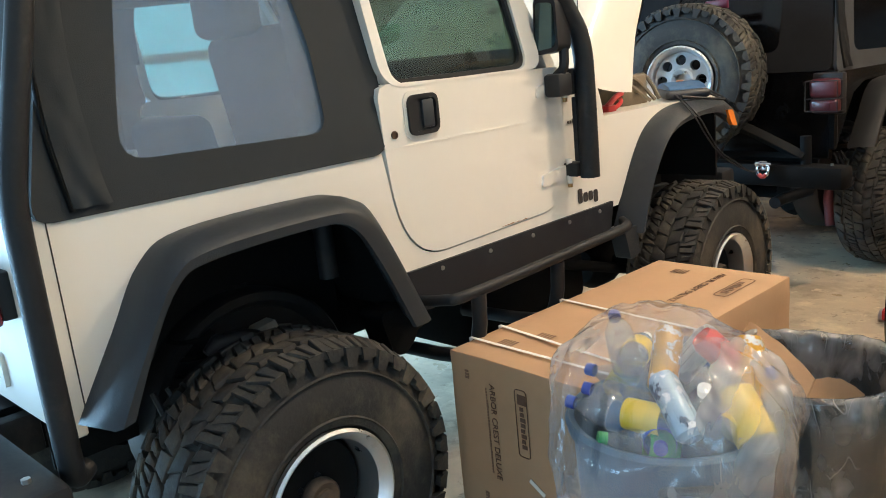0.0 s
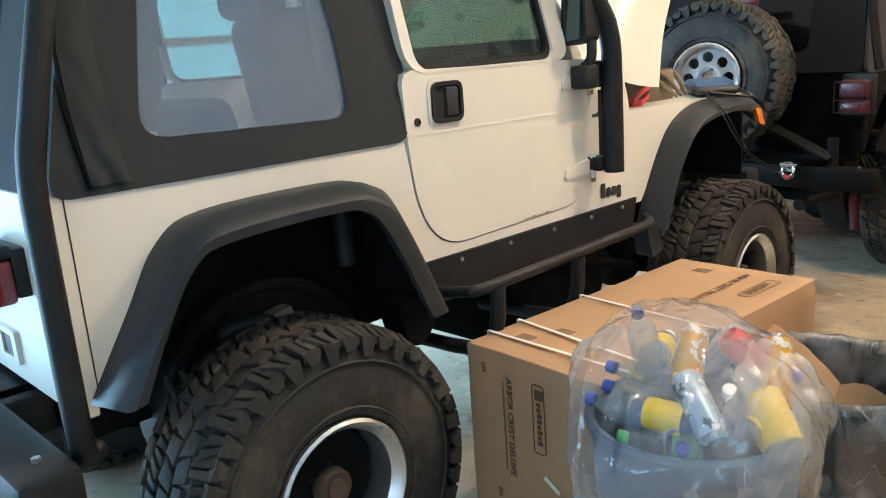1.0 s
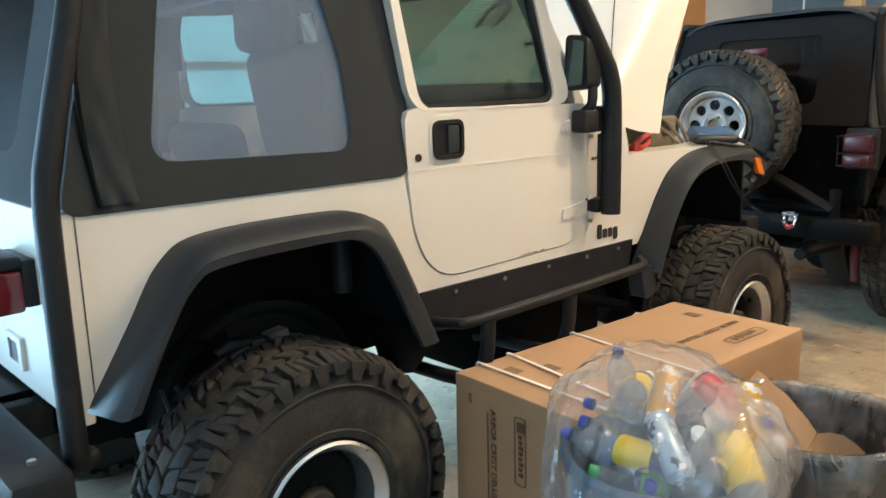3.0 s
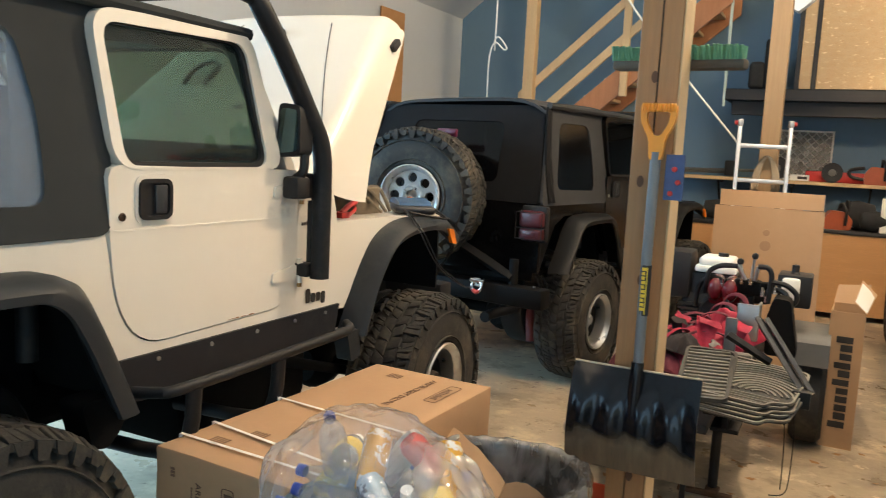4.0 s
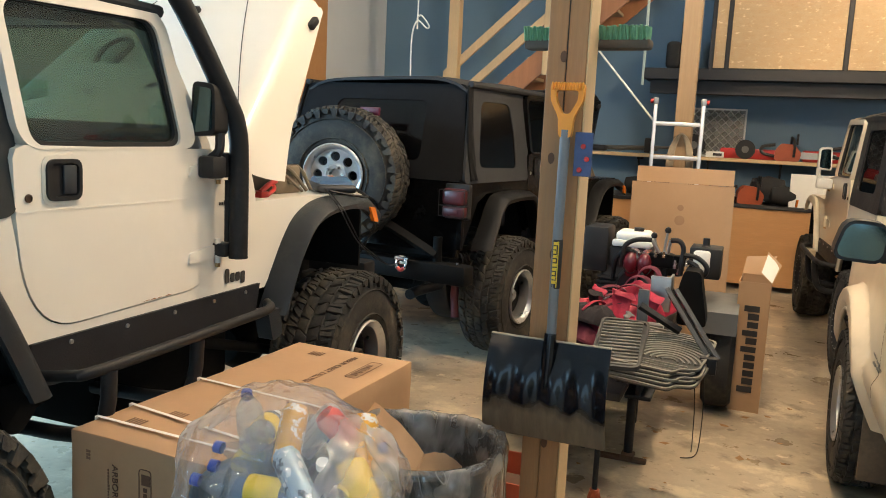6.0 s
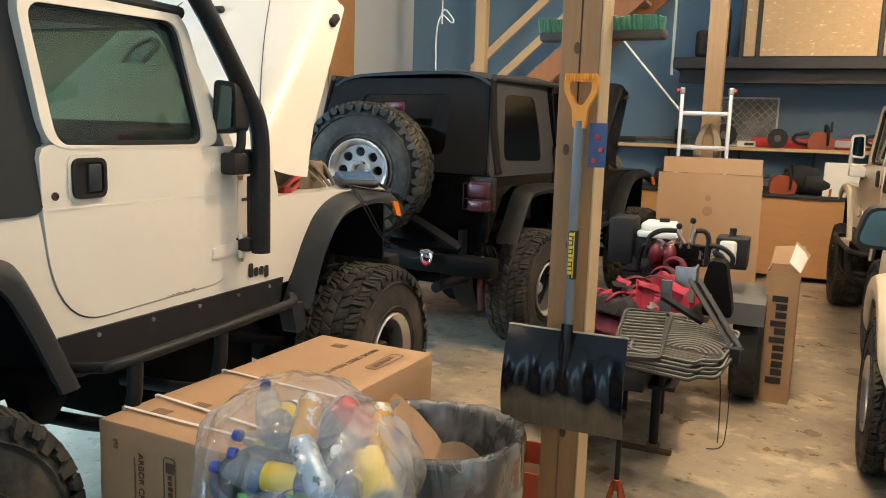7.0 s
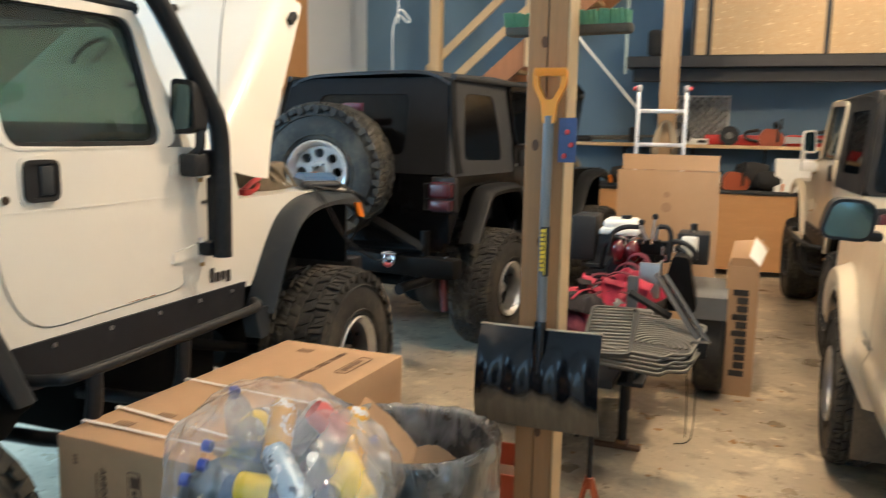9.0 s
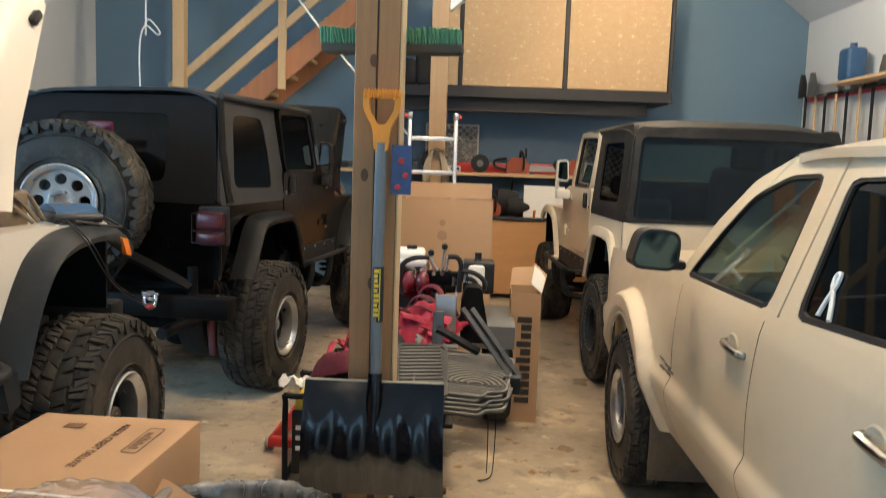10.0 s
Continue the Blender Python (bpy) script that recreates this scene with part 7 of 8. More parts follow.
for a, b in (((-0.104, 0.28, 1.025), (-0.06, 0.29, 0.955)), ((-0.002, 0.28, 1.032), (-0.012, 0.29, 0.955))):
    part("hose_end", rod(B(), a, b, 0.01, 8), STEEL, ls)
# upright black housing in front of the tank
bm = B()
prism(bm, round_poly([(0.08, 0.6), (0.235, 0.6), (0.225, 0.68), (0.2, 0.8), (0.185, 0.895), (0.1, 0.9), (0.075, 0.8)], 0.025), "y", 0.1, 0.26)
part("pump_housing", bm, SATIN_BLACK, ls, "black pump housing")
bm = B()
box(bm, 0.085, 0.265, 0.56, 0.78, 0.79, 0.97, 0.008)
tk = part("oil_tank", bm, DARK_PLASTIC, ls, "black hydraulic oil tank")
bm = B()
lathe(bm, [(0.0, 0.0), (0.03, 0.0), (0.02, 0.01), (0.02, 0.05), (0.0, 0.055)], 16, Matrix.Translation((0.17, 0.66, 0.97)))
part("breather", bm, DARK_PLASTIC, tk)
bm = B()
lathe(bm, [(0.0, 0.0), (0.045, 0.0), (0.047, 0.006), (0.047, 0.12), (0.04, 0.13), (0.0, 0.13)], 20, Matrix.Translation((0.16, 0.5, 0.83)))
part("oil_filter", bm, WHITE_PLASTIC, tk, "white oil filter")


def cloth(name, m, sx, sy, h, material, label, seed, cat):
    c = thing(name, m, label, cat, "bags on the splitter")
    bm = B()

    def f(u, v):
        a, b = (u - 0.5) * 2, (v - 0.5) * 2
        r = max(1 - (abs(a) ** 2.6 + abs(b) ** 2.6), 0) ** 0.45
        p = Vector((u * 3 + seed, v * 3, seed))
        d = noise.noise(p) * 0.6 - abs(noise.noise(p * 1.6)) * 0.6 + abs(noise.noise(p * 3)) * 0.15 + 0.15
        return (a * sx * (1 + 0.15 * d), b * sy * (1 + 0.15 * d), h * r * (0.75 + 0.6 * d))
    sheet(bm, f, 40, 40, (0, 0, -0.012))
    part("cloth", bm, material, c)
    bm = B()
    for k in range(3):
        tube(bm, [(-sx * 0.8, -sy * 0.6 + k * 0.1, h * 0.4), (-sx * 0.3, -sy * 0.5 + k * 0.12, h * (0.95 + 0.12 * k)), (sx * 0.3, -sy * 0.3 + 0.1 * k, h * (1.0 + 0.05 * k)), (sx * 0.8, sy * 0.1, h * 0.35)], 0.014, 6, 6, flat=0.35)
    part("webbing", bm, MAROON_CLOTH if material is RED_CLOTH else RED_CLOTH, c)
    return c


rb1 = cloth("red_bag", (1.22, 3.05, 0.55, 0, 14, 20), 0.26, 0.3, 0.2, RED_CLOTH, "crumpled bright red nylon bag on the splitter", 1.3, "bag")
STRAP_GREY = mat("grey_panel", (0.16, 0.15, 0.15), 0.7, vary=0.2, scale=20)
MESH_BLACK = mat("mesh_panel", (0.02, 0.014, 0.016), 0.85, vary=0.4, scale=60, bump=0.4, bump_scale=300)
for k, (x, y, a, w, h, c) in enumerate(((-0.02, -0.2, 20, 0.09, 0.16, RED_CLOTH), (0.1, -0.14, -30, 0.08, 0.19, RED_CLOTH), (-0.13, -0.16, 60, 0.07, 0.12, MESH_BLACK), (0.17, -0.02, 10, 0.06, 0.17, RED_CLOTH), (0.03, -0.27, 80, 0.1, 0.08, STRAP_GREY), (-0.18, -0.05, -60, 0.1, 0.13, RED_CLOTH), (0.2, -0.2, 110, 0.08, 0.1, MESH_BLACK), (0.08, -0.3, 5, 0.07, 0.11, RED_CLOTH))):
    bm = B()
    mm = Matrix.Translation((x, y, 0.1)) @ pose(0, 0, 0, 0, 0, a)

    def fold(u, v, w=w, h=h, k=k):
        p = Vector((u * 2 + k, v * 3, k * 1.7))
        return mm @ Vector(((u - 0.5) * w * (1 + 0.3 * v) + 0.02 * noise.noise(p * 0.6), 0.06 * math.sin(v * 2.6) + 0.025 * noise.noise(p * 0.8) - 0.05 * v * (u - 0.5), h * math.sin(v * 2.1) + 0.012 * noise.noise(p * 0.9)))
    sheet(bm, fold, 12, 14, (0.0, 0.006, 0.003))
    part("bag_flap", bm, c, rb1)
cloth("mesh_bag", (1.13, 2.88, 0.63, -14, 18, 35), 0.13, 0.16, 0.12, MESH_BLACK, "dark mesh bag slumped over the red bag", 5.2, "bag")
cloth("red_bag", (1.35, 3.2, 0.66, 12, -10, -30), 0.17, 0.18, 0.17, RED_CLOTH, "crumpled red life vest on the splitter", 4.0, "bag")
cloth("red_bag", (1.05, 2.85, 0.5, -18, 22, 50), 0.18, 0.22, 0.16, MAROON_CLOTH, "dark maroon bag slumped beside the splitter", 7.0, "bag")
cloth("red_bag", (0.98, 3.2, 0.4, -10, 25, 10), 0.16, 0.2, 0.16, MAROON_CLOTH, "dark red bag hanging off the splitter", 9.0, "bag")
rack = thing("bench_board", (1.22, 2.75, 0.46), "dark board with loose clutter under the red bags", "board")
bm = B()
box(bm, -0.25, 0.18, -0.45, 0.7, -0.02, 0.02, 0.006)
for x, y in ((-0.2, -0.3), (-0.2, 0.6), (0.12, 0.6)):
    box(bm, x - 0.02, x + 0.02, y - 0.02, y + 0.02, -0.46, -0.02)
part("board", bm, BLACK_BEAM, rack)
bm = B()
rnd = random.Random(12)
for k in range(9):
    x, y = rnd.uniform(-0.2, 0.15), rnd.uniform(-0.42, -0.1)
    tube(bm, [(x, y, 0.025), (x + 0.06, y - 0.03, 0.1), (x + 0.12, y, 0.08), (x + 0.16, y + 0.05, 0.03)], 0.0025, 5, 6)
part("wire", bm, GREY_METAL, rack)

# floor mats stacked at the splitter's near end
MAT_RIB = mat("mat_rib", (0.2, 0.185, 0.155), 0.6, vary=0.2, scale=30, spec=0.3)
for k in range(5):
    d = 4 - k
    fm = thing("floor_mat", pose(1.545 - 0.012 * (k % 2), 2.37 - 0.014 * d, 0.675 - d * 0.012, 12 - 0.6 * k, 3, -7 + 3.0 * (k % 3)) @ Matrix.Diagonal((0.93, 0.93, 1, 1)), "ribbed grey rubber car floor mat on a stack", "floor mat", "stacked floor mats")
    out = round_poly([(-0.2, -0.22), (0.1, -0.22), (0.12, -0.17), (0.2, -0.15), (0.23, 0.22), (-0.19, 0.25), (-0.22, 0.0)], 0.045, 4)
    bm = B()
    prism(bm, out, "z", 0, 0.006)
    body = part("mat_body", bm, MAT_RUBBER, fm)
    bm = B()
    inn = [((p[0]) * 0.955, (p[1] - 0.01) * 0.955 + 0.01) for p in out]
    ring(bm, out, inn, "z", 0.003, 0.014)
    part("mat_rim", bm, MAT_RIB, fm)
    if k > 2:
        bm = B()
        for r in range(13):
            rad = 0.04 + r * 0.025
            pts = []
            for i in range(25):
                a = math.radians(12 + 160 * i / 24)
                x, y = 0.06 + rad * math.cos(a), -0.11 + rad * 0.95 * math.sin(a)
                if -0.185 < x < 0.2 and -0.1 < y < 0.215:
                    pts.append((x, y, 0.009))
            if len(pts) > 3:
                tube(bm, pts, 0.0072, 5, flat=0.7)
        for r in range(4):
            tube(bm, [(-0.18, -0.195 + r * 0.022, 0.009), (0.085 + 0.02 * r, -0.195 + r * 0.022, 0.009)], 0.005, 5, flat=0.7)
        tagged(part("rib", bm, MAT_RIB, fm), "raised pale ribs", kind="stuff")
fm = thing("floor_mat", pose(1.37, 2.36, 0.69, 14, -2, 4), "ribbed rubber car floor mat leaning on the stack", "floor mat", "stacked floor mats")
bm = B()
ou = round_poly([(-0.11, -0.24), (0.1, -0.24), (0.12, 0.2), (-0.1, 0.22)], 0.04, 4)
prism(bm, ou, "z", 0, 0.006)
ring(bm, ou, [(p[0] * 0.9, p[1] * 0.94) for p in ou], "z", 0.004, 0.018)
part("mat_body", bm, mat("dark_mat", (0.06, 0.056, 0.05), 0.7), fm)
bm = B()
for k in range(14):
    box(bm, -0.088, 0.09, -0.21 + k * 0.03, -0.198 + k * 0.03, 0.005, 0.016, 0.003, 1)
tagged(part("rib", bm, MAT_RIB, fm), "raised pale ribs", kind="stuff")

# thin wires on the slab
for k, pts in enumerate(([(1.66, 2.9, 0.52), (1.68, 2.95, 0.3), (1.685, 2.98, 0.1), (1.684, 2.99, 0.015)], [(1.7, 2.95, 0.55), (1.72, 3.0, 0.3), (1.718, 3.02, 0.06), (1.7, 2.96, 0.006), (1.64, 2.91, 0.006)])):
    w = thing("loose_wire", (0, 0, 0), "thin black wire hanging down to the slab", "wire", "loose wires")
    part("strand", tube(B(), pts, 0.0028, 5, 6), DARK_PLASTIC, w)

# ---- tall narrow carton ----
tc = thing("tall_carton", pose(1.92, 4.03, 0, 0, 0, -2) @ Matrix.Diagonal((1.1, 1.35, 1, 1)), "tall narrow brown carton with open flaps", "box")
bm = B()
for a in ((-0.081, -0.077, -0.13, 0.13), (0.077, 0.081, -0.13, 0.13), (-0.077, 0.077, -0.13, -0.126), (-0.077, 0.077, 0.126, 0.13)):
    box(bm, *a, 0.0, 0.785)
box(bm, -0.077, 0.077, -0.126, 0.126, 0.0, 0.01)
tb = part("carton_wall", bm, CARDBOARD, tc)


def quad(a, b, c, d):
    """Flat-ish patch between four corners."""
    a, b, c, d = (Vector(p) for p in (a, b, c, d))
    return lambda u, v: a.lerp(b, u).lerp(d.lerp(c, u), v) + Vector((0, 0, 0.006 * math.sin(u * 3.1) * math.sin(v * 3.1)))


bm = B()
sheet(bm, quad((0.02, -0.11, 0.845), (0.083, -0.128, 0.785), (0.12, 0.03, 0.87), (0.045, 0.0, 0.95)), 6, 6, (0, 0.003, 0.003))
fl = part("flap", bm, CARDBOARD, tc)
bm = B()
sheet(bm, quad((0.026, -0.11, 0.846), (0.082, -0.127, 0.792), (0.112, 0.015, 0.868), (0.047, -0.012, 0.938)), 4, 4, (-0.001, -0.002, 0.0))
part("flap_label", bm, PAPER, fl, "white label stuck on the flap")
bm = B()
sheet(bm, quad((-0.081, 0.128, 0.785), (0.081, 0.128, 0.785), (0.09, 0.19, 0.9), (-0.07, 0.19, 0.88)), 6, 6, (0, 0.004, 0))
part("flap", bm, CARDBOARD, tc)
rnd = random.Random(9)
for k in range(11):
    h = 0.078 if k in (0, 5, 7, 10) else 0.056
    bm = box(B(), 0.036 - h, 0.036, -0.1322, -0.1302, 0.12 + k * 0.049, 0.12 + k * 0.049 + rnd.choice((0.034, 0.036, 0.038)))
    part("print_bar", bm, INK, tb)

# ---- flattened carton, ladder and inner post ----
fc = thing("cardboard_sheet", (1.39, 4.72, 0, -3, 0, 2), "large flattened brown carton standing upright", "cardboard")
bm = B()
sheet(bm, lambda u, v: (-0.36 + 0.7 * u + 0.01 * (1 - v), 0.006 * math.sin(u * 5 + v * 3), 1.29 * v), 20, 20, (0, 0.008, 0))
part("panel", bm, CARDBOARD, fc)
bm = B()
sheet(bm, lambda u, v: (-0.33 + 0.66 * u, 0.012 * v, 1.292 + 0.11 * v), 12, 4, (0, 0.006, 0))
part("flap", bm, CARDBOARD, fc)
bm = B()
for z, r in ((1.12, 0.022), (1.03, 0.035)):
    lathe(bm, [(0.0, -0.008), (r, -0.007), (r + 0.001, -0.004)], 24, Matrix.Translation((-0.01, 0.0, z)), axis="y")
part("print_mark", bm, mat("faint_print", (0.34, 0.2, 0.11), 0.85), fc)

ld = thing("ladder", (1.272, 5.17, 0, 0, 0, 9), "aluminium folding ladder with red end caps", "ladder")
for s in (-1, 1):
    bm = B()
    box(bm, s * 0.172 - 0.013, s * 0.172 + 0.013, -0.03, 0.03, 0.0, 1.86, 0.004)
    rl = part("rail", bm, ALUMINIUM, ld)
    bm = B()
    box(bm, s * 0.172 - 0.018, s * 0.172 + 0.018, -0.035, 0.035, 1.85, 1.9, 0.006)
    part("hinge_plate", bm, STEEL, rl)
    bm = B()
    lathe(bm, [(0.0, 0.0), (0.016, 0.0), (0.018, 0.02), (0.0, 0.024)], 14, Matrix.Translation((s * 0.172, -0.0, 1.875)) @ pose(0, 0, 0, 0, 0, 0 if s > 0 else 180) @ Matrix.Translation((0.018, 0, 0)), axis="x")
    part("end_cap", bm, RED_PLASTIC, rl, "red plastic knob")
for z in (1.71, 1.46, 1.2, 0.94, 0.68, 0.42, 0.16):
    bm = B()
    box(bm, -0.16, 0.16, -0.026, 0.026, z - 0.015, z + 0.015, 0.005)
    part("rung", bm, ALUMINIUM, ld)

p2 = thing("timber_post", (1.235, 5.29, 0), "square brown timber post behind the ladder", "post")
bm = B()
box(bm, 0, 0.13, 0, 0.13, 0, 4.6, 0.004, 1)
part("post_timber", bm, mat("post_brown", (0.36, 0.235, 0.125), 0.7, vary=0.3, scale=3.0, stretch=(9, 9, 0.7), bump=0.2, bump_scale=30), p2)
rc = thing("rope_coil", (1.3, 5.275, 1.48), "coil of tan rope hung on the inner post", "rope")
bm = B()
for k in range(7):
    w = 0.05 + 0.006 * k
    tube(bm, [(-w, -0.012 - 0.004 * k, -0.13), (-w * 0.9, -0.015, 0.05), (0, -0.02, 0.16), (w * 0.9, -0.015, 0.05), (w, -0.012 - 0.004 * k, -0.13), (0, -0.02, -0.2 - 0.004 * k)], 0.009, 6, 5, True)
part("coil", bm, ROPE_TAN, rc)

# ropes
rp = thing("rope", (0, 0, 0), "white rope stretched down to the ladder", "rope", "white ropes")
part("strand", tube(B(), [(-0.6, 5.6, 3.9), (0.2, 5.45, 2.74), (1.1, 5.16, 1.72)], 0.008, 6, 8), ROPE_WHITE, rp)
rp = thing("rope", (0, 0, 0), "white rope hanging from above with a slip knot", "rope", "white ropes")
bm = B()
tube(bm, [(-0.86, 5.11, 4.4), (-0.855, 5.11, 2.55), (-0.86, 5.11, 2.48)], 0.006, 6, 6)
tube(bm, [(-0.86, 5.11, 2.48), (-0.82, 5.1, 2.5), (-0.75, 5.1, 2.42), (-0.77, 5.1, 2.4), (-0.85, 5.11, 2.46), (-0.89, 5.11, 2.4), (-0.905, 5.11, 2.25), (-0.9, 5.11, 1.95), (-0.9, 5.11, 1.6)], 0.006, 6, 6)
part("strand", bm, ROPE_WHITE, rp)

# ---- stairs against the back wall ----
st = thing("staircase", (0, 8.3, 0), "open timber staircase with pine rails and an orange stringer", "stairs")
st["kind"] = "structure"
SL = 0.86
for y in (0.0, 0.8):
    bm = B()
    prism(bm, [(-2.95, 0.3), (0.55, 0.3 + 3.5 * SL), (0.55, 0.62 + 3.5 * SL), (-2.95, 0.62)], "y", y, y + 0.045)
    part("stringer", bm, STRINGER, st, "orange-brown stringer board")
for k in range(14):
    x = -2.8 + k * 0.235
    z = 0.52 + (x + 2.95) * SL
    bm = B()
    box(bm, x - 0.13, x + 0.13, 0.046, 0.8, z - 0.02, z + 0.02, 0.004, 1)
    part("tread", bm, PINE, st)
bm = B()
box(bm, -1.77, -1.64, -0.13, -0.002, 0.0, 4.0, 0.004, 1)
part("newel", bm, PINE, st)
bm = B()
box(bm, -0.61, -0.525, -0.06, -0.004, 2.28, 4.2, 0.004, 1)
part("baluster", bm, PINE, st)
for x0, z0, x1 in ((-1.85, 2.18, 0.3), (-1.5, 2.07, 0.5)):
    bm = B()
    k = 0.89
    prism(bm, [(x0, z0), (x1, z0 + (x1 - x0) * k), (x1, z0 + 0.12 + (x1 - x0) * k), (x0, z0 + 0.12)], "y", 0.0 - 0.045, -0.003)
    part("rail", bm, PINE, st)

# ---- strand-board loft railing over the bench ----
lo = thing("loft_railing", (0, 8.34, 0), "strand-board loft railing with black uprights over the workbench", "storage box")
for x0, x1 in ((1.29, 1.405), (1.455, 2.575), (2.63, 3.74)):
    bm = B()
    box(bm, x0, x1, 0.0, 0.015, 2.4, 3.6)
    part("panel", bm, OSB, lo, "tan strand board panel")
for x in (1.265, 1.43, 2.602, 3.768):
    bm = B()
    box(bm, x - 0.022, x + 0.022, -0.012, 0.03, 2.36, 4.5, 0.003, 1)
    part("upright", bm, BLACK_BEAM, lo)
bm = B()
box(bm, 0.56, 3.8, -0.014, 0.9, 2.27, 2.392, 0.004, 1)
part("sill", bm, BLACK_BEAM, lo)
bm = B()
box(bm, 0.62, 3.56, 0.12, 0.24, 2.12, 2.268, 0.004, 1)
part("beam", bm, BLACK_BEAM, lo)
# unseen black block behind the railing panels
bm = B()
box(bm, 1.26, 3.79, 0.05, 0.9, 2.4, 3.3)
part("backing_block", bm, BLACK_BEAM, lo)
bm = B()
box(bm, 0.535, 0.56, -0.02, 0.02, 2.2, 4.2)
part("edge_strip", bm, mat("pale_strip", (0.5, 0.6, 0.55), 0.6), lo)
for x, z, w, h in ((1.02, 2.395, 0.2, 0.55), (0.85, 2.395, 0.16, 0.3)):
    bg = thing("duffel_bag", (x, 8.5, z), "black duffel bag on the hung shelf", "bag", "shelf bags")
    bm = B()
    box(bm, -w / 2, w / 2, -0.1, 0.15, 0.0, h, 0.05, 3)
    part("bag_body", bm, SEAT, bg)

# ---- workbench shelf along the back wall ----
ws = thing("wall_shelf", (0, 8.85, 1.4), "long pine shelf board on brackets along the blue wall", "shelf")
bm = B()
box(bm, -0.6, 4.6, 0.0, 0.39, -0.02, 0.02, 0.004, 1)
part("board", bm, PINE, ws)
for x in (-0.3, 0.5, 1.3, 2.1, 2.9, 3.7, 4.4):
    bm = B()
    box(bm, x - 0.015, x + 0.015, 0.02, 0.39, -0.05, -0.022)
    tube(bm, [(x, 0.05, -0.05), (x, 0.37, -0.4)], 0.012, 6)
    part("bracket", bm, BLACK_METAL, ws)


def red_case(x, w, h):
    c = thing("tool_case", (x, 8.98, 1.421), "long red plastic tool case on the shelf", "case", "cases on the shelf")
    bm = B()
    box(bm, 0, w, 0.0, 0.2, 0.0, h, 0.02)
    part("case_body", bm, RED_PLASTIC, c)
    bm = B()
    box(bm, w / 2 - 0.05, w / 2 + 0.05, -0.02, 0.0, h * 0.4, h * 0.6, 0.005)
    part("latch", bm, DARK_PLASTIC, c)


def chainsaw(x, y=8.92, z=1.421, rz=0):
    c = thing("chainsaw", (x, y, z, 0, 0, rz), "orange-red chainsaw with black handle", "chainsaw", "chainsaws")
    bm = B()
    prism(bm, round_poly([(0, 0.0), (0.26, 0.0), (0.28, 0.1), (0.2, 0.19), (0.06, 0.2), (0.0, 0.12)], 0.03), "y", 0.0, 0.16)
    part("motor_body", bm, ORANGE_PAINT, c)
    part("front_handle", tube(B(), [(0.2, -0.03, 0.05), (0.2, -0.04, 0.2), (0.17, 0.06, 0.27), (0.17, 0.2, 0.2), (0.17, 0.19, 0.05)], 0.014, 8, 4), DARK_PLASTIC, c)
    part("rear_handle", tube(B(), [(0.0, 0.08, 0.05), (-0.13, 0.08, 0.08), (-0.14, 0.08, 0.15), (0.0, 0.08, 0.18)], 0.018, 8, 4), DARK_PLASTIC, c)
    part("guard", box(B(), 0.22, 0.24, 0.0, 0.16, 0.19, 0.31, 0.006), DARK_PLASTIC, c)
    bm = B()
    prism(bm, round_poly([(0.27, 0.03), (0.65, 0.04), (0.65, 0.1), (0.27, 0.11)], 0.025), "y", 0.09, 0.1)
    part("guide_bar", bm, STEEL, c)


red_case(1.42, 0.62, 0.12)
red_case(2.32, 0.45, 0.13)
red_case(3.1, 0.5, 0.12)
chainsaw(2.02, 8.86)
chainsaw(2.75, 8.86)
for x, r in ((1.7, 0.11), (1.12, 0.13)):
    sp = thing("reel", (x, 8.95, 1.421), "black round cord reel on the shelf", "reel", "reels on the shelf")
    bm = B()
    lathe(bm, [(0.0, -0.06), (r, -0.06), (r, -0.045), (r * 0.6, -0.04), (r * 0.6, 0.04), (r, 0.045), (r, 0.06), (0.0, 0.06)], 26, Matrix.Translation((0, 0, r)), axis="y")
    part("drum", bm, DARK_PLASTIC, sp)
    bm = B()
    lathe(bm, [(0.0, -0.068), (r * 0.35, -0.066), (r * 0.36, -0.06)], 20, Matrix.Translation((0, 0, r)), axis="y")
    part("hub", bm, GREY_METAL, sp)
rd = thing("radio", (1.27, 8.87, 1.421), "small white radio on the shelf", "radio")
bm = B()
box(bm, 0, 0.2, 0, 0.1, 0, 0.07, 0.008)
rb_ = part("case_body", bm, WHITE_PLASTIC, rd)
bm = B()
box(bm, 0.08, 0.18, -0.003, 0.0, 0.02, 0.05)
part("display", bm, INK, rb_)
tr = thing("string_trimmer", (0, 8.95, 1.45), "black string trimmer lying along the shelf", "trimmer")
bm = B()
rod(bm, (-0.5, 0, 0.02), (0.95, 0.0, 0.06), 0.016)
rod(bm, (-0.45, 0.1, 0.0), (0.7, 0.1, 0.02), 0.012)
part("shaft", bm, GREY_METAL, tr)
bm = B()
box(bm, 0.55, 0.66, -0.05, 0.06, -0.02, 0.16, 0.02)
part("motor", bm, DARK_PLASTIC, tr)
part("grip", box(B(), -0.2, 0.1, -0.06, 0.06, -0.02, 0.05, 0.02), DARK_PLASTIC, tr)
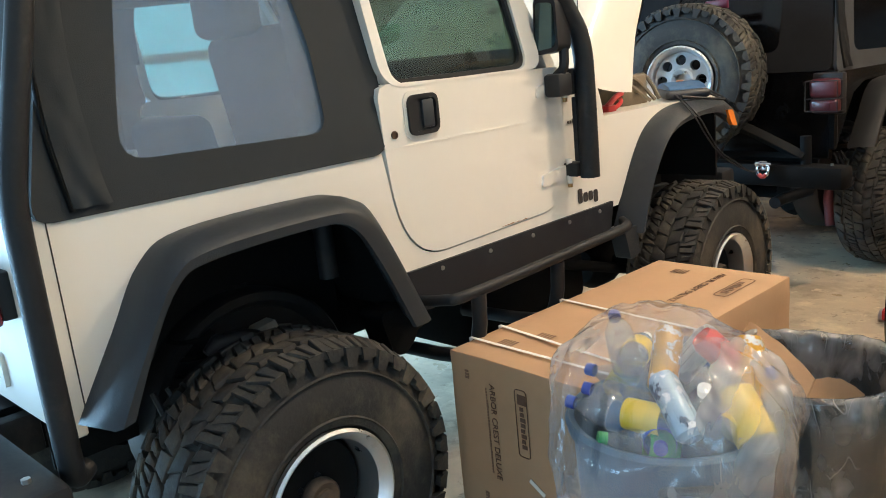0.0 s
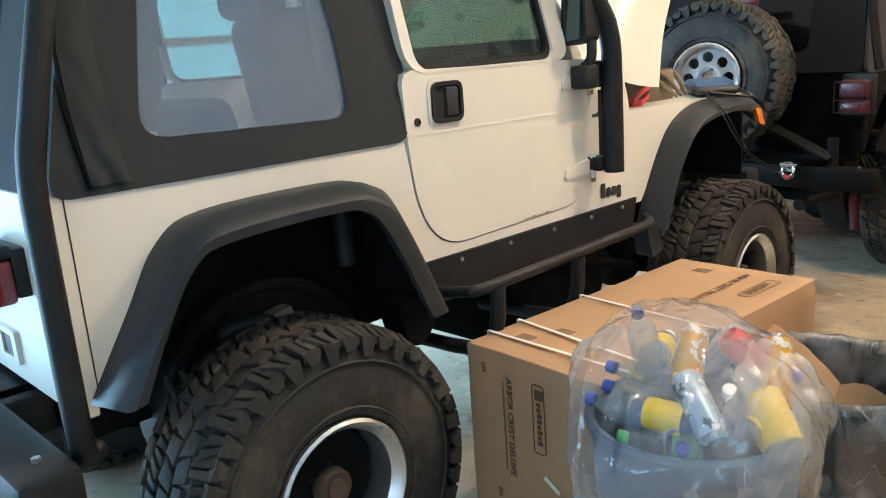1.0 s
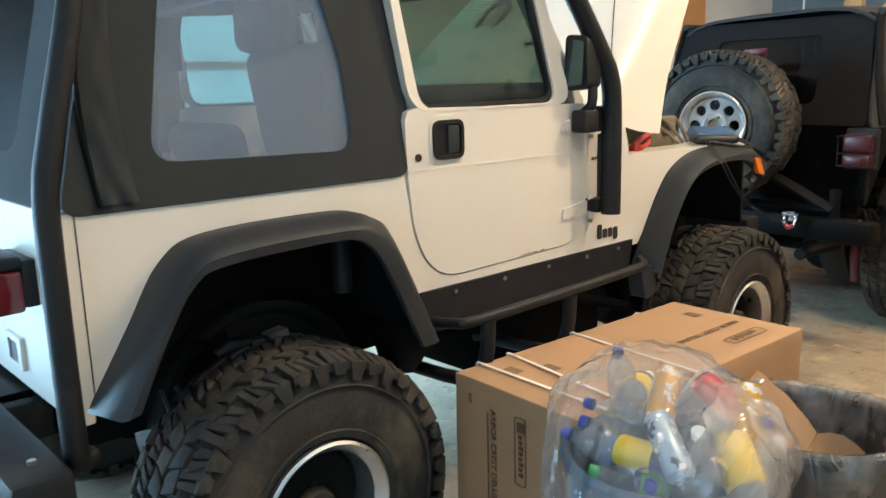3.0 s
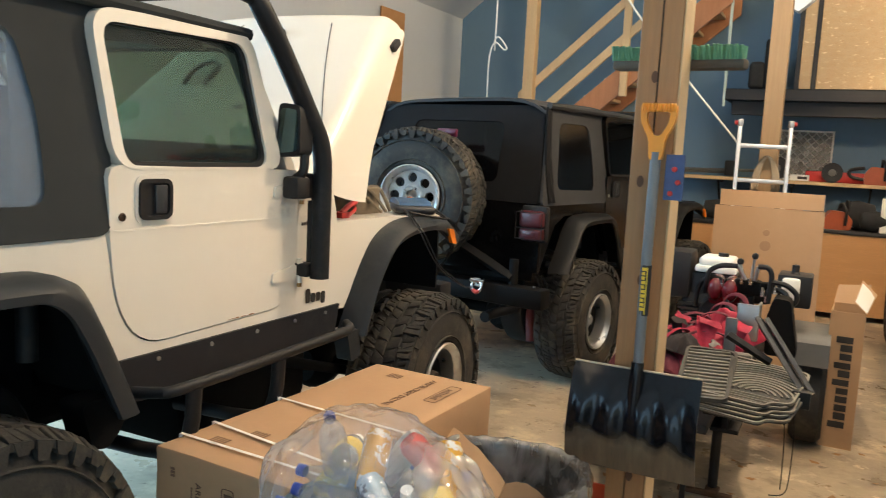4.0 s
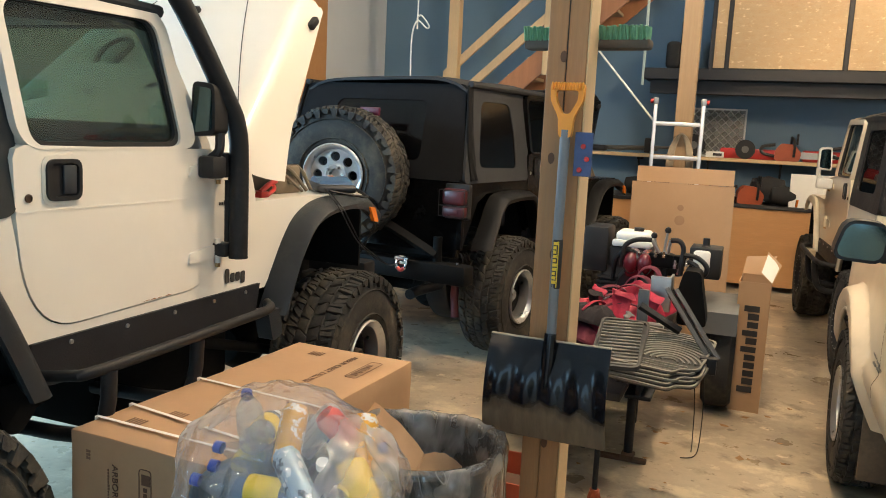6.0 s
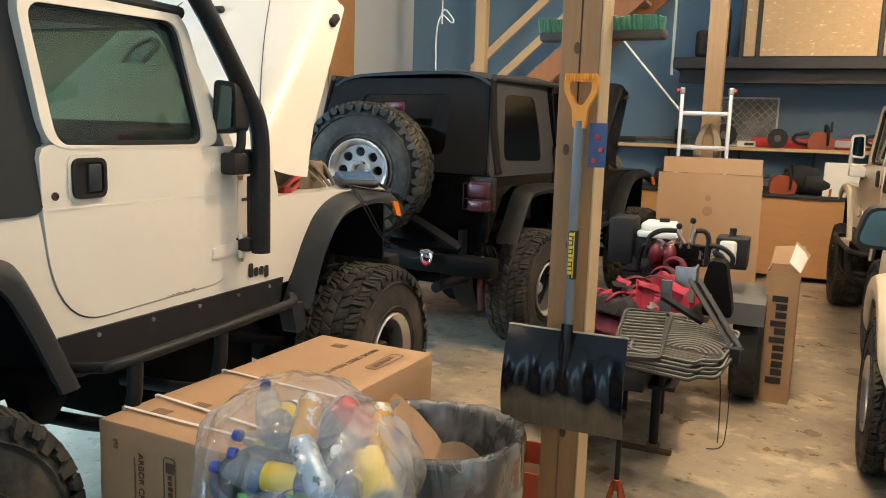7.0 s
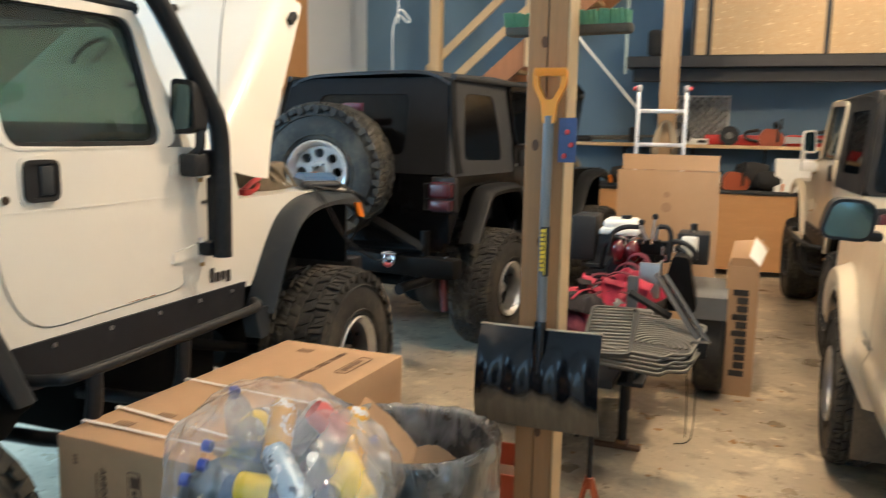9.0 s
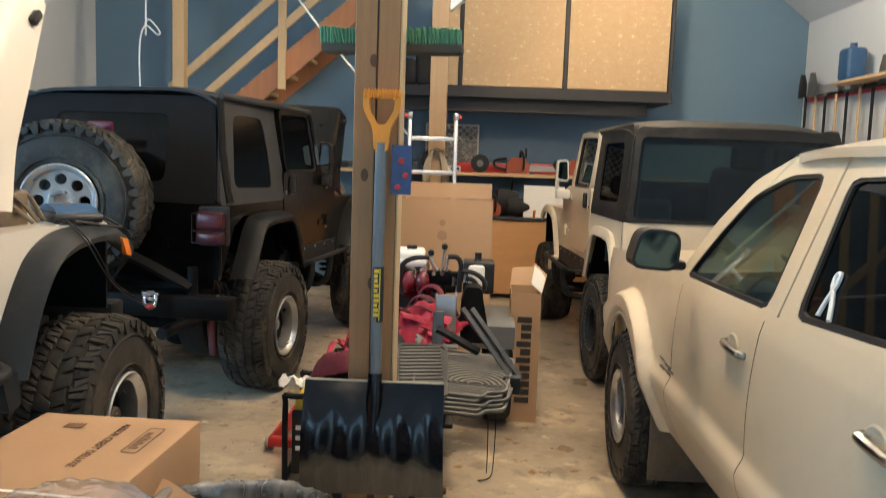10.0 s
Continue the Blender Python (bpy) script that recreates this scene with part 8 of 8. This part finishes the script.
# plastic lattice behind the ladder
lt = thing("lattice_panel", (1.04, 9.2, 1.43), "white plastic lattice panel propped on the shelf", "lattice")
bm = B()
for k in range(-8, 14):
    for s in (1, -1):
        a, b = (k * 0.09, 0.0), (k * 0.09 + s * 0.55, 0.55)
        pts = []
        for t in [i / 16 for i in range(17)]:
            x, z = a[0] + (b[0] - a[0]) * t, a[1] + (b[1] - a[1]) * t
            if -0.001 <= x <= 0.62:
                pts.append((x, 0.004 * s, z))
        if len(pts) > 1:
            tube(bm, [pts[0], pts[-1]], 0.022, 4, flat=0.3)
tagged(part("slats", bm, WHITE_PLASTIC, lt), kind="stuff")
bm = box(B(), 0.0, 0.62, 0.02, 0.03, 0.0, 0.55)
part("backing", bm, mat("grey_backing", (0.33, 0.32, 0.3), 0.7, vary=0.2, scale=5.0), lt, "grey board behind the lattice")
bm = B()
ring(bm, [(-0.02, -0.01), (0.64, -0.01), (0.64, 0.57), (-0.02, 0.57)], [(0.0, 0.01), (0.62, 0.01), (0.62, 0.55), (0.0, 0.55)], "y", -0.015, 0.015)
part("frame", bm, WHITE_PLASTIC, lt)

# things below the shelf
bn = thing("workbench", (0.2, 8.25, 0), "low workbench with an orange plywood front under the shelf", "workbench")
bm = B()
box(bm, 0.0, 4.2, 0.0, 0.95, 0.9, 0.94, 0.004)
part("worktop", bm, BLACK_BEAM, bn)
for x0, x1 in ((0.02, 1.2), (1.21, 2.5), (2.51, 4.18)):
    bm = B()
    box(bm, x0, x1, 0.015, 0.035, 0.06, 0.9, 0.002, 1)
    part("front_panel", bm, PLYWOOD, bn)
fb = thing("foam_board", (2.42, 8.3, 0.941, -4, 0, 0), "plain white foam board standing on the workbench", "board")
bm = B()
box(bm, -0.22, 0.24, 0, 0.02, 0.0, 0.36, 0.003, 1)
part("sheet", bm, WHITE_PLASTIC, fb)
chainsaw(1.68, 8.3, 0.941, 10)
chainsaw(1.2, 8.45, 0.941, -15)
for x, y, w, h in ((1.98, 8.55, 0.4, 0.34), (2.15, 8.4, 0.3, 0.24), (1.0, 8.6, 0.4, 0.3), (0.6, 8.5, 0.4, 0.25)):
    bg = thing("duffel_bag", (x, y, 0.941), "slumped black bag on the workbench", "bag", "bags on the bench")
    bm = B()
    lathe(bm, [(0.0, -w / 2), (h * 0.4, -w / 2 + 0.03), (h * 0.52, 0.0), (h * 0.4, w / 2 - 0.03), (0.0, w / 2)], 20, Matrix.Translation((0, 0, h * 0.45)) @ Matrix.Diagonal((1, 1, 0.9, 1)), axis="x")
    part("bag_body", bm, SEAT, bg)

# ---- generator, floor jack and red things by the post ----
gn = thing("generator", (0.72, 2.78, 0), "black portable generator with a yellow top", "generator")
bm = B()
for y in (0.0, 0.42):
    tube(bm, [(0.0, y, 0.02), (0.0, y, 0.4), (0.03, y, 0.43), (0.42, y, 0.43), (0.45, y, 0.4), (0.45, y, 0.02)], 0.014, 8, 3)
for x in (0.0, 0.45):
    rod(bm, (x, 0.0, 0.03), (x, 0.42, 0.03), 0.014)
part("frame", bm, BLACK_METAL, gn)
bm = B()
box(bm, 0.03, 0.42, 0.04, 0.38, 0.04, 0.3, 0.02)
box(bm, 0.03, 0.2, 0.0, 0.03, 0.05, 0.36, 0.008)
part("motor", bm, DARK_PLASTIC, gn)
bm = B()
box(bm, 0.03, 0.4, 0.05, 0.37, 0.31, 0.42, 0.03, 3)
part("fuel_tank", bm, mat("generator_yellow", (0.72, 0.5, 0.03), 0.4), gn, "yellow fuel tank")
bm = B()
for k in range(3):
    box(bm, 0.05, 0.15, -0.004, 0.0, 0.27 - k * 0.05, 0.29 - k * 0.05)
part("panel_bar", bm, PAPER, gn)

fj = thing("floor_jack", (0.55, 3.15, 0, 0, 0, -8), "red low floor jack on the slab", "jack")
bm = B()
for x in (0.0, 0.16):
    prism(bm, round_poly([(0.0, 0.03), (0.55, 0.03), (0.55, 0.13), (0.4, 0.15), (0.0, 0.09)], 0.02), "x", x, x + 0.012)
box(bm, 0.0, 0.17, 0.0, 0.05, 0.04, 0.09, 0.01)
part("frame", bm, RED_PLASTIC, fj)
for x, y in ((-0.02, 0.08), (0.19, 0.08), (-0.02, 0.5), (0.19, 0.5)):
    bm = B()
    lathe(bm, [(0.0, -0.018), (0.035, -0.018), (0.035, 0.018), (0.0, 0.018)], 16, Matrix.Translation((x, y, 0.036)), axis="x")
    part("roller", bm, STEEL, fj)
bm = B()
rod(bm, (0.085, 0.5, 0.12), (0.085, 0.9, 0.35), 0.014)
part("lever", bm, BLACK_METAL, fj)

tb1 = thing("red_tray", (0.9, 1.86, 0), "open red plastic tool tray on the slab", "tray")
bm = B()
o1 = round_poly([(0, 0), (0.24, 0), (0.24, 0.34), (0, 0.34)], 0.04)
i1 = [((p[0] - 0.12) * 0.93 + 0.12, (p[1] - 0.17) * 0.95 + 0.17) for p in o1]
ring(bm, o1, i1, "z", 0.0, 0.17)
prism(bm, i1, "z", 0.005, 0.012)
part("tray_wall", bm, mat("tray_red", (0.5, 0.09, 0.035), 0.5, vary=0.2), tb1)
bm = B()
box(bm, 0.03, 0.2, 0.05, 0.28, 0.012, 0.1, 0.02)
part("contents", bm, INK_BROWN, tb1)

js = thing("jack_stand", pose(1.37, 1.98, 0) @ Matrix.Scale(0.62, 4), "orange-red steel jack stand beside the post", "jack stand")
for a in range(4):
    bm = B()
    t = math.radians(45 + 90 * a)
    tube(bm, [(0.1 * math.cos(t), 0.1 * math.sin(t), 0.01), (0.022 * math.cos(t), 0.022 * math.sin(t), 0.25)], 0.016, 4)
    part("stand_leg", bm, ORANGE_PAINT, js)
for a in range(4):
    t, t2 = math.radians(45 + 90 * a), math.radians(135 + 90 * a)
    part("stand_brace", rod(B(), (0.085 * math.cos(t), 0.085 * math.sin(t), 0.06), (0.085 * math.cos(t2), 0.085 * math.sin(t2), 0.06), 0.01, 6), ORANGE_PAINT, js)
part("collar", lathe(B(), [(0.03, 0.2), (0.032, 0.27), (0.022, 0.275), (0.022, 0.21)], 14), ORANGE_PAINT, js)
bm = B()
rod(bm, (0, 0, 0.2), (0.0, 0.0, 0.7), 0.018)
box(bm, -0.03, 0.03, -0.02, 0.02, 0.69, 0.72, 0.008)
part("saddle_post", bm, BLACK_METAL, js)
pb = thing("paper_bag", (1.0, 2.3, 0.49, 0, 0, 20), "white and orange paper packet on the clutter", "packet")
bm = B()
box(bm, -0.09, 0.09, -0.06, 0.06, 0.0, 0.1, 0.015)
part("packet", bm, PAPER, pb)
# leaf litter on the slab
rnd = random.Random(21)
bm = B()
for k in range(34):
    x, y = rnd.uniform(0.8, 2.3), rnd.uniform(1.9, 4.3)
    a, s = rnd.uniform(0, 6.28), rnd.uniform(0.008, 0.024)
    c = Vector((x, y, 0.004))
    pts = [c + Vector((s * 1.6 * math.cos(a), s * 1.6 * math.sin(a), 0.004)), c + Vector((s * math.cos(a + 1.6), s * math.sin(a + 1.6), 0.0)), c - Vector((s * 1.5 * math.cos(a), s * 1.5 * math.sin(a), -0.003)), c + Vector((s * math.cos(a - 1.6), s * math.sin(a - 1.6), 0.001))]
    bm.faces.new([bm.verts.new(p) for p in pts])
tagged(new("leaf_litter", finish(bm, mat("dry_leaf", (0.42, 0.24, 0.1), 0.8, vary=0.4, scale=20), "leaf_litter")), "dry leaf crumbs scattered on the slab", "leaf", "", "stuff")

# ---- long-handled tools on the east wall ----
tr_ = thing("tool_rail", (XR - 0.03, 0, 2.42), "red metal rail with hooks on the white wall", "rail")
bm = B()
box(bm, -0.02, 0.027, 6.4, 9.0, -0.03, 0.03, 0.006)
part("rail", bm, RED_PLASTIC, tr_)
kinds = [(8.95, "shovel", "shovel"), (8.68, "shovel", "shovel"), (8.42, "rake", "rake"), (8.15, "rake", "rake"), (7.9, "fork", "fork"), (7.62, "shovel", "spade"), (7.35, "rake", "broom"), (7.05, "shovel", "spade"), (6.75, "rake", "rake")]
for k, (y, kind, catg) in enumerate(kinds):
    t = thing("garden_" + kind, (XR - 0.08, y, 0), "long-handled garden %s hung head up on the wall" % catg, catg, "hung garden tools")
    bm = B()
    rod(bm, (0, 0, 0.95), (0, 0.02, 2.45), 0.016, 8)
    part("handle", bm, PINE if k % 2 else BLACK_METAL, t)
    bm = B()
    if kind == "shovel":
        sheet(bm, lambda u, v: (-0.05 - 0.03 * math.cos((u - 0.5) * 3), (u - 0.5) * 0.22 * (1 - 0.55 * max(v - 0.6, 0) / 0.4) + 0.02, 2.43 + 0.27 * v), 8, 8, (0.006, 0, 0))
    else:
        box(bm, -0.02, 0.02, -0.18, 0.22, 2.42, 2.45, 0.004)
        for j in range(9):
            rod(bm, (0, -0.17 + j * 0.045, 2.45), (-0.06, -0.17 + j * 0.045, 2.53), 0.004, 5)
    part("head", bm, GREY_METAL if k % 3 else HARDTOP, t)
bl = thing("blue_jug", (XR - 0.2, 7.6, 2.33), "blue plastic jug above the tool rail", "jug")
bm = B()
box(bm, -0.1, 0.1, -0.12, 0.12, 0.17, 0.5, 0.04, 3)
rod(bm, (0, 0, 0.5), (0, 0, 0.55), 0.035, 14)
part("jug_body", bm, BLUE_PLASTIC, bl)
bm = B()
box(bm, -0.12, 0.19, -0.9, 0.2, 0.14, 0.168, 0.004)
part("ledge", bm, PINE, bl)

# plywood offcut against the west wall
oc = thing("plywood_offcut", (XL + 0.02, 7.35, 0, 0, 0, 0), "orange plywood offcut standing against the west wall", "plywood")
bm = B()
box(bm, 0.0, 0.02, -0.35, 0.2, 0.0, 3.15, 0.002, 1)
part("sheet", bm, PLYWOOD, oc)

# crumpled paper towel lying on the generator
pw = thing("paper_towel", (0.775, 2.72, 0.49), "crumpled white paper towel on the generator", "paper")
bm = B()


def wad(u, v):
    a, b = (u - 0.5) * 0.13, (v - 0.5) * 0.1
    p = Vector((u * 3, v * 3, 4.0))
    return (a + 0.01 * noise.noise(p * 2), b + 0.01 * noise.noise(p * 2.3), 0.028 + 0.05 * noise.noise(p) + 0.018 * noise.noise(p * 3))


sheet(bm, wad, 20, 16, (0, 0, 0.004))
part("sheet", bm, PAPER, pw)
